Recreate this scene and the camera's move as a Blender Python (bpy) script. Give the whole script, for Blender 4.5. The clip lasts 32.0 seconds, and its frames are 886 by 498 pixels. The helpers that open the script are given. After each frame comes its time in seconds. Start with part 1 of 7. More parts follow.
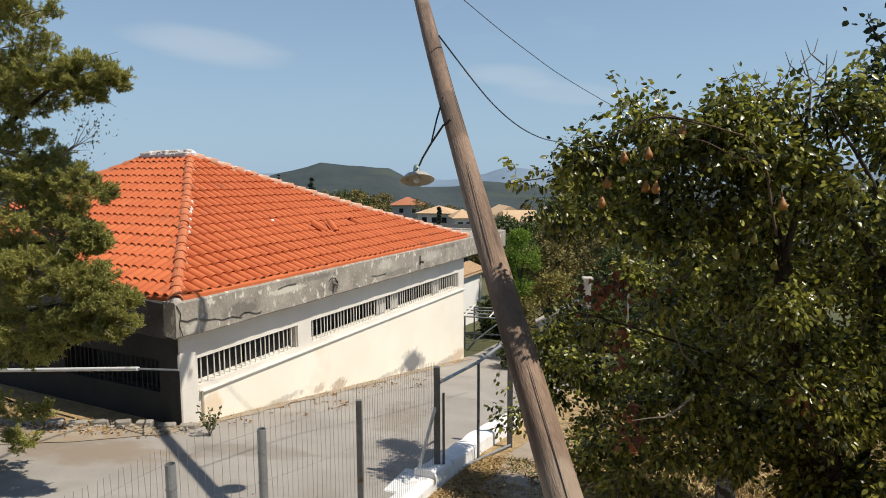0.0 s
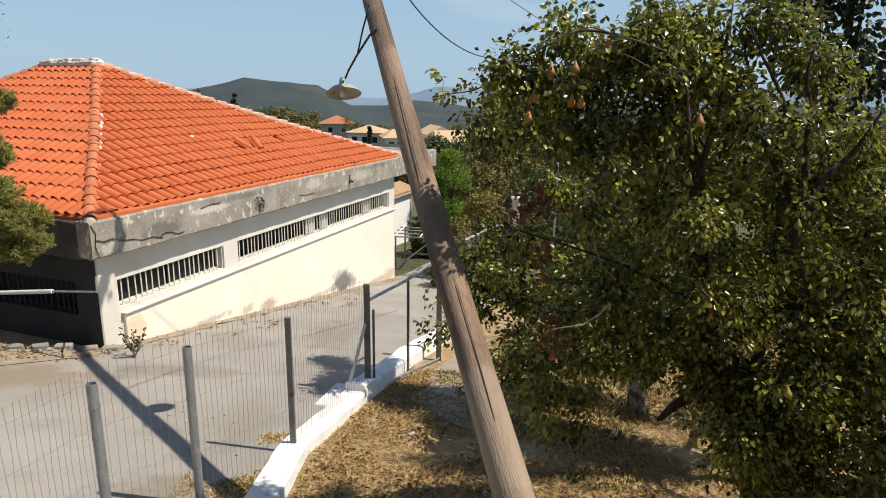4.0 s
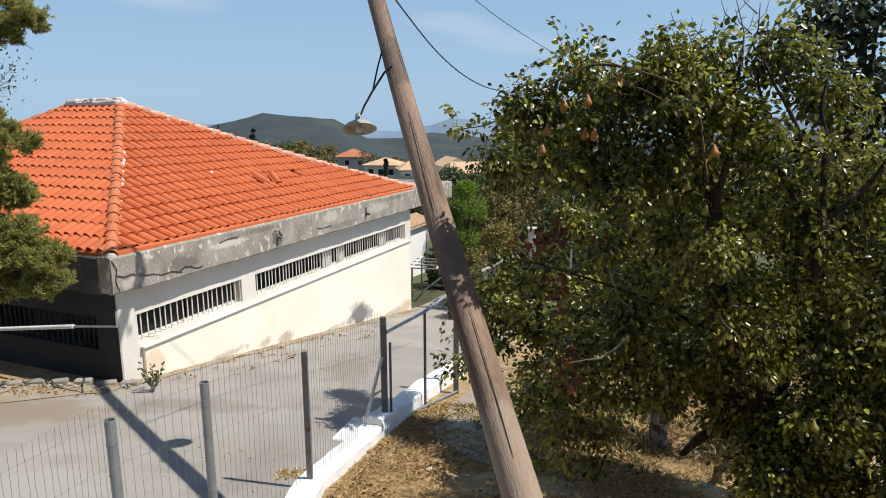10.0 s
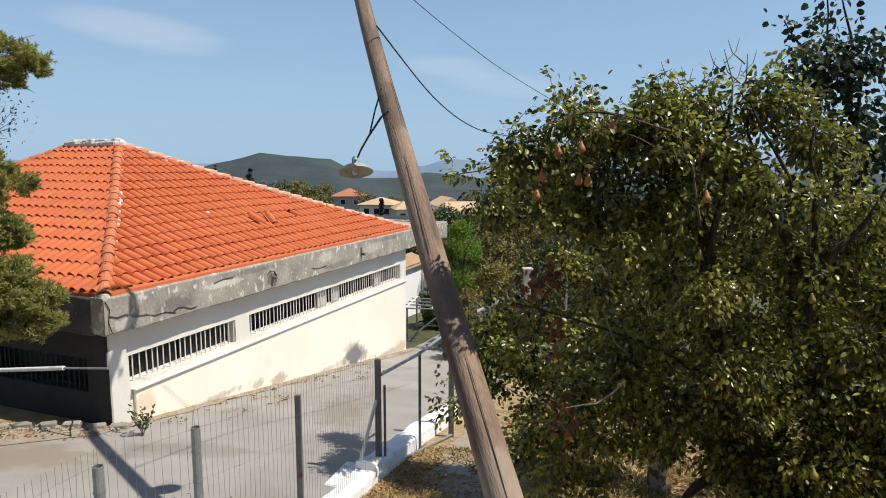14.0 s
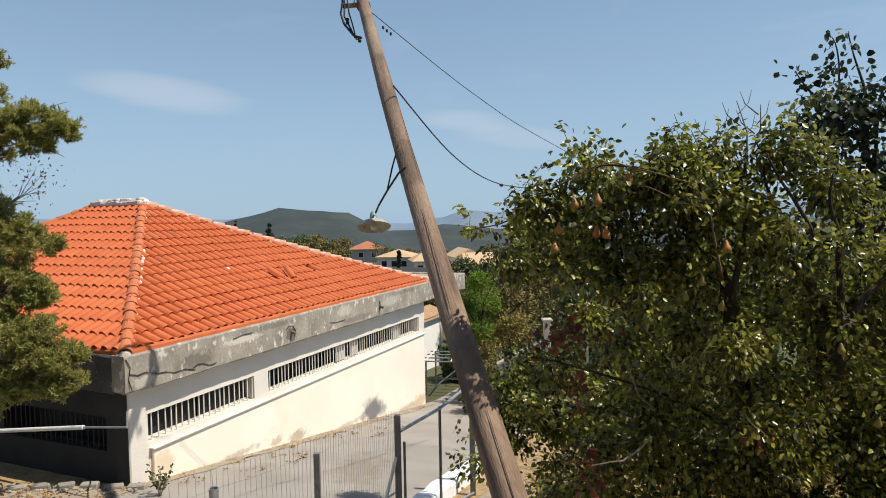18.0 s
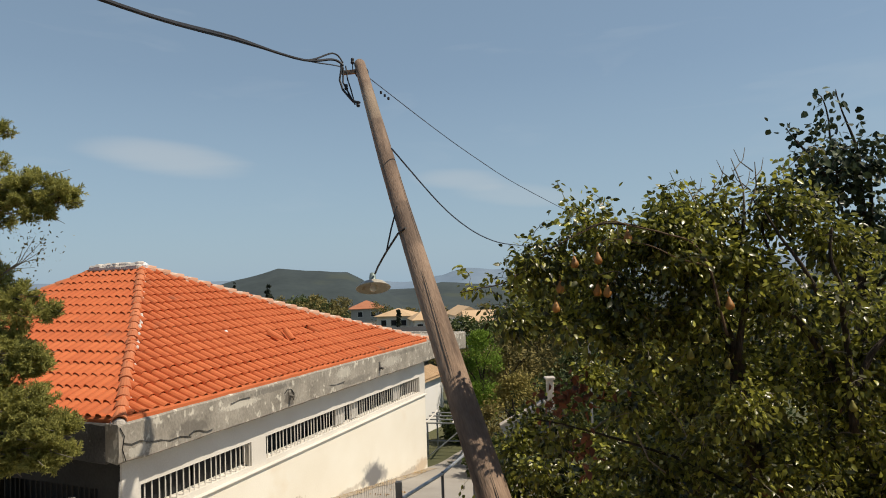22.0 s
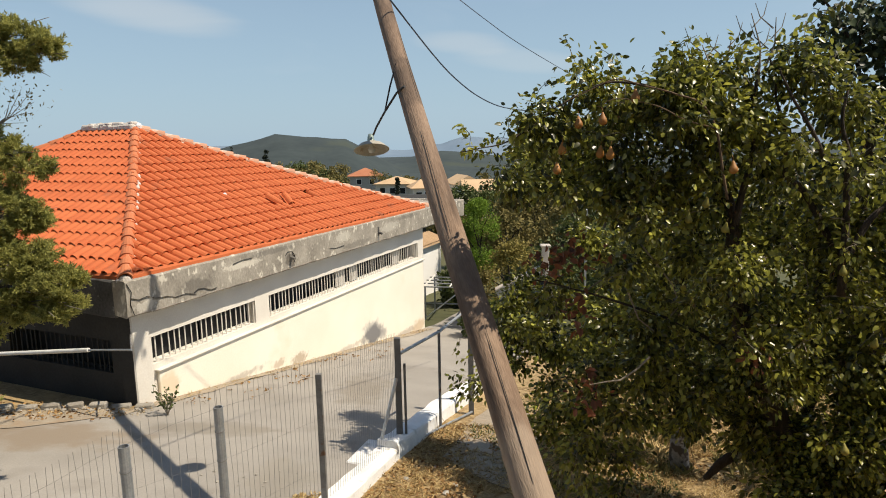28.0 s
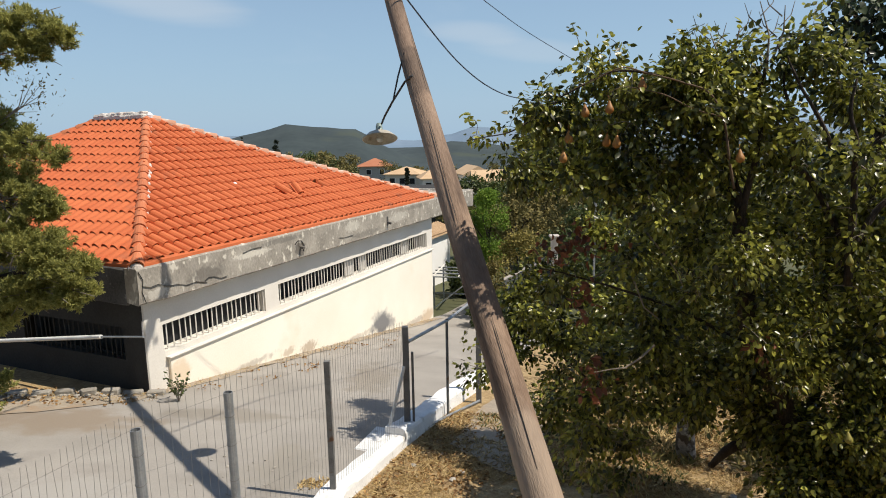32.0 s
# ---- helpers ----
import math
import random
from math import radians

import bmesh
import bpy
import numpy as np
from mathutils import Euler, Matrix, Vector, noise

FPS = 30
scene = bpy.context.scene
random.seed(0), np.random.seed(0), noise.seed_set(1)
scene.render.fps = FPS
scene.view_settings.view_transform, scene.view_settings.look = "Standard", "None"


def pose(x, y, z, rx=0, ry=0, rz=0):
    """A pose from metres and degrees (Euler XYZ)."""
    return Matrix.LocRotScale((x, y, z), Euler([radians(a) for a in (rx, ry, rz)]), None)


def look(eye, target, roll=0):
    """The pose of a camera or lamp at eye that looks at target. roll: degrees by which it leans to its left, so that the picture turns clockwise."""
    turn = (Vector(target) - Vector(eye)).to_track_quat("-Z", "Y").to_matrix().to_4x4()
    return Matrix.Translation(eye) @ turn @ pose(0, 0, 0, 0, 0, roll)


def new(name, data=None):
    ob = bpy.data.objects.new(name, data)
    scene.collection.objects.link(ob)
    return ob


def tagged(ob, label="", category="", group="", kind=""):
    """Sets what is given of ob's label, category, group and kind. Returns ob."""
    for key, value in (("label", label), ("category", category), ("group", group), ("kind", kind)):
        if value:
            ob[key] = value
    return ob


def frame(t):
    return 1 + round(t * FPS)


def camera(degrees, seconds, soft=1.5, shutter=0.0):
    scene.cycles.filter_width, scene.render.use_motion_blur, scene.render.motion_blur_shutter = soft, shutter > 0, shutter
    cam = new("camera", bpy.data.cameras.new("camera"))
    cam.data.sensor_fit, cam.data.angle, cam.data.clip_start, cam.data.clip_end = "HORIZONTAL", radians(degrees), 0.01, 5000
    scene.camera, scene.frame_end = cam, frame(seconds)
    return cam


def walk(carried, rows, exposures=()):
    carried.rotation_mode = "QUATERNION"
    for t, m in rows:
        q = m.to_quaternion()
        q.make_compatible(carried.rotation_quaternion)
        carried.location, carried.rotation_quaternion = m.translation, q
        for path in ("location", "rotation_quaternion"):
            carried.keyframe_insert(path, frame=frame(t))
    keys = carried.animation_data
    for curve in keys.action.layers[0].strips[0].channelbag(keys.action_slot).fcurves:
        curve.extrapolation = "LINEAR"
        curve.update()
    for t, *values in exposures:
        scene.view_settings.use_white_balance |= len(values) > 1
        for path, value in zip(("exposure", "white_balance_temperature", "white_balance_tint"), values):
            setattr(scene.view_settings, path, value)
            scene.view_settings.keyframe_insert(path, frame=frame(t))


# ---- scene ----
# ---- camera ----
LENS = 69.85
cam = camera(LENS, 32.0, soft=1.0)
# seconds, x, y, z, pitch, roll, yaw
PATH = [
    (0.0, -0.041, -0.002, 4.400, -6.68, 0.20, 4.79),
    (0.5, -0.051, -0.012, 4.395, -7.87, -0.68, 4.17),
    (1.0, -0.037, -0.014, 4.385, -9.20, -1.39, 2.73),
    (1.2, -0.041, -0.016, 4.383, -10.03, -1.13, 2.54),
    (1.5, -0.046, -0.019, 4.381, -10.81, -1.07, 2.01),
    (2.0, -0.035, -0.020, 4.370, -11.86, -1.29, 1.39),
    (2.5, -0.027, -0.011, 4.359, -13.19, -0.69, 0.65),
    (3.0, -0.007, -0.012, 4.349, -13.41, -0.78, -0.63),
    (3.5, -0.008, -0.000, 4.353, -13.52, -0.83, -1.31),
    (5.5, 0.005, 0.004, 4.333, -14.29, -0.42, -0.95),
    (6.0, 0.003, -0.002, 4.341, -14.00, -0.32, -0.76),
    (6.5, -0.001, -0.001, 4.345, -13.98, -0.48, -1.11),
    (7.0, 0.004, 0.007, 4.342, -13.46, 0.04, -0.45),
    (7.5, 0.001, 0.006, 4.349, -13.17, -0.13, -0.61),
    (8.0, 0.003, 0.005, 4.357, -12.59, 0.27, -0.11),
    (8.5, -0.006, -0.003, 4.364, -12.05, -0.06, 0.14),
    (9.0, 0.002, 0.000, 4.364, -11.40, -0.12, 0.09),
    (9.5, -0.001, 0.009, 4.369, -11.40, -0.12, 0.09),
    (10.0, 0.003, 0.003, 4.372, -10.99, 0.10, 0.05),
    (10.5, 0.000, -0.001, 4.379, -10.47, 0.35, 0.22),
    (11.0, -0.005, -0.006, 4.390, -9.98, 0.48, 0.09),
    (11.5, 0.001, 0.002, 4.390, -9.54, 0.25, -0.17),
    (12.0, -0.002, -0.004, 4.395, -8.89, 0.10, -0.04),
    (12.5, -0.002, -0.010, 4.400, -8.36, 0.18, 0.13),
    (13.0, 0.000, -0.000, 4.400, -8.40, 0.00, 0.00),
    (13.5, -0.001, -0.010, 4.405, -8.05, -0.08, -0.37),
    (14.0, 0.000, -0.005, 4.409, -7.46, -0.10, -0.36),
    (14.5, 0.002, -0.006, 4.409, -6.89, 0.00, -0.35),
    (16.5, -0.003, -0.009, 4.420, -4.62, 0.39, 0.52),
    (17.0, 0.002, -0.016, 4.421, -4.27, 0.46, 0.32),
    (17.5, -0.004, -0.014, 4.430, -3.61, 0.71, 0.31),
    (18.0, -0.007, -0.008, 4.435, -2.83, 0.99, 1.13),
    (18.5, -0.004, -0.006, 4.452, -1.75, 1.16, 0.59),
    (19.0, 0.001, -0.019, 4.457, -0.74, 1.31, 0.33),
    (19.5, 0.004, -0.025, 4.453, -0.03, 1.35, 0.33),
    (20.0, -0.004, -0.014, 4.455, 0.63, 1.56, 0.20),
    (20.5, -0.006, -0.016, 4.464, 1.77, 1.78, 0.58),
    (21.0, -0.005, -0.002, 4.459, 1.97, 1.91, 0.40),
    (21.5, -0.011, 0.008, 4.460, 2.58, 1.91, 0.79),
    (22.0, -0.013, 0.017, 4.459, 2.39, 1.96, 1.05),
    (22.5, -0.019, 0.011, 4.460, 1.44, 1.86, 1.01),
    (23.0, -0.013, 0.025, 4.450, 1.06, 2.20, 1.50),
    (23.5, -0.021, 0.036, 4.434, -0.80, 1.85, 0.49),
    (24.0, -0.004, 0.062, 4.425, -2.04, 1.87, 1.04),
    (24.5, -0.005, 0.066, 4.417, -3.64, 1.50, 0.94),
    (25.0, -0.014, 0.067, 4.417, -4.72, 1.15, 0.76),
    (25.5, -0.021, 0.061, 4.409, -5.73, 1.12, 0.66),
    (27.5, -0.009, 0.072, 4.386, -8.96, 1.21, 0.78),
    (28.0, -0.017, 0.066, 4.388, -9.39, 0.99, 1.01),
    (28.5, -0.011, 0.039, 4.391, -9.24, 0.87, 1.29),
    (29.0, -0.003, 0.029, 4.388, -9.54, 0.53, 1.25),
    (29.5, -0.002, 0.032, 4.377, -10.38, 0.69, 1.00),
    (30.0, -0.009, 0.029, 4.371, -10.53, 0.33, 1.04),
    (30.5, -0.001, 0.030, 4.377, -10.46, 0.63, 1.29),
    (31.0, 0.003, 0.027, 4.368, -10.28, 0.77, 1.65),
    (31.5, 0.006, 0.028, 4.370, -10.78, 1.04, 1.42),
    (32.0, 0.006, 0.025, 4.374, -10.22, 0.92, 1.89),
]
# seconds, stops, white balance
EXPOSURES = [(0.0, 0.05, 6700, 10), (1.0, 0.11, 6750, 10), (3.0, 0.17, 6850, 10), (6.0, 0.19, 6450, 10), (13.0, 0.16, 6350, 10), (17.0, 0.16, 6650, 10), (19.5, 0.03, 6850, 10), (21.0, -0.06, 7050, 10), (23.0, -0.10, 7350, 10), (25.5, 0.06, 7500, 10), (28.0, 0.16, 7250, 10), (30.0, 0.15, 6950, 10), (32.0, 0.13, 6700, 10)]
walk(cam, [(t, pose(x, y, z, 90 + pitch, roll, yaw)) for t, x, y, z, pitch, roll, yaw in PATH], EXPOSURES)

# ---- sun, sky, exposure ----
SUN_AZ, SUN_EL = radians(8), radians(57.5)
TO_SUN = Vector((math.cos(SUN_AZ) * math.cos(SUN_EL), -math.sin(SUN_AZ) * math.cos(SUN_EL), math.sin(SUN_EL)))
scene.view_settings.exposure = 0.0
sun = new("sun", bpy.data.lights.new("sun", "SUN"))
sun.data.energy, sun.data.angle, sun.data.color = 5.0, radians(0.55), (1.0, 0.93, 0.82)
sun.matrix_world = look((0, 0, 30), Vector((0, 0, 30)) - TO_SUN)

world = bpy.data.worlds.new("world")
scene.world = world
world.use_nodes = True
wt = world.node_tree
wt.nodes.clear()
w_out = wt.nodes.new("ShaderNodeOutputWorld")
w_bg = wt.nodes.new("ShaderNodeBackground")
sky = wt.nodes.new("ShaderNodeTexSky")
sky.sky_type, sky.sun_disc = "NISHITA", False
sky.sun_elevation, sky.sun_rotation = SUN_EL, radians(90) + SUN_AZ
sky.altitude, sky.air_density, sky.dust_density, sky.ozone_density = 200, 1.0, 0.4, 2.5
w_bg.inputs["Strength"].default_value = 0.105
# the cirrus wisps: azimuth, elevation, half sizes, strength
WISPS = ((-24.2, 10.4, 0.105, 0.021, 0.28), (0.8, 8.6, 0.07, 0.016, 0.22), (6.0, 7.0, 0.09, 0.016, 0.16))
# thin cirrus wisps, stretched along the horizon
w_tc = wt.nodes.new("ShaderNodeTexCoord")
w_map = wt.nodes.new("ShaderNodeMapping")
w_map.inputs["Scale"].default_value = (2.2, 2.2, 11.0)
w_map.inputs["Rotation"].default_value = (radians(8), radians(6), 0)
w_noise = wt.nodes.new("ShaderNodeTexNoise")
w_noise.inputs["Scale"].default_value, w_noise.inputs["Detail"].default_value = 1.7, 6.0
w_noise.inputs["Distortion"].default_value = 0.6
w_ramp = wt.nodes.new("ShaderNodeMapRange")
w_ramp.inputs["From Min"].default_value, w_ramp.inputs["From Max"].default_value = 0.58, 0.85
w_ramp.inputs["To Max"].default_value = 0.25
w_mix = wt.nodes.new("ShaderNodeMix")
w_mix.data_type = "RGBA"
w_mix.inputs["B"].default_value = (6.6, 7.0, 7.6, 1)
wt.links.new(w_tc.outputs["Generated"], w_map.inputs["Vector"])
wt.links.new(w_map.outputs["Vector"], w_noise.inputs["Vector"])
wt.links.new(w_noise.outputs["Fac"], w_ramp.inputs["Value"])
wt.links.new(w_ramp.outputs["Result"], w_mix.inputs["Factor"])
wt.links.new(sky.outputs["Color"], w_mix.inputs["A"])
# pale sea haze low over the horizon
w_sep = wt.nodes.new("ShaderNodeSeparateXYZ")
w_low = wt.nodes.new("ShaderNodeMapRange")
w_low.inputs["From Min"].default_value, w_low.inputs["From Max"].default_value = 0.30, 0.0
w_low.inputs["To Min"].default_value, w_low.inputs["To Max"].default_value = 0.42, 0.9
w_haze = wt.nodes.new("ShaderNodeMix")
w_haze.data_type = "RGBA"
w_haze.inputs["B"].default_value = (3.0, 4.55, 6.25, 1)
wt.links.new(w_tc.outputs["Generated"], w_sep.inputs["Vector"])
wt.links.new(w_sep.outputs["Z"], w_low.inputs["Value"])
w_high = wt.nodes.new("ShaderNodeMapRange")
w_high.inputs["From Min"].default_value, w_high.inputs["From Max"].default_value = 0.85, 0.45
w_thin = wt.nodes.new("ShaderNodeMath")
w_thin.operation = "MULTIPLY"
wt.links.new(w_sep.outputs["Z"], w_high.inputs["Value"])
wt.links.new(w_low.outputs["Result"], w_thin.inputs[0])
wt.links.new(w_high.outputs["Result"], w_thin.inputs[1])
wt.links.new(w_thin.outputs[0], w_haze.inputs["Factor"])
wt.links.new(w_mix.outputs["Result"], w_haze.inputs["A"])
last = w_haze.outputs["Result"]
for az, el, wide, tall, amount in WISPS:
    n0 = Vector((math.sin(radians(az)) * math.cos(radians(el)), math.cos(radians(az)) * math.cos(radians(el)), math.sin(radians(el))))
    t1 = Vector((math.cos(radians(az)), -math.sin(radians(az)), -0.10)).normalized()
    t2 = n0.cross(t1) * -1
    sums = []
    for axis_v, size in ((t1, wide), (t2, tall)):
        dn = wt.nodes.new("ShaderNodeVectorMath")
        dn.operation = "DOT_PRODUCT"
        dn.inputs[1].default_value = axis_v / size
        wt.links.new(w_tc.outputs["Generated"], dn.inputs[0])
        sub = wt.nodes.new("ShaderNodeMath")
        sub.operation = "SUBTRACT"
        sub.inputs[1].default_value = n0.dot(axis_v) / size
        wt.links.new(dn.outputs["Value"], sub.inputs[0])
        sq = wt.nodes.new("ShaderNodeMath")
        sq.operation = "POWER"
        sq.inputs[1].default_value = 2
        ab = wt.nodes.new("ShaderNodeMath")
        ab.operation = "ABSOLUTE"
        wt.links.new(sub.outputs[0], ab.inputs[0])
        wt.links.new(ab.outputs[0], sq.inputs[0])
        sums.append(sq.outputs[0])
    add = wt.nodes.new("ShaderNodeMath")
    add.operation = "ADD"
    wt.links.new(sums[0], add.inputs[0])
    wt.links.new(sums[1], add.inputs[1])
    rough_edge = wt.nodes.new("ShaderNodeMath")
    rough_edge.operation = "MULTIPLY_ADD"
    rough_edge.inputs[1].default_value, rough_edge.inputs[2].default_value = 2.2, -1.1
    wt.links.new(w_noise.outputs["Fac"], rough_edge.inputs[0])
    tot = wt.nodes.new("ShaderNodeMath")
    tot.operation = "ADD"
    wt.links.new(add.outputs[0], tot.inputs[0])
    wt.links.new(rough_edge.outputs[0], tot.inputs[1])
    soft_edge = wt.nodes.new("ShaderNodeMapRange")
    soft_edge.interpolation_type = "SMOOTHSTEP"
    soft_edge.inputs["From Min"].default_value, soft_edge.inputs["From Max"].default_value = 1.6, 0.0
    soft_edge.inputs["To Max"].default_value = amount
    wt.links.new(tot.outputs[0], soft_edge.inputs["Value"])
    wm = wt.nodes.new("ShaderNodeMix")
    wm.data_type = "RGBA"
    wm.inputs["B"].default_value = (6.6, 6.8, 7.0, 1)
    wt.links.new(soft_edge.outputs["Result"], wm.inputs["Factor"])
    wt.links.new(last, wm.inputs["A"])
    last = wm.outputs["Result"]
wt.links.new(last, w_bg.inputs["Color"])
wt.links.new(w_bg.outputs["Background"], w_out.inputs["Surface"])


# ---- materials ----
def mat(name, dark, light, scale=6.0, fine=60.0, rough=0.85, bump=0.15, metal=0.0, island=0.0, stain=None, stain_scale=1.5, stain_at=(0.5, 0.62), spec=0.4, through_light=0.0, own=0.0, stretch=(1, 1, 1), bias=1.0):
    """A procedural surface: two tones mixed at two scales, an optional stain, fine relief."""
    m = bpy.data.materials.new(name)
    m.use_nodes = True
    nt = m.node_tree
    b = nt.nodes["Principled BSDF"]
    b.inputs["Roughness"].default_value, b.inputs["Metallic"].default_value = rough, metal
    b.inputs["Specular IOR Level"].default_value = spec
    tc = nt.nodes.new("ShaderNodeTexCoord")
    mp = nt.nodes.new("ShaderNodeMapping")
    mp.inputs["Scale"].default_value = stretch
    nt.links.new(tc.outputs["Object"], mp.inputs["Vector"])

    def tex(s, detail=5.0):
        n = nt.nodes.new("ShaderNodeTexNoise")
        n.inputs["Scale"].default_value, n.inputs["Detail"].default_value = s, detail
        nt.links.new(mp.outputs["Vector"], n.inputs["Vector"])
        return n.outputs["Fac"]

    def maths(op, a, c):
        n = nt.nodes.new("ShaderNodeMath")
        n.operation = op
        for k, x in enumerate((a, c)):
            if isinstance(x, (int, float)):
                n.inputs[k].default_value = x
            else:
                nt.links.new(x, n.inputs[k])
        return n.outputs[0]

    def mix(fac, a, c):
        n = nt.nodes.new("ShaderNodeMix")
        n.data_type = "RGBA"
        for key, x in (("Factor", fac), ("A", a), ("B", c)):
            if isinstance(x, tuple):
                n.inputs[key].default_value = (*x, 1)
            else:
                nt.links.new(x, n.inputs[key])
        return n.outputs["Result"]

    def span(x, lo, hi):
        n = nt.nodes.new("ShaderNodeMapRange")
        n.inputs["From Min"].default_value, n.inputs["From Max"].default_value = lo, hi
        nt.links.new(x, n.inputs["Value"])
        return n.outputs["Result"]

    big, small = tex(scale), tex(fine, 3.0)
    f = maths("ADD", maths("MULTIPLY", span(big, 0.3, 0.7), 0.6), maths("MULTIPLY", span(small, 0.3, 0.7), 0.4))
    if island:
        g = nt.nodes.new("ShaderNodeNewGeometry")
        f = maths("ADD", maths("MULTIPLY", f, 1 - island), maths("MULTIPLY", g.outputs["Random Per Island"], island))
    if own:
        oi = nt.nodes.new("ShaderNodeObjectInfo")
        f = maths("ADD", maths("MULTIPLY", f, 1 - own), maths("MULTIPLY", oi.outputs["Random"], own))
    if bias != 1.0:
        f = maths("POWER", f, bias)
    colour = mix(f, dark, light)
    if stain:
        colour = mix(span(tex(stain_scale, 8.0), *stain_at), colour, stain)
    nt.links.new(colour, b.inputs["Base Color"])
    if bump:
        bp = nt.nodes.new("ShaderNodeBump")
        bp.inputs["Strength"].default_value, bp.inputs["Distance"].default_value = bump, 0.02
        nt.links.new(maths("ADD", small, big), bp.inputs["Height"])
        nt.links.new(bp.outputs["Normal"], b.inputs["Normal"])
    if through_light:
        tr = nt.nodes.new("ShaderNodeBsdfTranslucent")
        nt.links.new(colour, tr.inputs["Color"])
        ms = nt.nodes.new("ShaderNodeMixShader")
        ms.inputs[0].default_value = through_light
        nt.links.new(b.outputs[0], ms.inputs[1])
        nt.links.new(tr.outputs[0], ms.inputs[2])
        nt.links.new(ms.outputs[0], nt.nodes["Material Output"].inputs["Surface"])
    return m


M_TILE = mat("terracotta", (0.42, 0.088, 0.027), (0.61, 0.168, 0.058), 3, 40, 0.8, 0.12, own=0.35, island=0.25, stain=(0.30, 0.10, 0.05), stain_scale=2.0, stain_at=(0.6, 0.8))
M_CAP = mat("weathered_terracotta", (0.40, 0.12, 0.05), (0.58, 0.20, 0.09), 3, 40, 0.85, 0.2, own=0.45, stain=(0.48, 0.36, 0.28), stain_scale=2.2, stain_at=(0.58, 0.7))
M_PALECAP = mat("pale_weathered_terracotta", (0.42, 0.20, 0.12), (0.62, 0.38, 0.27), 3, 40, 0.85, 0.2, own=0.5, stain=(0.58, 0.50, 0.43), stain_scale=4.0, stain_at=(0.54, 0.68))
M_MORTAR = mat("mortar", (0.40, 0.36, 0.32), (0.68, 0.63, 0.58), 6, 50, 0.95, 0.5)
M_FASCIA = mat("weathered_concrete", (0.17, 0.152, 0.128), (0.42, 0.385, 0.33), 2.2, 26, 0.92, 0.4, stain=(0.60, 0.56, 0.48), stain_scale=7.0, stain_at=(0.585, 0.65), stretch=(1, 1, 0.6))
# darker copy of weathered_concrete, with the end beam's shade put into its colour
M_FASCIA2 = mat("dark_and_shaded_concrete", (0.035, 0.034, 0.033), (0.11, 0.105, 0.10), 2.2, 26, 0.92, 0.4, stain=(0.22, 0.21, 0.20), stain_scale=5.0, stain_at=(0.62, 0.68))
M_WALL = mat("cream_render", (0.79, 0.73, 0.61), (0.88, 0.84, 0.74), 0.9, 30, 0.92, 0.1, stain=(0.74, 0.63, 0.47), stain_scale=0.8, stain_at=(0.60, 0.85))
M_UPWALL = mat("pale_render", (0.62, 0.58, 0.52), (0.76, 0.73, 0.67), 1.2, 30, 0.92, 0.1)
# near black: the end wall's shade is put into this colour
M_GREYWALL = mat("dark_and_shaded_render", (0.022, 0.0215, 0.0205), (0.048, 0.046, 0.043), 1.2, 24, 0.92, 0.2)
M_BAR = mat("off_white_paint", (0.52, 0.49, 0.44), (0.74, 0.71, 0.65), 4, 40, 0.6, 0.05, own=0.3)
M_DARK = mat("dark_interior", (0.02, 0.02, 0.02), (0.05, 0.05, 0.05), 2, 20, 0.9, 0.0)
M_BOARD = mat("grey_board", (0.35, 0.33, 0.30), (0.50, 0.48, 0.45), 3, 30, 0.85, 0.1, own=0.3)
M_ROAD = mat("worn_asphalt", (0.24, 0.222, 0.198), (0.36, 0.335, 0.302), 0.7, 55, 0.95, 0.3, stain=(0.22, 0.20, 0.178), stain_scale=0.9, stain_at=(0.58, 0.75))
M_GROUND = mat("dry_earth", (0.13, 0.082, 0.04), (0.46, 0.325, 0.16), 2.6, 30, 0.97, 0.8, stain=(0.44, 0.33, 0.18), stain_scale=11.0, stain_at=(0.48, 0.72))
M_VERGE = mat("grey_dirt", (0.23, 0.19, 0.145), (0.40, 0.34, 0.265), 2.3, 30, 0.97, 0.6, stain=(0.31, 0.235, 0.165), stain_scale=3.0, stain_at=(0.56, 0.66))
M_SCRUB = mat("far_scrub", (0.045, 0.055, 0.022), (0.12, 0.115, 0.055), 0.05, 0.4, 0.97, 0.0, stain=(0.16, 0.13, 0.07), stain_scale=0.02, stain_at=(0.5, 0.62))
M_WHITEWASH = mat("whitewash", (0.66, 0.66, 0.66), (0.84, 0.84, 0.83), 3, 30, 0.9, 0.4, stain=(0.46, 0.44, 0.40), stain_scale=4.0, stain_at=(0.62, 0.72))
M_GALV = mat("galvanised_steel", (0.24, 0.26, 0.28), (0.40, 0.42, 0.44), 8, 60, 0.5, 0.06, 0.55)
M_POST = mat("dark_painted_steel", (0.10, 0.10, 0.098), (0.20, 0.20, 0.195), 7, 50, 0.7, 0.1, 0.0, stain=(0.12, 0.06, 0.03), stain_scale=8, stain_at=(0.62, 0.72))
M_WIRE = mat("wire", (0.16, 0.155, 0.15), (0.30, 0.29, 0.28), 8, 60, 0.6, 0.0, 0.5)
M_WHITEPIPE = mat("white_pipe", (0.62, 0.62, 0.60), (0.80, 0.80, 0.78), 5, 40, 0.5, 0.05)
M_POLE = mat("weathered_timber", (0.12, 0.076, 0.052), (0.35, 0.248, 0.178), 1.6, 26, 0.88, 0.4, stain=(0.05, 0.032, 0.024), stain_scale=1.3, stain_at=(0.54, 0.72), stretch=(3, 3, 0.5))
M_CABLE = mat("black_cable", (0.012, 0.012, 0.014), (0.03, 0.03, 0.034), 8, 40, 0.6, 0.0)
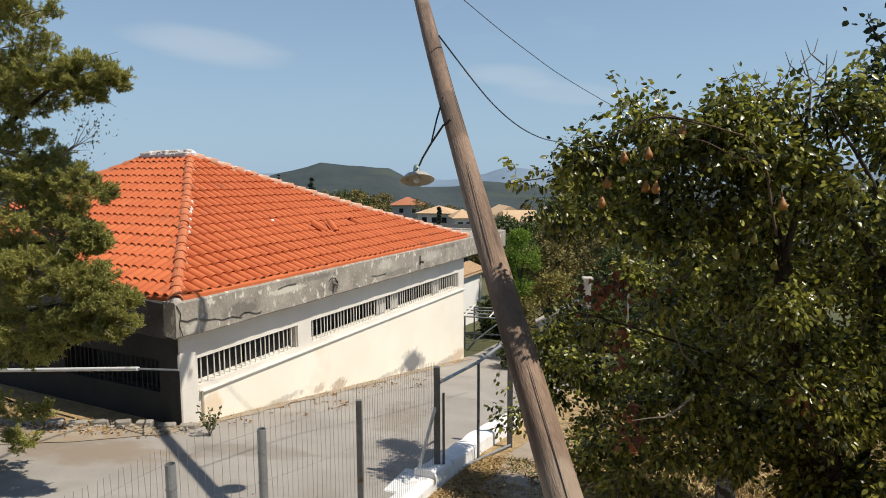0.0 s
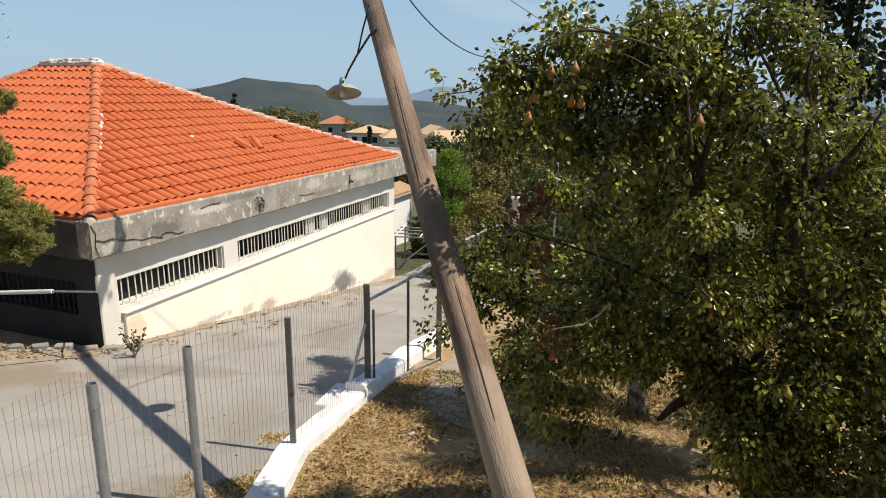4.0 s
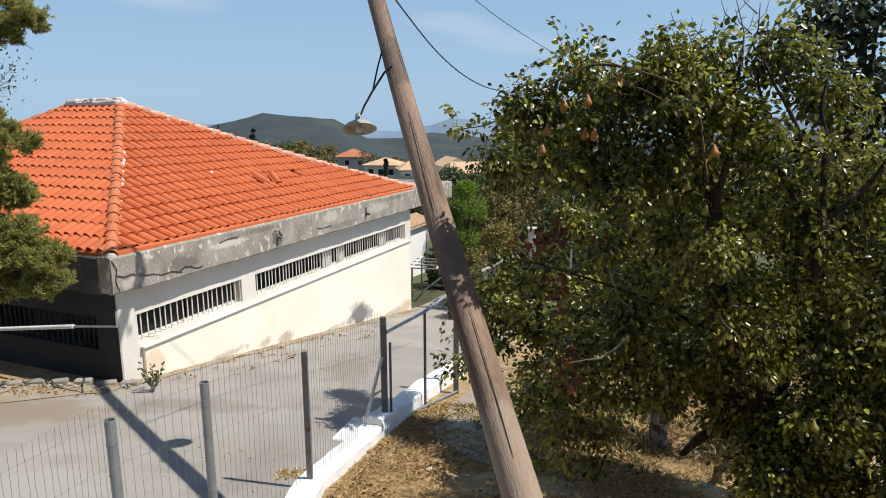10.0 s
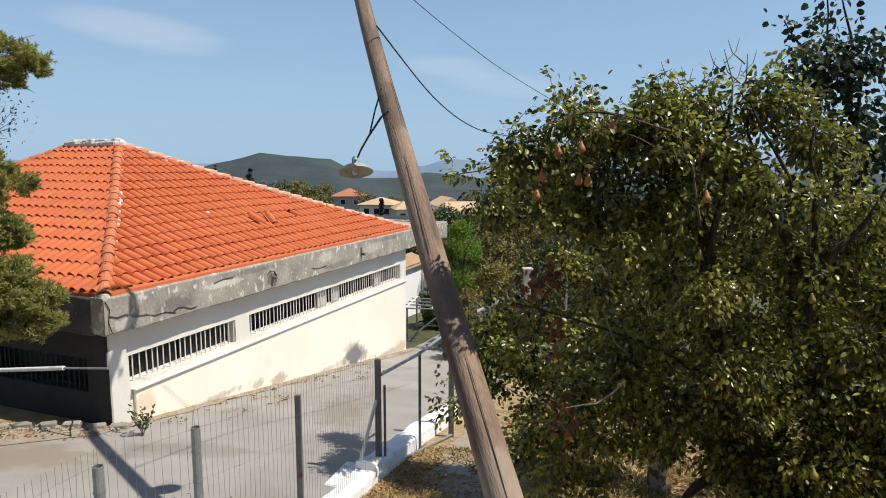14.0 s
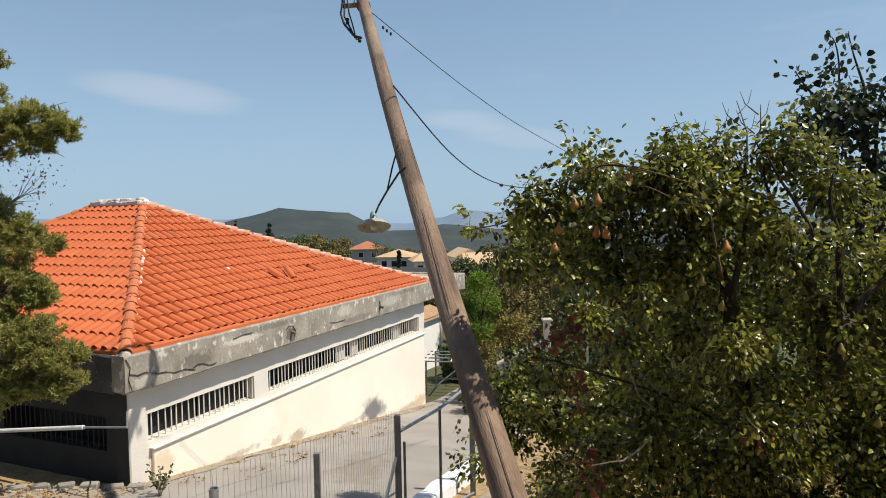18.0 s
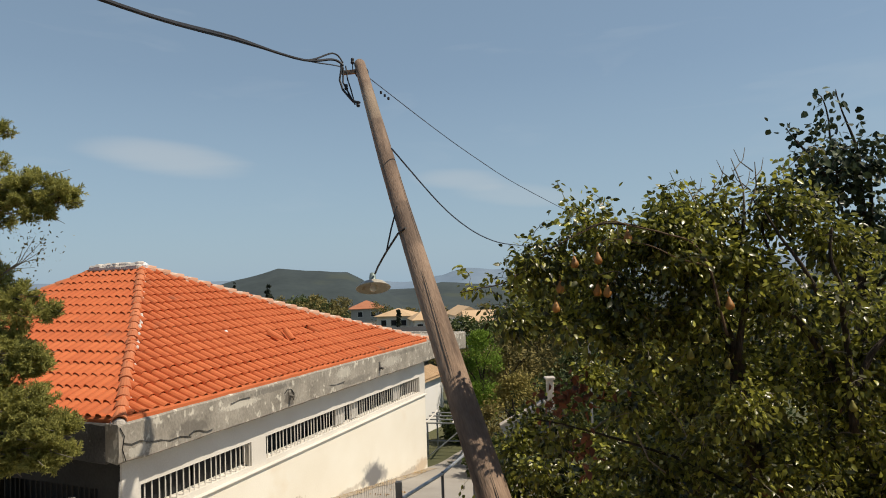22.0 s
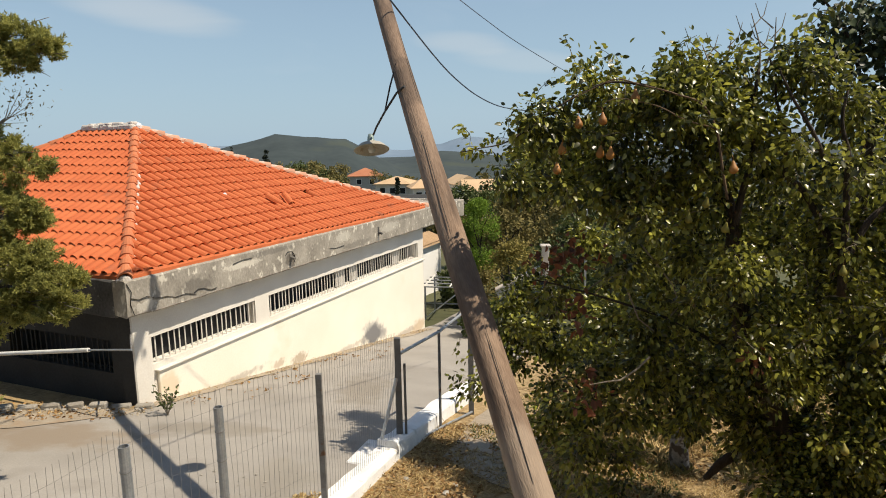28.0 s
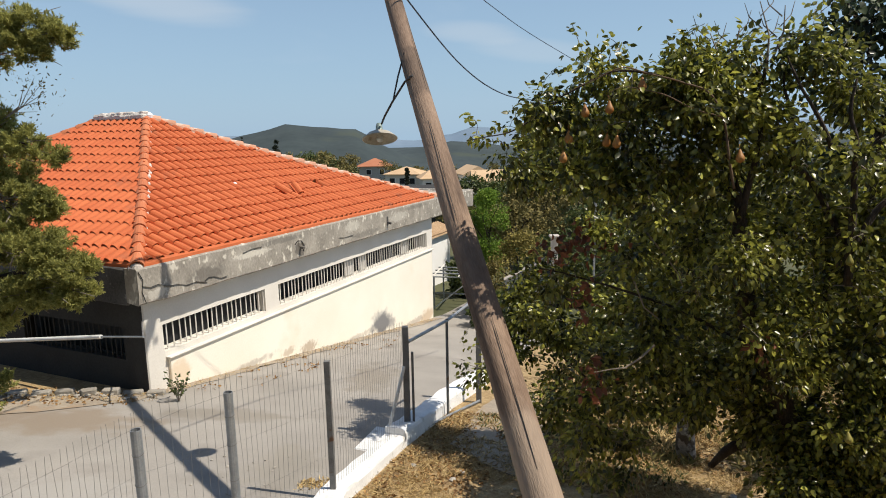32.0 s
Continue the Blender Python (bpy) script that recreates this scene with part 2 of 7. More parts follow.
M_BLUECABLE = mat("blue_grey_cable", (0.05, 0.07, 0.11), (0.08, 0.11, 0.16), 8, 40, 0.6, 0.0)
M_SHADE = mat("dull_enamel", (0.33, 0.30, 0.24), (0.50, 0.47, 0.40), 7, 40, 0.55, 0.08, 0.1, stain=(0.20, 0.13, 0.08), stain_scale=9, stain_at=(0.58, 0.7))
M_LAMPCAP = mat("green_grey_metal", (0.16, 0.22, 0.21), (0.27, 0.33, 0.31), 9, 50, 0.55, 0.08, 0.3)
M_LIMEWASH = mat("worn_limewash", (0.20, 0.19, 0.175), (0.44, 0.42, 0.39), 9, 40, 0.95, 0.8, stain=(0.08, 0.065, 0.05), stain_scale=9.0, stain_at=(0.46, 0.56))
M_ANNEXE = mat("white_render", (0.78, 0.77, 0.75), (0.87, 0.86, 0.84), 1.0, 30, 0.9, 0.1)
M_BARK = mat("bark", (0.020, 0.015, 0.011), (0.085, 0.064, 0.048), 5, 40, 0.95, 0.8, stretch=(3, 3, 0.8))
M_TWIG = mat("grey_twig", (0.16, 0.135, 0.105), (0.30, 0.26, 0.21), 9, 60, 0.9, 0.2)
M_BRANCH = mat("brown_branch", (0.07, 0.045, 0.028), (0.20, 0.135, 0.085), 9, 60, 0.9, 0.2)
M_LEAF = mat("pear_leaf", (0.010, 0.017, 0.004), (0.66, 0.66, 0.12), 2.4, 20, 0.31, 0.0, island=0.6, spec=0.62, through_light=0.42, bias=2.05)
M_LEAF2 = mat("dark_leaf", (0.010, 0.019, 0.010), (0.15, 0.19, 0.085), 2.4, 20, 0.5, 0.0, island=0.6, spec=0.25, through_light=0.16, bias=1.8)
M_DEADLEAF = mat("dead_leaf", (0.07, 0.028, 0.016), (0.34, 0.13, 0.068), 3, 20, 0.8, 0.0, island=0.8, through_light=0.15)
M_LITTER = mat("leaf_litter", (0.09, 0.042, 0.018), (0.44, 0.26, 0.10), 3, 20, 0.9, 0.0, island=0.85)
M_NEEDLE = mat("conifer_needle", (0.10, 0.112, 0.03), (0.56, 0.54, 0.17), 1.2, 20, 0.65, 0.0, island=0.5, spec=0.2, through_light=0.42)
M_PEAR = mat("ripe_pear", (0.24, 0.095, 0.024), (0.40, 0.19, 0.05), 18, 90, 0.55, 0.05, own=0.5)
M_GREENPEAR = mat("green_pear", (0.15, 0.145, 0.026), (0.28, 0.24, 0.055), 18, 90, 0.55, 0.05, own=0.5)
M_STRAW = mat("dry_grass", (0.21, 0.13, 0.05), (0.72, 0.55, 0.27), 3, 20, 0.95, 0.0, island=0.8, bias=1.2)
M_YELLOWLEAF = mat("yellow_olive_leaf", (0.12, 0.105, 0.03), (0.40, 0.33, 0.10), 0.5, 6, 0.7, 0.0, island=0.6, spec=0.15, through_light=0.25)
M_PALESTONE = mat("pale_stone", (0.42, 0.37, 0.32), (0.58, 0.53, 0.47), 5, 40, 0.92, 0.3)
M_STONE = mat("field_stone", (0.22, 0.20, 0.17), (0.43, 0.40, 0.35), 9, 50, 0.95, 0.5, own=0.5, island=0.5)
M_SHRUB = mat("shrub_leaf", (0.03, 0.046, 0.012), (0.12, 0.15, 0.04), 0.5, 6, 0.6, 0.0, island=0.6, through_light=0.3)
M_LIME = mat("bright_pine_green", (0.09, 0.165, 0.018), (0.23, 0.34, 0.05), 0.5, 6, 0.6, 0.0, island=0.6, spec=0.15, through_light=0.25)
M_OLIVE = mat("olive_brown_leaf", (0.085, 0.077, 0.028), (0.30, 0.245, 0.09), 0.5, 6, 0.7, 0.0, island=0.6, spec=0.15, through_light=0.2)
M_CYPRESS = mat("cypress_green", (0.010, 0.016, 0.008), (0.028, 0.038, 0.018), 0.5, 6, 0.8, 0.0, island=0.6)
M_HOUSE = mat("house_render", (0.66, 0.61, 0.54), (0.80, 0.76, 0.70), 0.5, 8, 0.9, 0.0, own=0.4)
M_TANROOF = mat("tan_roof_tile", (0.46, 0.30, 0.17), (0.62, 0.44, 0.27), 0.6, 9, 0.85, 0.15, own=0.3)
M_REDROOF = mat("faded_red_roof", (0.34, 0.12, 0.06), (0.46, 0.19, 0.10), 0.6, 9, 0.85, 0.15)
M_WINDOW = mat("window_dark", (0.012, 0.013, 0.014), (0.03, 0.03, 0.032), 2, 9, 0.5, 0.0, spec=0.15)


def add_patch(m, centre, half, colour, strength, lump=9.0, axes=(0, 2), edge=(1.75, 1.15)):
    """A stain with a ragged edge round a place in the object's own metres."""
    nt = m.node_tree
    b = nt.nodes["Principled BSDF"]
    old = b.inputs["Base Color"].links[0].from_socket
    tc = nt.nodes.new("ShaderNodeTexCoord")
    mp = nt.nodes.new("ShaderNodeMapping")
    scale, shift = [0.0, 0.0, 0.0], [0.0, 0.0, 0.0]
    for k, a in enumerate(axes):
        scale[a], shift[a] = 1 / half[k], -centre[k] / half[k]
    mp.inputs["Scale"].default_value, mp.inputs["Location"].default_value = scale, shift
    nt.links.new(tc.outputs["Object"], mp.inputs["Vector"])
    ln = nt.nodes.new("ShaderNodeVectorMath")
    ln.operation = "LENGTH"
    nt.links.new(mp.outputs["Vector"], ln.inputs[0])
    ns = nt.nodes.new("ShaderNodeTexNoise")
    ns.inputs["Scale"].default_value, ns.inputs["Detail"].default_value = lump, 8
    nt.links.new(tc.outputs["Object"], ns.inputs["Vector"])
    ad = nt.nodes.new("ShaderNodeMath")
    ad.operation = "MULTIPLY_ADD"
    ad.inputs[1].default_value = 1.5
    nt.links.new(ns.outputs["Fac"], ad.inputs[0])
    nt.links.new(ln.outputs["Value"], ad.inputs[2])
    mr = nt.nodes.new("ShaderNodeMapRange")
    mr.interpolation_type = "SMOOTHSTEP"
    mr.inputs["From Min"].default_value, mr.inputs["From Max"].default_value = edge
    mr.inputs["To Max"].default_value = strength
    nt.links.new(ad.outputs[0], mr.inputs["Value"])
    mx = nt.nodes.new("ShaderNodeMix")
    mx.data_type = "RGBA"
    mx.inputs["B"].default_value = (*colour, 1)
    nt.links.new(mr.outputs["Result"], mx.inputs["Factor"])
    nt.links.new(old, mx.inputs["A"])
    nt.links.new(mx.outputs["Result"], b.inputs["Base Color"])


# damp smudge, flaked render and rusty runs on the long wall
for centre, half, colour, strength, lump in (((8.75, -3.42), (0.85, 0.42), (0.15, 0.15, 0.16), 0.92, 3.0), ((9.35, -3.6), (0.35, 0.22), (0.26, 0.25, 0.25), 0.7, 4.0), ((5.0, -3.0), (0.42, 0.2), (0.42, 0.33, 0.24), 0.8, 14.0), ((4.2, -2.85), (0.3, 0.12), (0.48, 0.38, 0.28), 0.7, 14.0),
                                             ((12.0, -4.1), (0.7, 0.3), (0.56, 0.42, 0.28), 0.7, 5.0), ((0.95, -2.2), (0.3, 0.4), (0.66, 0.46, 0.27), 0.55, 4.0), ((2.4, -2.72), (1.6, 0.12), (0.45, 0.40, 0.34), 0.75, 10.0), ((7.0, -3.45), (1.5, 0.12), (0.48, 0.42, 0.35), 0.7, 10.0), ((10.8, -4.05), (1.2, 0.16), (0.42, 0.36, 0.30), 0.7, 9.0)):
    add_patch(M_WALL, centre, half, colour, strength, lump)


# dust and oil on the lane
for centre, half, colour, strength, lump in (((-6.3, 8.9), (1.9, 0.8), (0.235, 0.185, 0.135), 0.8, 2.5), ((-7.6, 7.6), (1.2, 0.7), (0.22, 0.18, 0.14), 0.6, 2.0), ((-3.9, 9.6), (1.3, 0.5), (0.21, 0.185, 0.15), 0.6, 3.0), ((-2.4, 7.6), (0.7, 1.1), (0.25, 0.225, 0.185), 0.5, 3.0), ((-2.0, 12.6), (0.7, 1.8), (0.22, 0.19, 0.15), 0.6, 3.0), ((-4.6, 6.4), (1.0, 0.6), (0.36, 0.345, 0.32), 0.5, 4.0), ((-2.6, 5.6), (0.7, 0.5), (0.20, 0.165, 0.12), 0.6, 5.0)):
    add_patch(M_ROAD, centre, half, colour, strength, lump, (0, 1))
# tarred and bleached lengths of the pole; the first also has leaf shadow painted in
for centre, half, colour, strength, lump in (((0.0, -7.3), (0.45, 0.6), (0.055, 0.040, 0.031), 0.36, 8.0), ((0.0, -9.0), (0.45, 0.7), (0.42, 0.34, 0.265), 0.5, 4.0), ((0.0, -4.6), (0.3, 0.5), (0.06, 0.045, 0.036), 0.5, 6.0), ((0.0, -1.6), (0.35, 0.7), (0.40, 0.31, 0.22), 0.45, 5.0)):
    add_patch(M_POLE, centre, half, colour, strength, lump)
# flaking limewash and dark runs on the long beam
for centre, half, colour, strength, lump in (((2.9, -0.24), (0.8, 0.10), (0.62, 0.58, 0.50), 0.75, 22.0), ((0.4, -0.5), (0.35, 0.12), (0.52, 0.49, 0.43), 0.8, 18.0), ((6.9, -0.22), (0.5, 0.2), (0.56, 0.53, 0.46), 0.6, 24.0), ((9.6, -0.3), (0.8, 0.2), (0.52, 0.49, 0.43), 0.6, 20.0),
                                             ((1.6, -0.4), (0.6, 0.2), (0.12, 0.11, 0.098), 0.6, 5.0), ((4.55, -0.45), (0.3, 0.22), (0.09, 0.08, 0.07), 0.75, 8.0), ((3.9, -0.12), (1.0, 0.09), (0.14, 0.13, 0.115), 0.6, 6.0), ((7.6, -0.5), (1.0, 0.12), (0.14, 0.13, 0.115), 0.5, 6.0), ((10.8, -0.12), (1.2, 0.08), (0.15, 0.14, 0.12), 0.5, 6.0)):
    add_patch(M_FASCIA, centre, half, colour, strength, lump, (0, 2), (1.62, 1.25))


# ---- mesh helpers ----
class Shape:
    """Collects vertices and faces of one mesh."""

    def __init__(self):
        self.v, self.f = [], []

    def add(self, verts, faces):
        n = len(self.v)
        self.v.extend([tuple(p) for p in verts])
        self.f.extend([tuple(i + n for i in q) for q in faces])
        return self

    def box(self, x0, x1, y0, y1, z0, z1, bevel=0.0, m=None):
        if bevel:
            b = min(bevel, (x1 - x0) / 3, (y1 - y0) / 3, (z1 - z0) / 3)
            pts, faces, idx = [], [], {}
            for i, X in enumerate((x0, x1)):
                for j, Y in enumerate((y0, y1)):
                    for k, Z in enumerate((z0, z1)):
                        sx, sy, sz = (b, -b)[i], (b, -b)[j], (b, -b)[k]
                        for axis, p in enumerate(((X, Y + sy, Z + sz), (X + sx, Y, Z + sz), (X + sx, Y + sy, Z))):
                            idx[i, j, k, axis] = len(pts)
                            pts.append(p)
            for axis in range(3):
                for side in range(2):
                    ring = []
                    for p, q in ((0, 0), (1, 0), (1, 1), (0, 1)):
                        c = [p, q]
                        c.insert(axis, side)
                        ring.append(idx[(*c, axis)])
                    faces.append(ring if side == (1 if axis != 1 else 0) else ring[::-1])
            for axis in range(3):
                o1, o2 = [a for a in range(3) if a != axis]
                for p in range(2):
                    for q in range(2):
                        def key(s, a):
                            c = [0, 0, 0]
                            c[axis], c[o1], c[o2] = s, p, q
                            return idx[(*c, a)]
                        faces.append((key(0, o1), key(1, o1), key(1, o2), key(0, o2)))
            for i in range(2):
                for j in range(2):
                    for k in range(2):
                        faces.append((idx[i, j, k, 0], idx[i, j, k, 1], idx[i, j, k, 2]))
        else:
            pts = [(x, y, z) for x in (x0, x1) for y in (y0, y1) for z in (z0, z1)]
            faces = [(0, 1, 3, 2), (4, 6, 7, 5), (0, 4, 5, 1), (2, 3, 7, 6), (0, 2, 6, 4), (1, 5, 7, 3)]
        if m is not None:
            pts = [m @ Vector(p) for p in pts]
        return self.add(pts, faces)

    def tube(self, points, radii, n=8, caps=True):
        pts = [Vector(p) for p in points]
        if isinstance(radii, (int, float)):
            radii = [radii] * len(pts)
        base = len(self.v)
        side = None
        for i, p in enumerate(pts):
            d = (pts[min(i + 1, len(pts) - 1)] - pts[max(i - 1, 0)])
            d = d.normalized() if d.length > 1e-9 else Vector((0, 0, 1))
            if side is None:
                side = d.orthogonal().normalized()
            else:
                side = side - d * side.dot(d)
                side = side.normalized() if side.length > 1e-6 else d.orthogonal().normalized()
            other = d.cross(side)
            for k in range(n):
                a = 2 * math.pi * k / n
                self.v.append(tuple(p + (side * math.cos(a) + other * math.sin(a)) * radii[i]))
        for i in range(len(pts) - 1):
            for k in range(n):
                a, b = base + i * n + k, base + i * n + (k + 1) % n
                self.f.append((a, b, b + n, a + n))
        if caps:
            self.f.append(tuple(base + k for k in range(n))[::-1])
            self.f.append(tuple(base + (len(pts) - 1) * n + k for k in range(n)))
        return self

    def lathe(self, profile, n=20, m=None):
        """Turns (radius, height) pairs round z."""
        base, pts = len(self.v), []
        for r, z in profile:
            for k in range(n):
                a = 2 * math.pi * k / n
                p = Vector((r * math.cos(a), r * math.sin(a), z))
                pts.append(tuple(m @ p) if m is not None else tuple(p))
        self.v.extend(pts)
        for i in range(len(profile) - 1):
            for k in range(n):
                a, b = base + i * n + k, base + i * n + (k + 1) % n
                self.f.append((a, b, b + n, a + n))
        return self

    def mesh(self, name, material, smooth=False, repair=False):
        me = bpy.data.meshes.new(name)
        me.from_pydata(self.v, [], self.f)
        if repair:
            bm = bmesh.new()
            bm.from_mesh(me)
            bmesh.ops.recalc_face_normals(bm, faces=bm.faces)
            bm.to_mesh(me)
            bm.free()
        me.materials.append(material)
        if smooth:
            me.polygons.foreach_set("use_smooth", [True] * len(me.polygons))
        me.update()
        return me


def thing(name, label, category, m=None, group="", kind=""):
    """An Empty at the base of a thing, which carries its parts."""
    ob = new(name)
    ob.empty_display_size = 0.2
    if m is not None:
        ob.matrix_world = m
    return tagged(ob, label, category, group, kind)


def part(name, shape, material, parent=None, label="", smooth=False, repair=False, m=None):
    """One mesh object under a thing or a part; shape is a Shape or a ready mesh."""
    me = shape if isinstance(shape, bpy.types.Mesh) else shape.mesh(name, material, smooth, repair)
    ob = new(name, me)
    if parent is not None:
        ob.parent = parent
    if m is not None:
        ob.matrix_basis = m
    return tagged(ob, label)


def solo(name, shape, material, label, category, kind="", group="", smooth=False, repair=False, m=None):
    """A top-level thing of one mesh."""
    ob = part(name, shape, material, None, label, smooth, repair, m)
    return tagged(ob, "", category, group, kind)


# ---- lie of the land ----
CAM_Z = 4.4
TURN = 21.4                                    # the long wall runs this far right of straight ahead
ALONG = Vector((math.sin(radians(TURN)), math.cos(radians(TURN)), 0))
ACROSS = Vector((-ALONG.y, ALONG.x, 0))
CORNER = Vector((-5.51, 10.25, 2.23))          # top of the eave at the near corner
GRADE = 0.163


def smooth_step(a, b, x):
    t = min(1, max(0, (x - a) / (b - a)))
    return t * t * (3 - 2 * t)


# crests of the near hills: distance, depth, and height over the valley by azimuth
HILLS = ((1500, 330, ((-60, 30), (-40, 55), (-24, 55), (-20.5, 72), (-18, 88), (-15.2, 104), (-13.4, 97), (-9.8, 92), (-8.4, 75), (-7.2, 54), (-6, 38), (-4, 0))),
         (1900, 400, ((-9, 20), (-6.2, 30), (-4, 40), (-1, 57), (1.5, 48), (5, 34), (9, 40), (14, 55), (20, 48), (30, 60), (45, 50), (60, 20))))


def land(x, y):
    """Height of the ground."""
    q = Vector((x, y, 0)) - Vector((CORNER.x, CORNER.y, 0))
    a = q.dot(ALONG)
    if a < -6:
        near = -0.16 + GRADE * 6.4
    elif a < 14:
        near = -0.16 - GRADE * (a - 0.4)
    else:
        near = -0.16 - GRADE * 13.6 - 0.055 * (a - 14)
    r = math.hypot(x, y)
    if r > 150:
        near = max(near, -13)
        near = near + (-70 - near) * smooth_step(150, 700, r)
    if r > 500:
        az = math.degrees(math.atan2(x, y))
        top = 0.0
        for dist, depth, crest in HILLS:
            for (a0, h0), (a1, h1) in zip(crest, crest[1:]):
                if a0 <= az < a1:
                    top = max(top, (h0 + (h1 - h0) * smooth_step(a0, a1, az)) * math.exp(-((r - dist) / depth) ** 2))
        near += top + (2.5 * noise.noise((x * 0.008, y * 0.008, 1.0)) + 2.0 * noise.noise((x * 0.03, y * 0.03, 4.0))) * smooth_step(500, 900, r)
    return near


shape = Shape()
RINGS = [0.0] + [0.8 * 1.085 ** k for k in range(106)]
STEPS = 300
for i, r in enumerate(RINGS):
    for k in range(STEPS):
        az = 2 * math.pi * k / STEPS
        x, y = r * math.sin(az), r * math.cos(az)
        shape.v.append((x, y, land(x, y)))
for i in range(len(RINGS) - 1):
    for k in range(STEPS):
        a, b = i * STEPS + k, i * STEPS + (k + 1) % STEPS
        shape.f.append((a, b, b + STEPS, a + STEPS)[::-1])
ground = solo("ground", shape, M_GROUND, "dry sloping earth with straw falling to wooded hills", "ground", "structure", smooth=True, repair=False)
ground.data.materials.append(M_SCRUB)
for p in ground.data.polygons:
    if p.index // STEPS > 38:
        p.material_index = 1

# ---- unseen house behind the balcony, added to close the place and block sky light ----
zh = land(0, -2)
solo("wall_house", Shape().box(-9, 9, -2.0, -1.7, zh - 0.5, 7.4), M_UPWALL, "unseen plain pale rendered wall behind the balcony, blocking sky light", "wall", "structure")
solo("balcony_floor", Shape().box(-4, 4, -1.7, 0.45, 2.72, 2.88), M_FASCIA, "concrete balcony slab", "floor", "structure")
solo("ceiling", Shape().box(-9, 9, -1.7, 0.5, 7.1, 7.25), M_UPWALL, "unseen pale slab over the balcony, blocking sky light", "ceiling", "structure")

# ---- road ----
def site(a, b, c=0.0):
    """A world place from metres along the long wall, across it, and above the eave."""
    return CORNER + ALONG * a + ACROSS * b + Vector((0, 0, c))


def strip(name, edge_a, edge_b, lift, material, label, category, cells=24, rough=0.0):
    """A sheet on the ground between two lines of plan points."""
    s = Shape()
    n = len(edge_a)
    rows = []
    for i in range(n - 1):
        for k in range(6):
            rows.append((Vector(edge_a[i]).lerp(Vector(edge_a[i + 1]), k / 6), Vector(edge_b[i]).lerp(Vector(edge_b[i + 1]), k / 6)))
    rows.append((Vector(edge_a[-1]), Vector(edge_b[-1])))
    for p, q in rows:
        for j in range(cells + 1):
            w = p.lerp(q, j / cells)
            if rough and j in (0, cells):
                w = w + Vector((noise.noise((w.x * 3, w.y * 3, 2)), noise.noise((w.x * 3, w.y * 3, 7)))) * rough
            s.v.append((w.x, w.y, land(w.x, w.y) + lift + 0.012 * noise.noise((w.x * 0.9, w.y * 0.9, 4))))
    for i in range(len(rows) - 1):
        for j in range(cells):
            a = i * (cells + 1) + j
            s.f.append((a, a + 1, a + cells + 2, a + cells + 1))
    return solo(name, s, material, label, category, "structure", smooth=True, repair=True)


def plan(a, b):
    p = site(a, b)
    return (p.x, p.y)


# the kerb's line, from the camera's side to the far end
KERB = [(-1.66, 2.6), (-1.62, 4.2), (-1.58, 5.6), (-1.56, 6.7), (-1.05, 8.7), (-0.42, 10.8), (0.36, 13.0), (1.4, 16.0)]
road = strip("road", [(-1.75, 1.5), (-1.75, 4.2), (-1.68, 5.6), (-1.66, 6.7), (-1.2, 8.7), (-0.6, 10.8), (0.2, 13.0), (1.3, 16.0), (3.6, 22.0)],
             [plan(-7.5, 6), plan(-5.5, 5), plan(-2.2, 1.5), plan(0.3, 0.31), plan(3, 0.31), plan(6, 0.31), plan(9, 0.31), plan(12.6, 0.31), plan(18, 0.5)],
             0.03, M_ROAD, "worn pale grey asphalt lane running downhill beside the building", "road", 30, 0.1)
verge = strip("verge", [plan(-4.2, 4.2), plan(-2.0, 1.2), plan(-0.3, 0.0), plan(0.6, 0.02), plan(3, 0.0), plan(6, 0.0), plan(9, -0.05), plan(12.6, -0.1)],
              [plan(-3.4, 4.4), plan(-1.0, 1.9), plan(0.3, 0.6), plan(0.6, 0.32), plan(3, 0.32), plan(6, 0.32), plan(9, 0.32), plan(12.6, 0.32)],
              0.042, M_VERGE, "strip of dirt and pebbles at the foot of the wall", "verge", 8, 0.16)

# ---- the building ----
building = thing("low_building", "low cream building with orange tiled hip roof beside the lane", "building", Matrix.Translation(CORNER) @ Matrix.Rotation(radians(90 - TURN), 4, "Z"))
APEX, RISE, LEN, DEEP = 5.3, 2.74, 12.7, 12.2
WIN_TOP, WIN_LOW = -1.19, -1.70
WINDOWS = ((0.69, 3.57), (4.05, 12.2))

s = Shape()
s.box(0.3, 12.65, 0.3, 0.55, -7.5, WIN_LOW)
s.box(0.3, 12.65, 0.3, 0.55, WIN_TOP, -0.55)
for a0, a1 in ((0.3, 0.69), (3.57, 4.05), (12.2, 12.65)):
    s.box(a0, a1, 0.3, 0.55, WIN_LOW, WIN_TOP)
part("wall", s, M_UPWALL, building, "pale rendered long wall with two strip windows")
s = Shape()
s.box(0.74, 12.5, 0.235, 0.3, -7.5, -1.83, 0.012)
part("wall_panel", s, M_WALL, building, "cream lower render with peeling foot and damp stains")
s = Shape()
s.box(0.70, 12.54, 0.185, 0.3, -1.83, -1.80, 0.006)
part("sill", s, M_UPWALL, building)
LEFT_WINDOWS = ((0.85, 3.6), (4.2, 8.0))
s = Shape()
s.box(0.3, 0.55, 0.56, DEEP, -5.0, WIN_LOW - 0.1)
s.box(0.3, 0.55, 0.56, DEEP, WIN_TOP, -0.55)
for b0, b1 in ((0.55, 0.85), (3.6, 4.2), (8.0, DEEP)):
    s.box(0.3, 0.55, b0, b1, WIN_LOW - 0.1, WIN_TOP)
part("wall", s, M_GREYWALL, building, "grey rendered end wall with its shade in the colour")
s = Shape()
s.box(12.4, 12.65, 0.55, DEEP, -7.5, -0.55)
s.box(0.55, 12.4, DEEP - 0.25, DEEP, -7.5, -0.55)
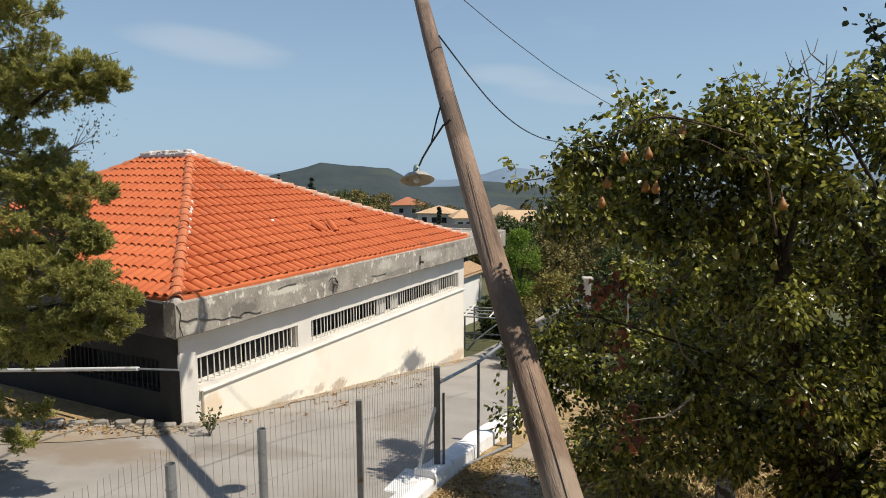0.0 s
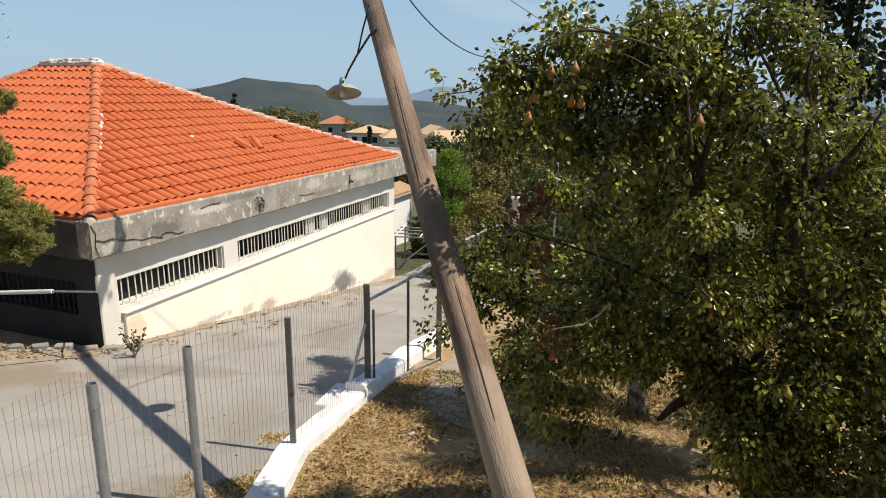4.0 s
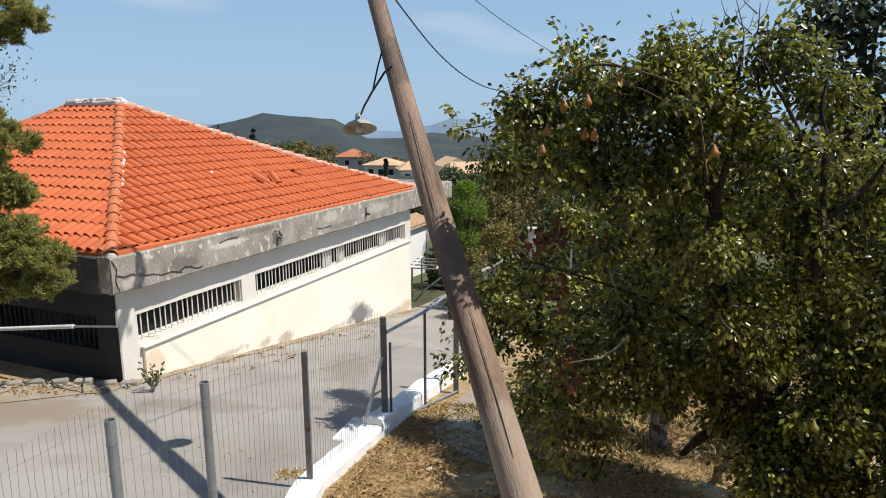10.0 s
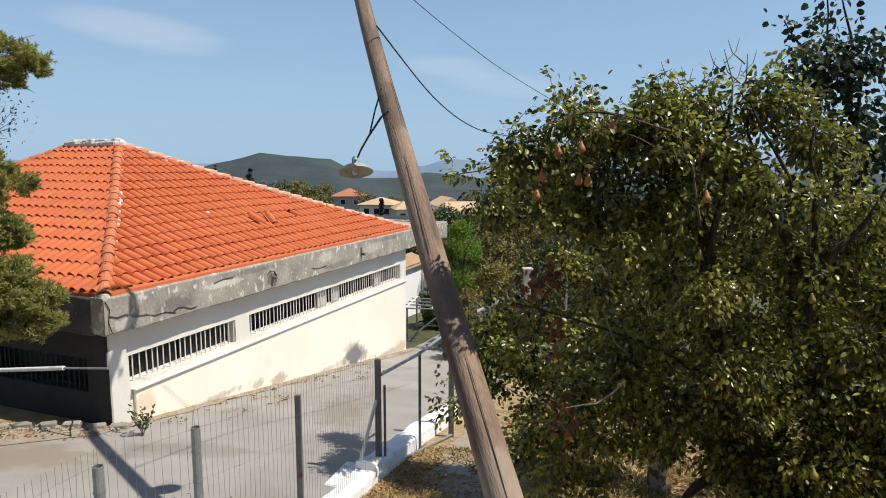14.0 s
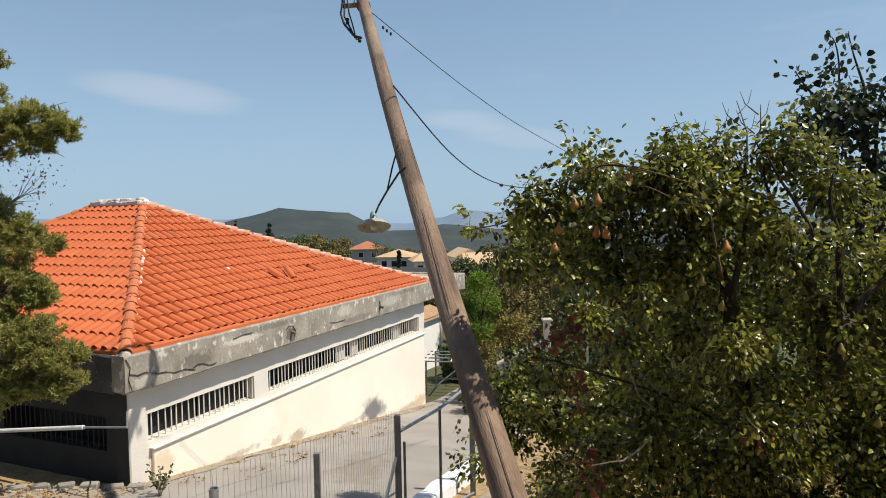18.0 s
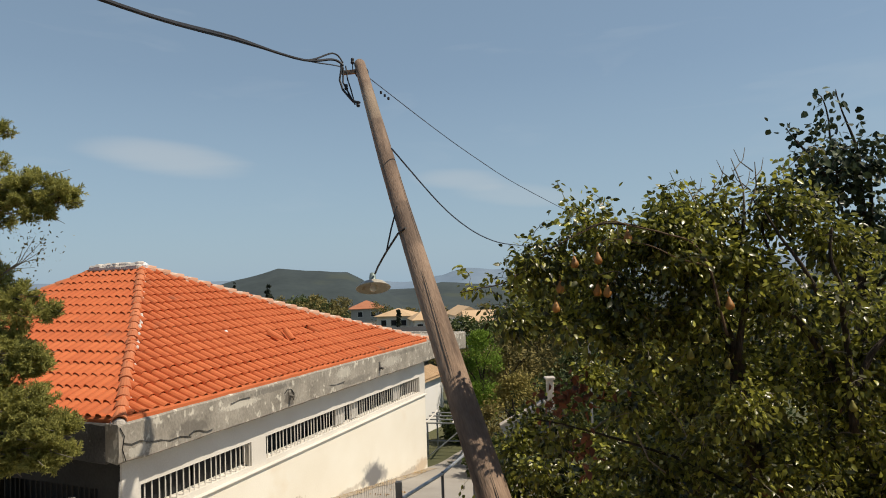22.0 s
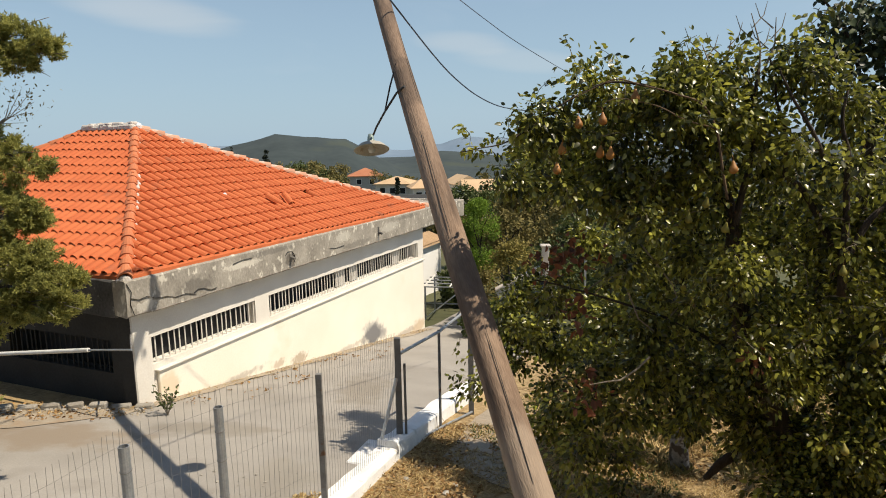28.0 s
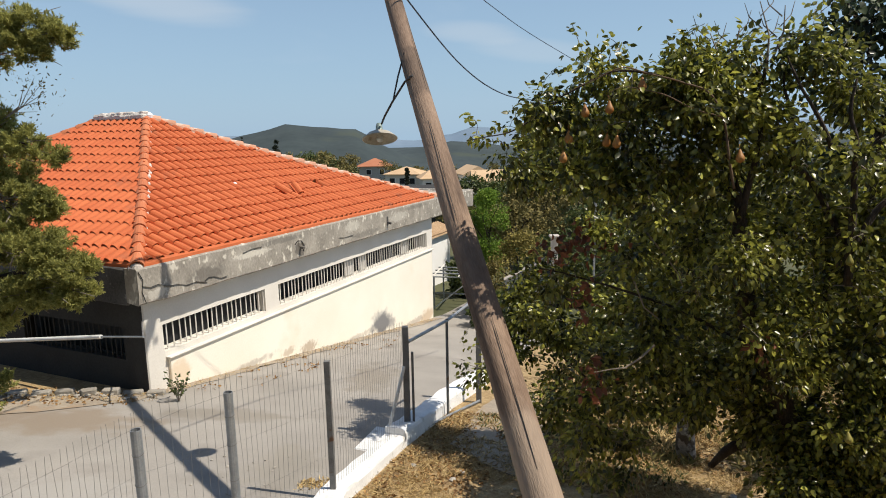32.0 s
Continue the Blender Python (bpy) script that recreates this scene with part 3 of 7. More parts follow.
part("wall", s, M_UPWALL, building)
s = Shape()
# near-black sheets added behind the windows, standing in for the unlit rooms
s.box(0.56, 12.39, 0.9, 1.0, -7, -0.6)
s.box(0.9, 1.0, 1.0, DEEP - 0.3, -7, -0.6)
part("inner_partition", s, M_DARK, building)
# corner pier
s = Shape()
s.box(0.24, 0.62, 0.24, 0.56, -4.5, -0.60, 0.02)
part("corner_pier", s, M_UPWALL, building, "pale rendered corner pier with worn foot")
# dark sheet over the pier's end face stands in for its shade
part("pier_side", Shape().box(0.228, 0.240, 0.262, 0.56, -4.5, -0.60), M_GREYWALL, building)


def barred(b_axis, lo, hi, low):
    """Bars of one strip window, on a light frame."""
    win = part("window", Shape().box(lo, hi, 0.50, 0.53, low - 0.02, low + 0.03) if not b_axis else Shape().box(0.50, 0.53, lo, hi, low - 0.02, low + 0.03), M_BAR if not b_axis else M_GREYWALL, building)
    bar = Shape().box(-0.013, 0.013, -0.008, 0.008, low, WIN_TOP, 0.003).mesh("bar", M_BAR)
    # end-wall bars and frames take the dark render, shade included in their colour
    shaded_bar = Shape().box(-0.008, 0.008, -0.013, 0.013, low, WIN_TOP, 0.003).mesh("bar", M_GREYWALL)
    n = round((hi - lo) / 0.141)
    for i in range(1, n):
        x = lo + (hi - lo) * i / n
        k = 0.006 * math.sin(i * 12.9)
        part("bar", bar if not b_axis else shaded_bar, None, win, m=Matrix.Translation((x + k, 0.36, 0) if not b_axis else (0.36, x, 0)) @ Matrix.Rotation(0.012 * math.sin(i * 7.7), 4, "Y" if not b_axis else "X"))
    for x in (lo, hi - 0.03):
        r = Shape().box(x, x + 0.03, 0.34, 0.40, low, WIN_TOP, 0.004) if not b_axis else Shape().box(0.34, 0.40, x, x + 0.03, low, WIN_TOP, 0.004)
        part("jamb", r, M_BAR if not b_axis else M_GREYWALL, win)
    return win


wins = [barred(False, lo, hi, WIN_LOW) for lo, hi in WINDOWS] + [barred(True, lo, hi, WIN_LOW - 0.1) for lo, hi in LEFT_WINDOWS]
for lo, hi in ((7.1, 7.6), (7.9, 8.3), (10.5, 11.0)):
    part("board", Shape().box(lo, hi, 0.44, 0.46, WIN_LOW + 0.03, WIN_TOP - 0.02, 0.004), M_BOARD, wins[1], "grey board behind the bars")
for lo, hi in ((0.75, 2.0), (2.1, 3.5)):
    part("pane", Shape().box(lo, hi, 0.52, 0.526, WIN_LOW + 0.03, WIN_TOP), M_WINDOW, wins[0])

# concrete eave beam, uneven at its edges
def beam(lo, hi, axis):
    s = Shape()
    n = int((hi - lo) / 0.12)
    ring = [(0.0, -0.03), (0.03, 0.0), (0.30, 0.0), (0.30, -0.60), (0.03, -0.66), (0.0, -0.63), (0.0, -0.45), (0.0, -0.2)]
    for i in range(n + 1):
        t = lo + (hi - lo) * i / n
        for k, (d, c) in enumerate(ring):
            w = noise.noise((t * 2.1, k * 3.7, axis * 9.0)) * 0.014 + noise.noise((t * 7.0, k * 5.0, axis * 4.0)) * 0.009
            chip = -0.05 * max(0, noise.noise((t * 1.3, 5.5, axis)) - 0.25) if k in (4, 5) else 0
            d2, c2 = d + (w if k not in (2, 3) else 0) - chip, c + (w * 0.8 if k not in (2, 3) else 0) - chip * 1.2
            s.v.append((t, d2, c2) if axis == 0 else (d2, t, c2))
    m = len(ring)
    for i in range(n):
        for k in range(m):
            a, b = i * m + k, i * m + (k + 1) % m
            s.f.append((a, b, b + m, a + m))
    s.f.append(tuple(range(m)))
    s.f.append(tuple(n * m + k for k in range(m)))
    return s


part("eave_slab", Shape().box(LEN - 0.2, 15.7, 0.3, DEEP, -0.14, -0.05), M_FASCIA, building)
part("eave_beam", beam(0.0, 16.0, 0), M_FASCIA, building, "cracked grey concrete eave beam with flaking paint", repair=True)
part("eave_beam", beam(0.304, DEEP, 1), M_FASCIA2, building, "dark concrete eave beam with its shade in the colour", repair=True)
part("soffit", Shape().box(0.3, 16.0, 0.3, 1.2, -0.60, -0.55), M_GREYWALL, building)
part("eave_beam", Shape().box(15.7, 16.0, 0.304, DEEP, -0.66, 0.0, 0.03), M_FASCIA, building)
# cracks and spalled corners in the beam
def crack(pts, w, label=""):
    """A dark gaping crack on the face of the long beam, from (along, height) pairs."""
    q = Shape()
    for k in range(len(pts) - 1):
        (a0, c0), (a1, c1) = pts[k], pts[k + 1]
        w0, w1 = (0.002 if k == 0 else w * (0.6 + 0.4 * math.sin(k * 3.3))), (0.002 if k == len(pts) - 2 else w * (0.6 + 0.4 * math.sin(k * 3.3 + 3.3)))
        q.add([(a0, -0.022, c0 - w0), (a1, -0.022, c1 - w1), (a1, -0.022, c1 + w1), (a0, -0.022, c0 + w0), (a0, 0.0, c0 - w0), (a1, 0.0, c1 - w1), (a1, 0.0, c1 + w1), (a0, 0.0, c0 + w0)],
              [(0, 1, 2, 3), (4, 7, 6, 5), (0, 4, 5, 1), (3, 2, 6, 7)])
    part("crack", q, M_DARK, building, label)


crack([(0.08, -0.30), (0.25, -0.36), (0.42, -0.34), (0.60, -0.42), (0.85, -0.44), (1.05, -0.50), (1.3, -0.49), (1.55, -0.56)], 0.0022, "ragged crack in the beam")
crack([(1.5, -0.52), (1.62, -0.47), (1.75, -0.49), (1.95, -0.56), (2.1, -0.55)], 0.0025)
crack([(4.35, -0.3), (4.45, -0.22), (4.6, -0.24), (4.7, -0.36), (4.66, -0.5)], 0.0018)
crack([(2.6, -0.18), (2.9, -0.14), (3.2, -0.15)], 0.001)
crack([(6.2, -0.42), (6.5, -0.46), (6.9, -0.45)], 0.001)
crack([(0.02, -0.05), (0.10, -0.2), (0.06, -0.4), (0.12, -0.6)], 0.003)
# rain spouts in the long beam
for a in (4.55, 8.85):
    sp = Shape().tube([(a, 0.06, -0.36), (a, -0.12, -0.40)], 0.035, 10)
    sp.box(a - 0.05, a + 0.05, -0.012, 0.02, -0.47, -0.2, 0.01)
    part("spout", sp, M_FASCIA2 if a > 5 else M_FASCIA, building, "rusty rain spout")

# the roof sags a little between eave and ridge
def roof_z(d, run=APEX):
    t = d / run
    return RISE * t * (1 - 0.15 * (1 - t)) - 0.055


def roof_pitch(d, run=APEX):
    return math.atan((roof_z(d + 0.05, run) - roof_z(d - 0.05, run)) / 0.1)


s = Shape()
DECK = 12
for i in range(DECK + 1):
    d = 0.08 + (APEX - 0.08) * i / DECK
    z = roof_z(d) - 0.03
    w = d * (LEN - APEX) / APEX
    s.v.extend([(d, d, z), (LEN - w, d, z), (LEN - w, DEEP - d, z), (d, DEEP - d, z)])
for i in range(DECK):
    for k in range(4):
        s.f.append((i * 4 + k, i * 4 + (k + 1) % 4, i * 4 + 4 + (k + 1) % 4, i * 4 + 4 + k))
s.f.append((3, 2, 1, 0))
# dark deck colour stands in for shade in gaps between the tiles
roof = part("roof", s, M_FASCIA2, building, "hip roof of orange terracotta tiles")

for lo, hi, b_axis in ((0.12, LEN - 0.12, False), (0.12, DEEP - 0.12, True)):
    n = int((hi - lo) / 0.25)
    s = Shape()
    for i in range(n + 1):
        t = lo + (hi - lo) * i / n
        k = 0.012 * noise.noise((t * 4, 1.0 + b_axis, 0))
        ring = ((0.05 + k, -0.03), (0.056 + k, 0.055 + k), (0.09, 0.098 + k), (0.25, 0.11))
        s.v.extend((t, d, z) if not b_axis else (d, t, z) for d, z in ring)
    for i in range(n):
        for k in range(3):
            a = i * 4 + k
            s.f.append((a, a + 1, a + 5, a + 4))
    part("eave_mortar", s, M_TILE, roof, "terracotta fillet closing the eave tiles", repair=True)
TILE_W, TILE_L, TILE_ROW = 0.235, 0.43, 0.385


def tile_shape():
    """A Roman tile: a flat pan with a half-round roll, thick at its lower lip."""
    prof = [(0.0, 0.012), (0.016, 0.0), (0.044, 0.0), (0.054, 0.030), (0.070, 0.066), (0.102, 0.096), (0.140, 0.106), (0.178, 0.096), (0.210, 0.064), (0.227, 0.026), (0.235, 0.010)]
    s = Shape()
    for y, z in ((0.0, 0.040), (TILE_L, 0.0)):
        s.v.extend((px, y, pz + z) for px, pz in prof)
    n = len(prof)
    s.v.extend((px, 0.005, pz + 0.018) for px, pz in prof)
    for i in range(n - 1):
        s.f.append((i, i + 1, n + i + 1, n + i))
        s.f.append((2 * n + i, 2 * n + i + 1, i + 1, i))
    return s


TILE = tile_shape().mesh("tile", M_TILE)
tile_np, tile_faces = np.array(tile_shape().v), tile_shape().f


def face_frame(side):
    """A roof face: origin, along the eave, level way inwards, length of the eave, run to the ridge, and how fast each hip cuts in."""
    wide = LEN - APEX
    if side == 0:
        return Vector((0, 0, 0)), Vector((1, 0, 0)), Vector((0, 1, 0)), LEN, APEX, 1.0, wide / APEX
    if side == 1:
        return Vector((0, DEEP, 0)), Vector((0, -1, 0)), Vector((1, 0, 0)), DEEP, APEX, 1.0, 1.0
    if side == 2:
        return Vector((LEN, 0, 0)), Vector((0, 1, 0)), Vector((-1, 0, 0)), DEEP, wide, APEX / wide, APEX / wide
    return Vector((LEN, DEEP, 0)), Vector((-1, 0, 0)), Vector((0, -1, 0)), LEN, APEX, wide / APEX, 1.0


def heave(side, x, d):
    """The slopes have settled unevenly."""
    return 0.045 * noise.noise((x * 0.42 + side * 7, d * 0.55, 2.0)) * min(1, d / 1.2) * max(0, 1 - d / 6.0)


def on_roof(side, x, d, lift=0.0, spin=0.0, tip=0.0):
    """The pose of a tile x along the eave and d in from it, lying in the slope."""
    o, e, inw, size, run, cut_a, cut_b = face_frame(side)
    p = roof_pitch(d + 0.15, run)
    up = inw * math.cos(p) + Vector((0, 0, math.sin(p)))
    out = e.cross(up)
    m = Matrix(((*e, 0), (*up, 0), (*out, 0), (0, 0, 0, 1))).transposed()
    return Matrix.Translation(o + e * x + inw * d + Vector((0, 0, roof_z(d, run))) + out * (lift + heave(side, x, d))) @ m @ Matrix.Rotation(spin, 4, "Z") @ Matrix.Rotation(tip, 4, "X")


tile_rng = random.Random(5)
PICK = []
for side in range(4):
    o, e, inw, size, run, cut_a, cut_b = face_frame(side)
    whole, cut = [], []
    rows = [0.12]
    while rows[-1] < run - 0.72:
        rows.append(rows[-1] + TILE_ROW * math.cos(roof_pitch(rows[-1] + 0.18, run)))
    for j, d in enumerate(rows):
        for i in range(int(size / TILE_W) + 1):
            x = i * TILE_W
            top = d + TILE_L * 0.93
            if x + TILE_W < d * cut_a or x > size - d * cut_b:
                continue
            m = on_roof(side, x, d + tile_rng.uniform(-0.010, 0.010), 0.006 + tile_rng.uniform(0, 0.008), tile_rng.gauss(0, 0.011))
            full = x >= top * cut_a and x + TILE_W <= size - top * cut_b
            # gaps left by slipped tiles
            if side == 0 and j == 4 and i in (26, 33):
                continue
            (whole if full else cut).append((m, j, i))
    near = []
    if side < 2:
        near = [w for w in whole if (w[1] < 7 and 0.0 < w[2] * TILE_W < 9.0)] if side == 0 else [w for w in whole if w[1] < 6 and w[2] * TILE_W > DEEP - 6.0]
        near = near[:290]
    keep = {id(w) for w in near}
    PICK.append([w[0] for w in near])
    for kind, group in (("cut", cut), ("whole", [w for w in whole if id(w) not in keep])):
        vs, fs, n = [], [], len(tile_np)
        for k, (m, j, i) in enumerate(group):
            a = np.array(m)
            vs.append(tile_np @ a[:3, :3].T + a[:3, 3])
            fs.extend(tuple(q + k * n for q in f) for f in tile_faces)
        if not vs:
            continue
        me = bpy.data.meshes.new("tiles")
        me.from_pydata(np.concatenate(vs), [], fs)
        me.materials.append(M_TILE)
        if kind == "cut":
            bm = bmesh.new()
            bm.from_mesh(me)
            for corner, turn, fast in ((o, 1, cut_a), (o + e * size, -1, cut_b)):
                nrm = (e * turn - inw * fast).normalized()
                bmesh.ops.bisect_plane(bm, geom=bm.verts[:] + bm.edges[:] + bm.faces[:], plane_co=corner, plane_no=-nrm, clear_outer=True)
            bm.to_mesh(me)
            bm.free()
        tagged(part("tiles", me, None, roof), kind="stuff")

# loose and slipped tiles on the slope
for x, d, spin, tip in ((5.98, 1.36, 0.4, 14), (6.34, 1.38, -0.35, 14)):
    part("tile", TILE, None, roof, "slipped terracotta tile", m=on_roof(0, x, d, 0.06, spin, radians(tip)))
part("plaster_lump", Shape().lathe([(0.001, 0.0), (0.05, 0.0), (0.045, 0.03), (0.02, 0.05), (0.001, 0.052)], 8), M_WHITEWASH, roof, m=on_roof(0, 4.86, 2.11, 0.10))

# barrel caps on hips and ridge
def cap_shape(lip=0.125):
    s = Shape()
    n = 9
    for y, r in ((0.0, lip), (0.43, 0.100)):
        for k in range(n):
            a = math.pi * k / (n - 1)
            s.v.append((r * math.cos(a), y, r * 0.95 * math.sin(a)))
    for k in range(n):
        a = math.pi * k / (n - 1)
        s.v.append((0.105 * math.cos(a), 0.0, 0.105 * 0.9 * math.sin(a)))
    for k in range(n - 1):
        s.f.append((k, k + 1, n + k + 1, n + k)[::-1])
        s.f.append((2 * n + k, 2 * n + k + 1, k + 1, k)[::-1])
    return s


CAP = cap_shape().mesh("ridge_cap", M_CAP, smooth=False)


PALE = cap_shape(0.16).mesh("ridge_cap", M_PALECAP, smooth=False)


def caps(p, inward, length, sag=True, mesh=None):
    """Barrel caps from p along a plan direction, with their mortar beds."""
    p, inward = Vector(p), Vector(inward)
    place = lambda t: p + inward * t + Vector((0, 0, roof_z(t) if sag else 0))
    t, k = 0.10, 0
    while t < length:
        c = place(t)
        d = (place(t + 0.2) - c).normalized()
        side = d.cross(Vector((0, 0, 1))).normalized()
        upv = side.cross(d)
        m = Matrix(((*side, 0), (*d, 0), (*upv, 0), (0, 0, 0, 1))).transposed()
        part("ridge_cap", mesh or CAP, None, roof, m=Matrix.Translation(c + upv * (0.03 + 0.008 * tile_rng.random())) @ m @ Matrix.Rotation(tile_rng.gauss(0, 0.03), 4, "Z"))
        for sg in (-1, 1):
            w = 0.05 + 0.05 * noise.noise((c.x * 3, c.y * 3, sg))
            if w > 0.035:
                part("mortar_bed", Shape().box(-w * 0.6, w * 0.6, -0.12, 0.13, -0.05, 0.035, 0.015), M_MORTAR, roof, m=Matrix.Translation(c + side * sg * 0.105 + d * tile_rng.uniform(0, 0.2)) @ m)
        t += 0.375 / max(0.3, inward.length) * (math.hypot(d.x, d.y))
        k += 1


TOP_A, TOP_B = (APEX, APEX, RISE + 0.0), (APEX, DEEP - APEX, RISE + 0.0)
caps((0.0, 0.0, 0.0), (1, 1, 0), APEX)
caps((LEN, 0.0, 0.0), ((APEX - LEN) / APEX, 1, 0), APEX, True, PALE)
caps((0.0, DEEP, 0.0), (1, -1, 0), APEX)
caps((LEN, DEEP, 0.0), ((APEX - LEN) / APEX, -1, 0), APEX)
CRUST = cap_shape(0.15).mesh("ridge_cap", M_MORTAR, smooth=False)
caps(Vector(TOP_A) + Vector((0, 0, -0.02)), (0, 1, 0), DEEP - 2 * APEX, False, CRUST)
# mortar patched along one flank of the front hip, and closing its foot
for t in (2.15, 2.4, 2.62, 2.85, 3.1, 3.3):
    part("mortar_bed", Shape().box(-0.04, 0.03 + 0.02 * tile_rng.random(), -0.15, 0.15, -0.06, 0.035 + 0.03 * tile_rng.random(), 0.025), M_MORTAR, roof, m=Matrix.Translation((t + 0.10, t - 0.07, roof_z(t) + 0.01 + 0.02 * tile_rng.random())) @ Matrix.Rotation(radians(-45) + tile_rng.uniform(-0.1, 0.1), 4, "Z") @ Matrix.Rotation(roof_pitch(t) * 0.8, 4, "X"))
part("mortar_cap", Shape().lathe([(0.001, 0.09), (0.05, 0.085), (0.10, 0.05), (0.115, 0.0), (0.11, -0.06)], 12, Matrix.Translation((0.13, 0.13, 0.0))), M_MORTAR, roof, "mortar closing the foot of the hip")
for k in range(13):
    c = Vector(TOP_A).lerp(Vector(TOP_B), k / 12) + Vector((tile_rng.uniform(-0.14, 0.0), 0, 0.03 + 0.08 * tile_rng.random()))
    part("mortar_bed", Shape().box(-0.10, 0.10, -0.13, 0.13, -0.05, 0.04 + 0.03 * tile_rng.random(), 0.03), M_MORTAR, roof, m=Matrix.Translation(c) @ Matrix.Rotation(tile_rng.uniform(-0.4, 0.4), 4, "Z"))
for k in range(9):
    c = Vector(TOP_A).lerp(Vector(TOP_B), k / 8) + Vector((-0.15, 0, 0.02))
    part("mortar_bed", Shape().box(-0.10, 0.09, -0.14, 0.14, -0.10, 0.03 + 0.05 * tile_rng.random(), 0.04), M_MORTAR, roof, m=Matrix.Translation(c) @ Matrix.Rotation(tile_rng.uniform(-0.2, 0.2), 4, "Z"))
part("mortar_cap", Shape().lathe([(0.10, -0.05), (0.11, 0.02), (0.08, 0.07), (0.03, 0.10), (0.001, 0.105)], 10, Matrix.Translation((APEX, APEX - 0.1, RISE + 0.02))), M_WHITEWASH, roof, "white mortar lump at the peak")

# ---- fence and kerb ----
def kerb_run(points, width, rise, name, label):
    s = Shape()
    pts = [Vector((*p, 0)) for p in points]
    rows = []
    for i in range(len(pts) - 1):
        n = max(2, int((pts[i + 1] - pts[i]).length / 0.12))
        rows += [pts[i].lerp(pts[i + 1], k / n) for k in range(n)]
    rows.append(pts[-1])
    prof = [(-0.52, -0.25), (-0.5, 0.82), (-0.45, 0.96), (-0.15, 1.0), (0.2, 1.0), (0.44, 0.95), (0.5, 0.8), (0.55, -1.2)]
    for i, p in enumerate(rows):
        d = (rows[min(i + 1, len(rows) - 1)] - rows[max(i - 1, 0)]).normalized()
        n = Vector((d.y, -d.x, 0))
        z = land(p.x, p.y)
        for k, (x, h) in enumerate(prof):
            w = noise.noise((p.x * 2.5 + k, p.y * 2.5, k * 1.7))
            s.v.append(tuple(p + n * (x * width * (1 + 0.10 * w)) + Vector((0, 0, z + h * rise * (1 + 0.12 * w)))))
    m = len(prof)
    for i in range(len(rows) - 1):
        for k in range(m - 1):
            a = i * m + k
            s.f.append((a, a + 1, a + m + 1, a + m))
    s.f.append(tuple(range(m)))
    s.f.append(tuple((len(rows) - 1) * m + k for k in range(m)))
    return solo(name, s, M_WHITEWASH, label, "kerb", "structure", smooth=False, repair=True)


kerb_run(KERB[:5], 0.33, 0.16, "kerb", "whitewashed concrete kerb at the lane's edge")
kerb_run([(-1.05, 8.7), (-0.72, 9.75), (-0.42, 10.8), (0.36, 13.0)], 0.34, 0.26, "kerb", "rounded whitewashed kerb running down the lane")
# landing of whitewashed cement at the gate post
s = Shape()
s.box(-0.5, 0.28, -0.28, 0.3, -0.25, 0.13, 0.04)
g_at = Vector((-1.2, 8.72, land(-1.2, 8.72)))
solo("gate_footing", s, M_WHITEWASH, "whitewashed cement footing under the gate post", "footing", "structure", m=Matrix.Translation(g_at) @ Matrix.Rotation(radians(72), 4, "Z"))

fence = thing("wire_fence", "wire mesh fence on grey steel posts along the lane", "fence")
POSTS = ((-2.83, 5.0, 1.39, 0.046), (-2.165, 5.40, 1.66, 0.041), (-1.55, 6.71, 1.71, 0.033))
tops = []
for x, y, h, r in POSTS:
    z = land(x, y)
    if y > 6:
        s = Shape().box(x - r, x + r, y - r * 0.8, y + r * 0.8, z, z + h, 0.004)
        part("post", s, M_POST, fence, "dark steel angle post")
    else:
        s = Shape().tube([(x, y, z - 0.2), (x, y, z + h)], r, 14, False)
        s.lathe([(r, z + h), (r * 0.86, z + h), (r * 0.86, z + h - 0.12), (0.001, z + h - 0.13)], 14, Matrix.Translation((x, y, 0)))
        pipe = part("post", s, M_GALV, fence, "open-topped galvanised pipe post", smooth=False)
        for k in (0.22, 0.5, 0.85, 1.2):
            part("tie_wire", Shape().tube([(x + 1.06 * r * math.cos(a), y + 1.06 * r * math.sin(a), z + h - k + 0.01 * math.sin(a)) for a in [i * math.pi / 6 for i in range(13)]], 0.003, 4), M_WIRE, pipe)
    tops.append(Vector((x, y, z + h)))
D_AT, E_AT, F_AT = Vector((-0.88, 9.1, 0)), Vector((-0.32, 10.28, 0)), Vector((0.20, 11.25, 0))
zd, ze, zf = land(-0.88, 9.1), land(-0.32, 10.28), land(0.20, 11.25)
part("post", Shape().box(-0.045, 0.045, -0.04, 0.04, 0.0, 1.77, 0.006), M_POST, fence, "stout grey steel corner post", m=Matrix.Translation((-0.905, 9.1, zd)))
part("post", Shape().box(-0.018, 0.018, -0.02, 0.02, -0.12, 1.36, 0.004), M_POST, fence, m=Matrix.Translation((-0.81, 9.12, zd)))
tops.append(Vector((-0.905, 9.1, zd + 1.70)))
part("brace", Shape().tube([(-0.93, 9.08, zd + 1.15), (-1.20, 8.72, zd + 0.12)], 0.026, 10), M_WHITEPIPE, fence, "slanting whitewashed pipe brace")
part("post", Shape().tube([(E_AT.x, E_AT.y, ze - 0.1), (E_AT.x, E_AT.y, ze + 1.74)], 0.024, 10), M_POST, fence, "thin steel gate post")
part("post", Shape().box(-0.05, 0.05, -0.045, 0.045, -0.1, 1.7, 0.006), M_POST, fence, m=Matrix.Translation((F_AT.x + 0.03, F_AT.y, zf)))
part("rail", Shape().tube([(-0.87, 9.12, zd + 1.52), (-0.32, 10.28, ze + 1.71), (0.05, 11.0, ze + 1.80)], 0.026, 8), M_GALV, fence, "sloping pipe rail")
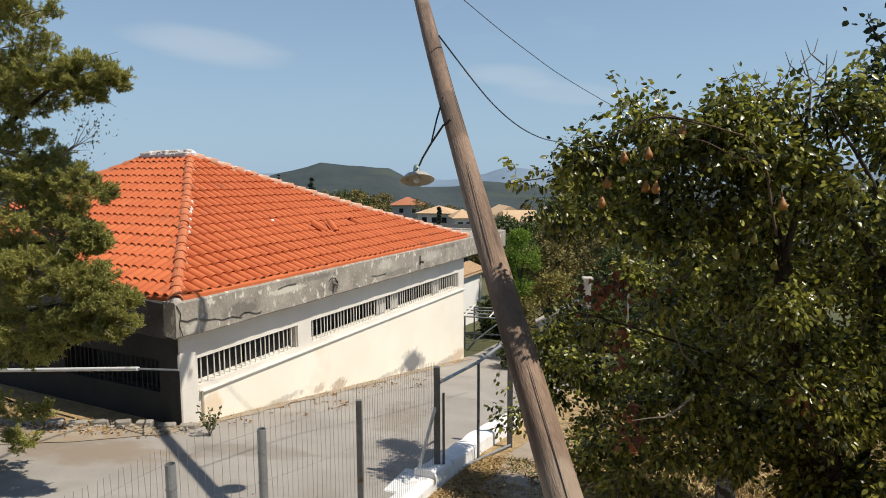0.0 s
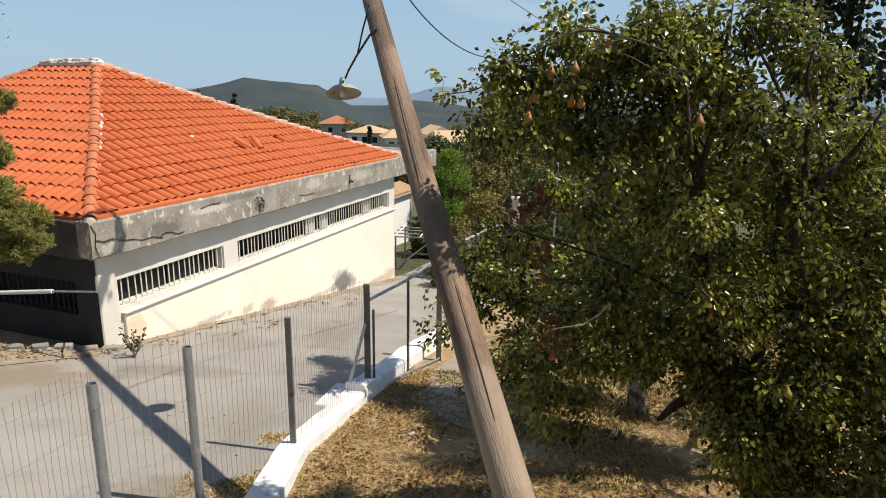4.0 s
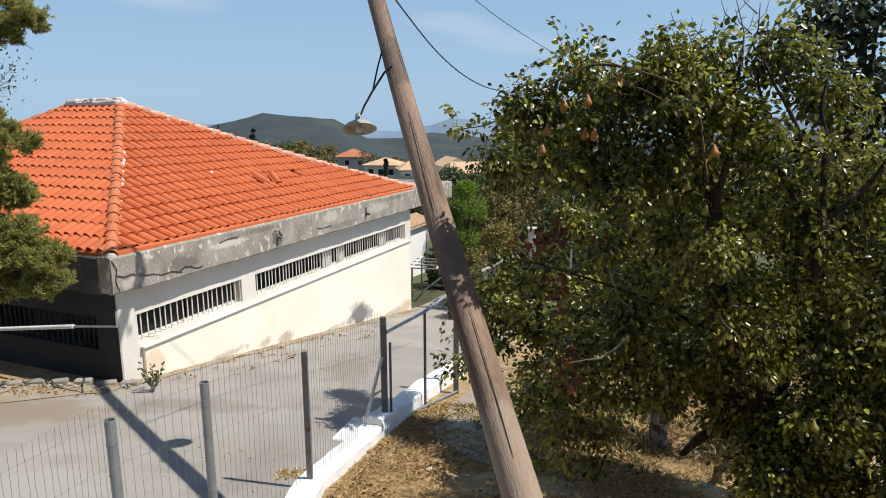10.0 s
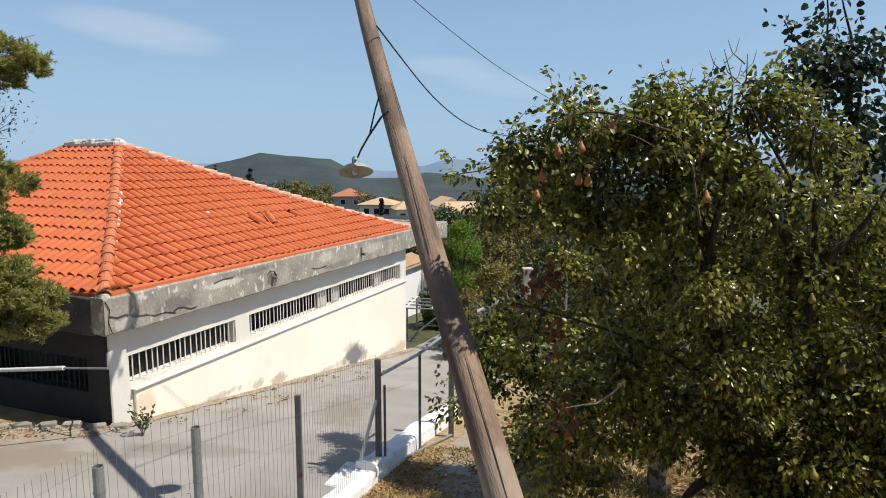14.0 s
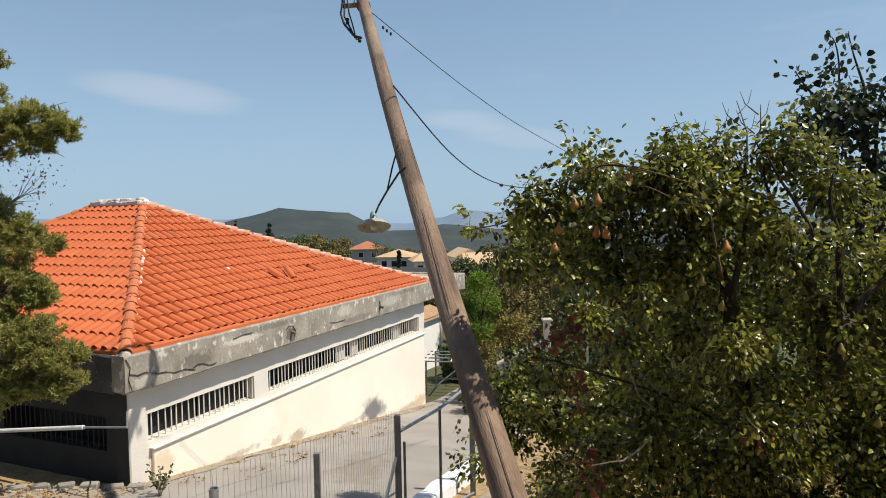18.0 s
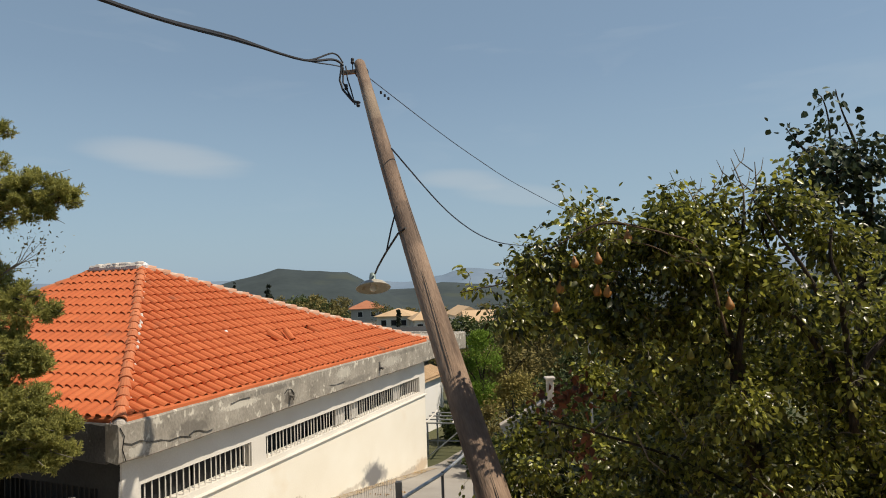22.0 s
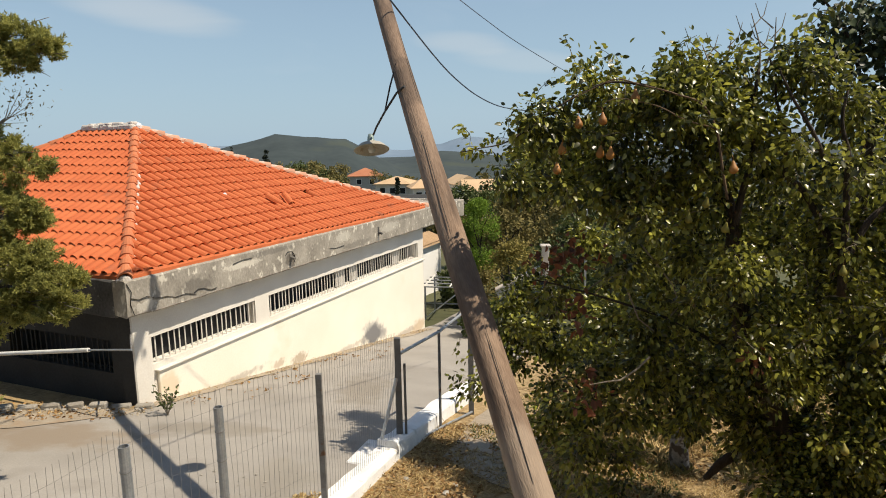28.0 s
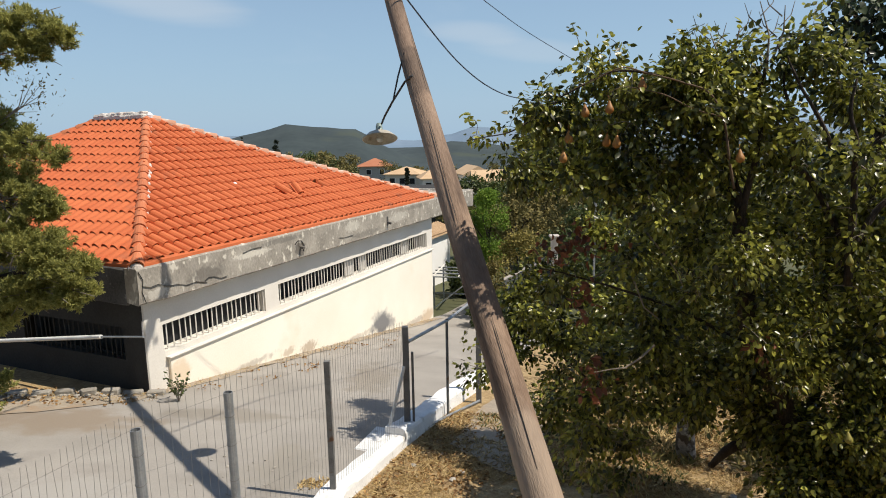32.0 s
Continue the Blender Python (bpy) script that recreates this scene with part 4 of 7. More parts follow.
part("rail", Shape().tube([(-0.84, 9.16, zd + 0.02), (-0.28, 10.26, ze + 0.04), (0.24, 11.2, zf + 0.06)], 0.022, 8), M_GALV, fence)


def mesh_bay(p, q, name="mesh_panel"):
    """Wire netting between two post tops, bellied and uneven along its upper edge."""
    s = Shape()
    d = q - p
    flat = Vector((d.x, d.y, 0))
    n = int(flat.length / 0.066)
    out = Vector((flat.y, -flat.x, 0)).normalized()
    def net(t, h):
        w = p + d * t
        z0 = land(w.x, w.y) + 0.03
        top = w.z + 0.15 + 0.03 * noise.noise((w.x * 2, w.y * 2, 3))
        return Vector((w.x, w.y, z0 + (top - z0) * h)) - out * (0.03 + 0.03 * math.sin(h * 3.1) * noise.noise((w.x * 1.5, w.y * 1.5, h * 2)))
    for i in range(n + 1):
        t = i / n
        kink = 0.006 * math.sin(i * 2.4)
        s.tube([net(min(1, max(0, t + kink * math.sin(h * 9))), h / 4) for h in range(5)], 0.0019, 3, False)
    for h in (0.3, 0.62, 0.9):
        s.tube([net(t / 6, h) for t in range(7)], 0.0012, 3, False)
    tagged(part(name, s, M_WIRE, fence), kind="stuff")


extra = Vector((-3.3, 3.0, tops[0].z + 0.12))
for p, q in zip([extra] + tops[:-1], tops):
    mesh_bay(p, q)

# rail and post in front of the shaded end wall
gate = thing("pipe_barrier", "white pipe barrier on thin steel posts before the end wall", "barrier", building.matrix_world.copy())
part("rail", Shape().tube([(-0.35, 0.57, -1.13), (-0.35, 4.69, -1.72), (-0.35, 5.6, -1.84)], 0.036, 12), M_WHITEPIPE, gate, "white painted pipe rail")
part("rail", Shape().tube([(-0.35, -0.42, -1.02), (-0.35, 0.6, -1.135)], 0.018, 8), M_GALV, gate)
part("bracket", Shape().tube([(-0.35, -0.41, -1.02), (0.0, 0.0, -1.01), (0.24, 0.27, -1.0)], 0.014, 8), M_POST, gate)
part("post", Shape().tube([(-0.35, 4.85, -3.4), (-0.35, 4.8, -1.75)], 0.04, 8), M_GALV, gate)

# ---- leaning pole with lamp and cables ----
pole = thing("utility_pole", "leaning weathered wooden utility pole with a street lamp", "utility pole")
P_TOP, P_LOW = Vector((-1.463, 10.34, 7.975)), Vector((0.531, 3.567, 1.886))
axis = (P_LOW - P_TOP).normalized()
P_FOOT = P_LOW + axis * ((P_LOW.z - land(0.9, 3.0) + 0.3) / -axis.z)
s = Shape()
N_RING, N_SEG = 18, 64
total = (P_FOOT - P_TOP).length
side = axis.orthogonal().normalized()
other = axis.cross(side)
for i in range(N_SEG + 1):
    t = i / N_SEG
    r = 0.092 + 0.045 * t
    for k in range(N_RING):
        a = 2 * math.pi * k / N_RING
        w = 1 + 0.05 * noise.noise((math.cos(a) * 1.5, math.sin(a) * 1.5, t * 5)) + 0.03 * noise.noise((math.cos(a) * 4, math.sin(a) * 4, t * 14))
        s.v.append((0.03 * math.sin(t * 5.0) + math.cos(a) * r * w, 0.02 * math.sin(t * 7 + 1) + math.sin(a) * r * w, -t * total))
for i in range(N_SEG):
    for k in range(N_RING):
        a, b = i * N_RING + k, i * N_RING + (k + 1) % N_RING
        s.f.append((a, b, b + N_RING, a + N_RING))
s.f.append(tuple(range(N_RING)))
timber = part("shaft", s, M_POLE, pole, "sun-bleached brown timber shaft with cracks", smooth=True, repair=True, m=Matrix.Translation(P_TOP) @ (-axis).to_track_quat("Z", "Y").to_matrix().to_4x4())

# long drying cracks down the shaft, on its sunny side and towards the lane
to_eye = Vector((0.3, -1, 0.1))
face = (to_eye - axis * to_eye.dot(axis)).normalized()
flank = axis.cross(face)
for spin, t0, t1, w in ((0.25, 0.06, 0.24, 0.0025), (-0.35, 0.30, 0.42, 0.003), (0.5, 0.46, 0.58, 0.003), (0.1, 0.66, 0.76, 0.003), (0.75, 0.78, 0.92, 0.003), (-0.15, 0.12, 0.2, 0.0025)):
    pts = []
    for k in range(9):
        t = t0 + (t1 - t0) * k / 8
        a = spin + 0.10 * noise.noise((t * 9, spin, 0))
        pts.append(P_TOP + axis * (t * total) + (face * math.cos(a) + flank * math.sin(a)) * (0.092 + 0.045 * t))
    part("crack", Shape().tube(pts, [0.001] + [w] * 7 + [0.001], 5), M_DARK, pole)
LAMP = Vector((-0.983, 7.538, 4.362))
arm = Shape().tube([(-0.523, 6.79, 4.982), (-0.619, 6.937, 4.929), (-0.782, 7.181, 4.74), (-0.902, 7.409, 4.591), (-0.956, 7.538, 4.508)], 0.012, 8)
part("arm", arm, M_CABLE, pole, "dark curved lamp arm")
part("strut", Shape().tube([(-0.638, 7.181, 5.258), (-0.707, 7.122, 5.006), (-0.772, 7.192, 4.77)], 0.010, 6), M_CABLE, pole)
lamp_m = Matrix.Translation(LAMP) @ Matrix.Rotation(radians(-5), 4, "Y") @ Matrix.Rotation(radians(-20), 4, "X") @ Matrix.Scale(1.25, 4)
shade = part("shade", Shape().lathe([(0.035, 0.055), (0.06, 0.05), (0.11, 0.028), (0.158, -0.015), (0.166, -0.022), (0.160, -0.026), (0.11, 0.018), (0.05, 0.036), (0.02, 0.038)], 32), M_SHADE, pole, "round dull enamel lamp shade", smooth=True, m=lamp_m)
part("lamp_holder", Shape().lathe([(0.001, 0.135), (0.022, 0.13), (0.03, 0.105), (0.036, 0.06), (0.042, 0.045)], 16), M_LAMPCAP, pole, "green-grey lamp cap", smooth=True, m=lamp_m)
part("bulb", Shape().lathe([(0.015, 0.04), (0.02, 0.01), (0.034, -0.02), (0.026, -0.045), (0.001, -0.055)], 14), M_WHITEPIPE, pole, smooth=True, m=lamp_m)

# fittings at the head
head, HEAD = P_TOP, 1.1
part("crossarm", Shape().box(-0.22, 0.02, -0.03, 0.03, -0.03, 0.03, 0.008), M_POLE, pole, "short wooden bracket", m=Matrix.Translation(head + HEAD * Vector((-0.05, -0.02, -0.10))) @ Matrix.Scale(HEAD, 4) @ Matrix.Rotation(radians(-4), 4, "Y"))
for dx, dz in ((-0.10, 0.06), (-0.26, -0.02), (-0.19, -0.36), (-0.02, -0.62)):
    part("insulator", Shape().lathe([(0.001, 0.045), (0.022, 0.04), (0.028, 0.015), (0.018, 0.0), (0.030, -0.02), (0.022, -0.045), (0.001, -0.05)], 12), M_CABLE, pole, "dark insulator clamp", m=Matrix.Translation(head + HEAD * Vector((dx, -0.12 if dz < -0.3 else -0.03, dz))) @ Matrix.Scale(HEAD, 4))
for k, (dx, dz) in enumerate(((-0.26, -0.02), (-0.24, -0.06), (-0.20, -0.02))):
    pts = [head + HEAD * Vector((dx, -0.05, dz)), head + HEAD * Vector((dx - 0.03 + 0.03 * k, -0.09, dz - 0.22)), head + HEAD * Vector((-0.24 + 0.06 * k, -0.13, -0.40)), head + HEAD * Vector((-0.10 + 0.02 * k, -0.17, -0.58 - 0.03 * k)), head + HEAD * Vector((0.02, -0.18, -0.62))]
    part("drop_cable", Shape().tube(pts, 0.018 - 0.003 * k, 6), M_CABLE, pole)
part("insulator_pin", Shape().tube([head + HEAD * Vector((-0.10, -0.03, -0.10)), head + HEAD * Vector((-0.10, -0.03, 0.04))], 0.008, 6), M_CABLE, pole)
part("band", Shape().tube([head + axis * 0.31 + (side * math.cos(a) + other * math.sin(a)) * 0.101 for a in [i * math.pi / 8 for i in range(17)]], 0.010, 5), M_CABLE, pole, "steel band round the head")


def hang(name, pts, r, material, label, sub=6):
    """A cable through the given places, smoothed."""
    pts = [Vector(p) for p in pts]
    out = []
    for i in range(len(pts) - 1):
        p0, p1, p2, p3 = pts[max(i - 1, 0)], pts[i], pts[i + 1], pts[min(i + 2, len(pts) - 1)]
        for k in range(sub):
            t = k / sub
            out.append(0.5 * ((2 * p1) + (p2 - p0) * t + (2 * p0 - 5 * p1 + 4 * p2 - p3) * t * t + (3 * p1 - p0 - 3 * p2 + p3) * t ** 3))
    out.append(pts[-1])
    return solo(name, Shape().tube(out, r, 6), material, label, "cable")


for k, (off, r) in enumerate(((0.0, 0.021), (0.04, 0.014), (-0.035, 0.011))):
    o3 = Vector((0, 0, off))
    hang("overhead_cable", [Vector((-3.3, 1.2, 6.2)) + o3 * 0.2, Vector((-3.09, 3.708, 6.614)) + o3 * 0.3, Vector((-2.814, 5.775, 6.983)) + o3 * 0.3, Vector((-2.675, 7.811, 7.514)) + o3 * 0.6, Vector((-2.202, 9.483, 7.801)), Vector((-1.87, 10.175, 8.03)) + o3 * 2.6, head + HEAD * Vector((-0.24, -0.03, 0.0)) + o3], r, M_CABLE, "thick black bundled overhead cable to the pole head")
hang("overhead_wire", [head + HEAD * Vector((0.08, -0.05, -0.16)), (0.396, 12.32, 6.787), (2.442, 15.4, 6.105), (9.2, 26.45, 4.572)], 0.0075, M_BLUECABLE, "thin blue-grey overhead wire from the pole head")
for k in range(3):
    part_at = head.lerp(Vector((0.396, 12.32, 6.787)), 0.13 + 0.03 * k) + HEAD * Vector((0.07, -0.04, -0.23))
    part("wire_clamp", Shape().lathe([(0.001, 0.03), (0.02, 0.02), (0.02, -0.02), (0.001, -0.03)], 8), M_CABLE, pole, m=Matrix.Translation(part_at))
hang("overhead_wire", [(-0.739, 7.796, 6.051), (-0.085, 10.07, 5.468), (0.583, 11.342, 5.097), (1.357, 12.508, 4.991), (3.18, 15.37, 4.991)], 0.0105, M_BLUECABLE, "sagging blue-grey wire from the pole shaft")

# ---- trees ----
def leaf_mesh(name, at, way, size, rng, material, fold=0.25, wide=0.62):
    """Pointed leaves folded along the midrib; at and way are arrays of places and directions."""
    n = len(at)
    d = way / np.linalg.norm(way, axis=1, keepdims=True)
    r = rng.normal(size=(n, 3)) * 0.95 + np.array([0.25, -0.2, 1.0])
    s = np.cross(d, r)
    s /= np.linalg.norm(s, axis=1, keepdims=True) + 1e-9
    u = np.cross(s, d)
    L = (size * rng.uniform(0.7, 1.25, n))[:, None]
    w = L * wide * 0.5
    curl = rng.uniform(-0.25, 0.1, n)[:, None]
    if wide < 0.4:
        v = np.stack([at, at + d * L * 0.45 + s * w + u * w * fold, at + d * L + u * L * curl, at + d * L * 0.45 - s * w + u * w * fold], 1).reshape(-1, 3)
        f = (np.array([[0, 1, 2], [0, 2, 3]])[None] + 4 * np.arange(n)[:, None, None]).reshape(-1, 3)
    else:
        low, high = at + d * L * 0.26 + u * L * curl * 0.1, at + d * L * 0.66 + u * L * curl * 0.45
        v = np.stack([at, low + s * w * 0.93 + u * w * fold, high + s * w * 0.80 + u * w * fold * 0.8, at + d * L + u * L * curl, high - s * w * 0.80 + u * w * fold * 0.8, low - s * w * 0.93 + u * w * fold, at + d * L * 0.5 + u * L * curl * 0.2], 1).reshape(-1, 3)
        f = (np.array([[0, 1, 6], [1, 2, 6], [2, 3, 6], [3, 4, 6], [4, 5, 6], [5, 0, 6]])[None] + 7 * np.arange(n)[:, None, None]).reshape(-1, 3)
    me = bpy.data.meshes.new(name)
    me.vertices.add(len(v))
    me.vertices.foreach_set("co", v.ravel())
    me.loops.add(f.size)
    me.loops.foreach_set("vertex_index", f.ravel().astype(np.int32))
    me.polygons.add(len(f))
    me.polygons.foreach_set("loop_start", np.arange(0, f.size, 3, dtype=np.int32))
    me.materials.append(material)
    me.update(calc_edges=True)
    me.validate()
    return me


def lobe_points(lobes, count, rng, per=14):
    """Random places in a union of ellipsoids, gathered into leafy sprays with gaps between."""
    vol = np.array([l[3] * l[4] * l[5] for l in lobes]) ** 0.85
    hearts = []
    total = max(3, count // per)
    for l, share in zip(lobes, vol / vol.sum()):
        for _ in range(max(2, round(total * share))):
            p = rng.normal(size=3)
            p /= np.linalg.norm(p)
            hearts.append((np.array(l[:3]) + p * np.array(l[3:6]) * rng.random() ** 0.28 * rng.uniform(0.8, 1.02), rng.uniform(0.12, 0.32)))
    hearts = [hearts[i] for i in rng.permutation(len(hearts))]
    out = []
    for k in range(count):
        h, r = hearts[k % len(hearts)]
        p = rng.normal(size=3)
        p /= np.linalg.norm(p)
        out.append(h + p * np.array([1.15, 1.0, 0.75]) * r * rng.random() ** 0.5)
    return np.array(out)


def grow(limbs, targets, rng):
    """Twigs from the limbs to every target: each joins the nearest wood already there."""
    nodes, radii = [], []
    for pts, r0, r1 in limbs:
        pts = [Vector(p) for p in pts]
        for i in range(len(pts) - 1):
            for k in range(5):
                nodes.append(pts[i].lerp(pts[i + 1], k / 5))
                radii.append(r0 + (r1 - r0) * (i + k / 5) / (len(pts) - 1))
        nodes.append(pts[-1])
        radii.append(r1)
    nodes = [np.array(p) for p in nodes]
    base = np.array(nodes)
    order = np.argsort([np.min(np.linalg.norm(base - t, axis=1)) for t in targets])
    twigs, ends = [], []
    for i in order:
        t = targets[i]
        arr = np.array(nodes)
        d = np.linalg.norm(arr - t, axis=1)
        pen = d + 0.25 * np.maximum(0, arr[:, 2] - t[2])
        j = int(np.argmin(pen))
        a = arr[j]
        mid = (a + t) / 2 + np.array([0, 0, 0.10 * d[j]]) + rng.normal(size=3) * 0.06 * d[j]
        r = max(0.0035, min(radii[j] * 0.6, 0.006 + 0.012 * d[j]))
        twigs.append(([a, (a * 0.6 + mid * 0.4) + rng.normal(size=3) * 0.02 * d[j], mid, t], [r, r * 0.85, r * 0.65, 0.0028]))
        for w in (0.5, 0.75, 1.0):
            nodes.append(a * (1 - w) ** 2 + 2 * mid * w * (1 - w) + t * w * w)
            radii.append(r * (1 - 0.5 * w))
        ends.append((mid, t))
    return twigs, ends


def glide(pts, i, w):
    """A place on the smooth curve through pts, w of the way from point i to the next."""
    a, b, c, d = (Vector(pts[min(max(k, 0), len(pts) - 1)]) for k in (i - 1, i, i + 1, i + 2))
    return 0.5 * (2 * b + (c - a) * w + (2 * a - 5 * b + 4 * c - d) * w * w + (3 * b - a - 3 * c + d) * w ** 3)


def broadleaf(name, label, category, limbs, lobes, targets_n, leaves_per, size, material, seed, extra=(), twig_mat=None, droop=0.5, wide=0.62, spread=0.13):
    rng = np.random.default_rng(seed)
    tree = thing(name, label, category)
    targets = lobe_points(lobes, targets_n, rng)
    if len(extra):
        targets = np.vstack([targets, np.array(extra)])
    floor_z = np.array([land(*p[:2]) for p in targets])
    targets = targets[targets[:, 2] > floor_z + 0.25]
    twigs, ends = grow(limbs, targets, rng)
    sparse = {tuple(round(float(c), 4) for c in p) for p in extra}
    s = Shape()
    for k, (pts, r0, r1) in enumerate(limbs):
        n = len(pts)
        fine = []
        for i in range(n - 1):
            for j in range(4):
                p = glide(pts, i, j / 4)
                fine.append((p + Vector((noise.noise((p.x * 3, p.y * 3, p.z * 3)), noise.noise((p.x * 3, p.y * 3, 5)), 0)) * 0.05, r0 + (r1 - r0) * (i + j / 4) / (n - 1)))
        fine.append((Vector(pts[-1]), r1))
        t = Shape().tube([p for p, _ in fine], [r * (1 + 0.12 * noise.noise((p.x * 6, p.y * 6, p.z * 6))) for p, r in fine], 10)
        part("trunk" if k == 0 else "limb", t, M_BARK, tree, smooth=True)
    for pts, rr in twigs:
        s.tube(pts, rr, 4, False)
    tagged(part("twig_mass", s, twig_mat or M_TWIG, tree), kind="stuff")
    at, way = [], []
    for mid, t in ends:
        d = t - mid
        m = max(6, leaves_per // 3) if tuple(round(float(c), 4) for c in t) in sparse else leaves_per
        w = rng.uniform(0.15, 1.1, m)[:, None]
        p = mid + d * w + rng.normal(size=(m, 3)) * (spread if m == leaves_per else spread * 0.4) * np.array([1, 1, 0.9])
        q = (p - (mid + d * w)) / spread * 0.55 + rng.normal(size=(m, 3)) * 0.4 + d / (np.linalg.norm(d) + 1e-6) * 0.45 + np.array([0, 0, -droop])
        at.append(p)
        way.append(q)
    tagged(part("crown", leaf_mesh("crown", np.vstack(at), np.vstack(way), size, rng, material, wide=wide), None, tree), kind="stuff")
    return tree


def scaled(p, d):
    """A place laid out for 6 m away, moved along its line of sight to d metres away."""
    k = d / 6.0
    return (p[0] * k, p[1] * k, CAM_Z + (p[2] - CAM_Z) * k)


PEAR_LOBES = [(*scaled((x, 6.0, z), d), rx * d / 6, ry, rz * d / 6) for x, z, rx, ry, rz, d in (
    # crown top, in separate tufts
    (1.15, 4.32, 0.66, 0.50, 0.46, 4.95), (0.80, 4.12, 0.30, 0.35, 0.28, 4.95), (1.6, 4.82, 0.48, 0.35, 0.17, 4.95), (2.0, 4.78, 0.26, 0.35, 0.16, 4.95), (2.15, 5.04, 0.20, 0.3, 0.11, 4.95), (2.45, 4.95, 0.14, 0.3, 0.10, 4.95),
    (2.5, 4.66, 0.42, 0.4, 0.26, 4.95), (1.9, 4.45, 0.5, 0.45, 0.32, 4.95), (2.95, 4.98, 0.26, 0.35, 0.17, 4.95), (3.15, 4.58, 0.46, 0.45, 0.28, 4.95),
    (2.65, 4.15, 0.62, 0.5, 0.30, 4.95), (3.6, 4.35, 0.36, 0.5, 0.42, 4.95),
    (3.1, 5.02, 0.20, 0.2, 0.10, 4.95), (1.2, 4.82, 0.22, 0.3, 0.10, 4.95), (0.95, 4.62, 0.22, 0.3, 0.12, 4.95), (1.75, 4.70, 0.3, 0.3, 0.14, 4.95), (0.9, 4.35, 0.3, 0.3, 0.2, 4.95),
    # middle
    (1.75, 3.75, 0.55, 0.4, 0.36, 4.85), (2.35, 3.75, 0.5, 0.4, 0.3, 4.9), (2.05, 3.20, 0.75, 0.5, 0.45, 4.95), (1.35, 3.95, 0.4, 0.3, 0.16, 4.9), (2.0, 4.08, 0.36, 0.3, 0.14, 4.95), (3.2, 4.12, 0.45, 0.4, 0.2, 5.0), (3.7, 3.6, 0.36, 0.4, 0.36, 5.0), (3.0, 3.55, 0.8, 0.6, 0.5, 5.2), (3.1, 2.85, 0.8, 0.6, 0.42, 5.2),
    (1.05, 2.62, 0.42, 0.36, 0.40, 5.4), (1.5, 2.75, 0.42, 0.4, 0.35, 5.2), (2.3, 2.5, 0.7, 0.45, 0.35, 5.1), (4.2, 3.2, 0.8, 0.6, 1.0, 5.0), (3.7, 2.5, 0.8, 0.6, 0.5, 5.0),
    # sprays that close the fork and hang before the trunk
    (2.35, 4.5, 0.3, 0.35, 0.25, 4.9), (2.7, 4.4, 0.35, 0.35, 0.3, 4.95), (1.65, 4.3, 0.4, 0.35, 0.3, 4.95), (2.1, 4.3, 0.35, 0.35, 0.3, 4.95), (2.55, 3.3, 0.3, 0.2, 0.3, 4.65), (2.8, 2.6, 0.4, 0.2, 0.4, 4.6), (3.9, 3.8, 0.5, 0.4, 0.45, 5.0), (4.1, 3.3, 0.5, 0.4, 0.5, 4.9),
    # low skirts
    (1.55, 2.05, 0.65, 0.4, 0.5, 5.3), (1.15, 1.55, 0.42, 0.35, 0.45, 5.5), (1.3, 1.05, 0.42, 0.35, 0.42, 5.5), (2.2, 1.95, 0.6, 0.4, 0.3, 5.2), (2.95, 2.0, 0.5, 0.5, 0.4, 5.0),
    (2.85, 1.58, 0.24, 0.2, 0.12, 5.15), (3.15, 1.35, 0.2, 0.2, 0.2, 5.1), (3.7, 1.6, 0.62, 0.6, 0.7, 4.9), (3.75, 0.65, 0.55, 0.5, 0.7, 4.7), (3.35, 0.95, 0.3, 0.4, 0.5, 4.8), (4.5, 1.5, 0.8, 0.6, 1.2, 4.7), (4.7, 0.4, 0.7, 0.5, 0.8, 4.6))]
# the crown goes on towards the house: unseen lobes added to shade its skirts
PEAR_LOBES += PEAR_LOBES[-12:] + PEAR_LOBES[-6:]  # the skirts hang thickest
PEAR_LOBES += [(4.55, 4.1, 3.35, 0.55, 0.65, 0.42), (5.1, 4.0, 2.75, 0.7, 0.7, 0.6), (4.5, 3.9, 2.4, 0.45, 0.5, 0.5), (5.0, 4.7, 3.6, 0.6, 0.6, 0.4), (4.45, 4.3, 3.6, 0.42, 0.5, 0.3), (4.35, 3.95, 2.95, 0.35, 0.5, 0.4), (4.9, 4.2, 3.95, 0.5, 0.5, 0.28)]
zt = land(3.0, 5.4)
PEAR_LIMBS = [([(3.3, 5.4, zt - 0.1), (3.2, 5.34, zt + 0.45), (2.85, 5.12, 1.7)], 0.16, 0.11)]
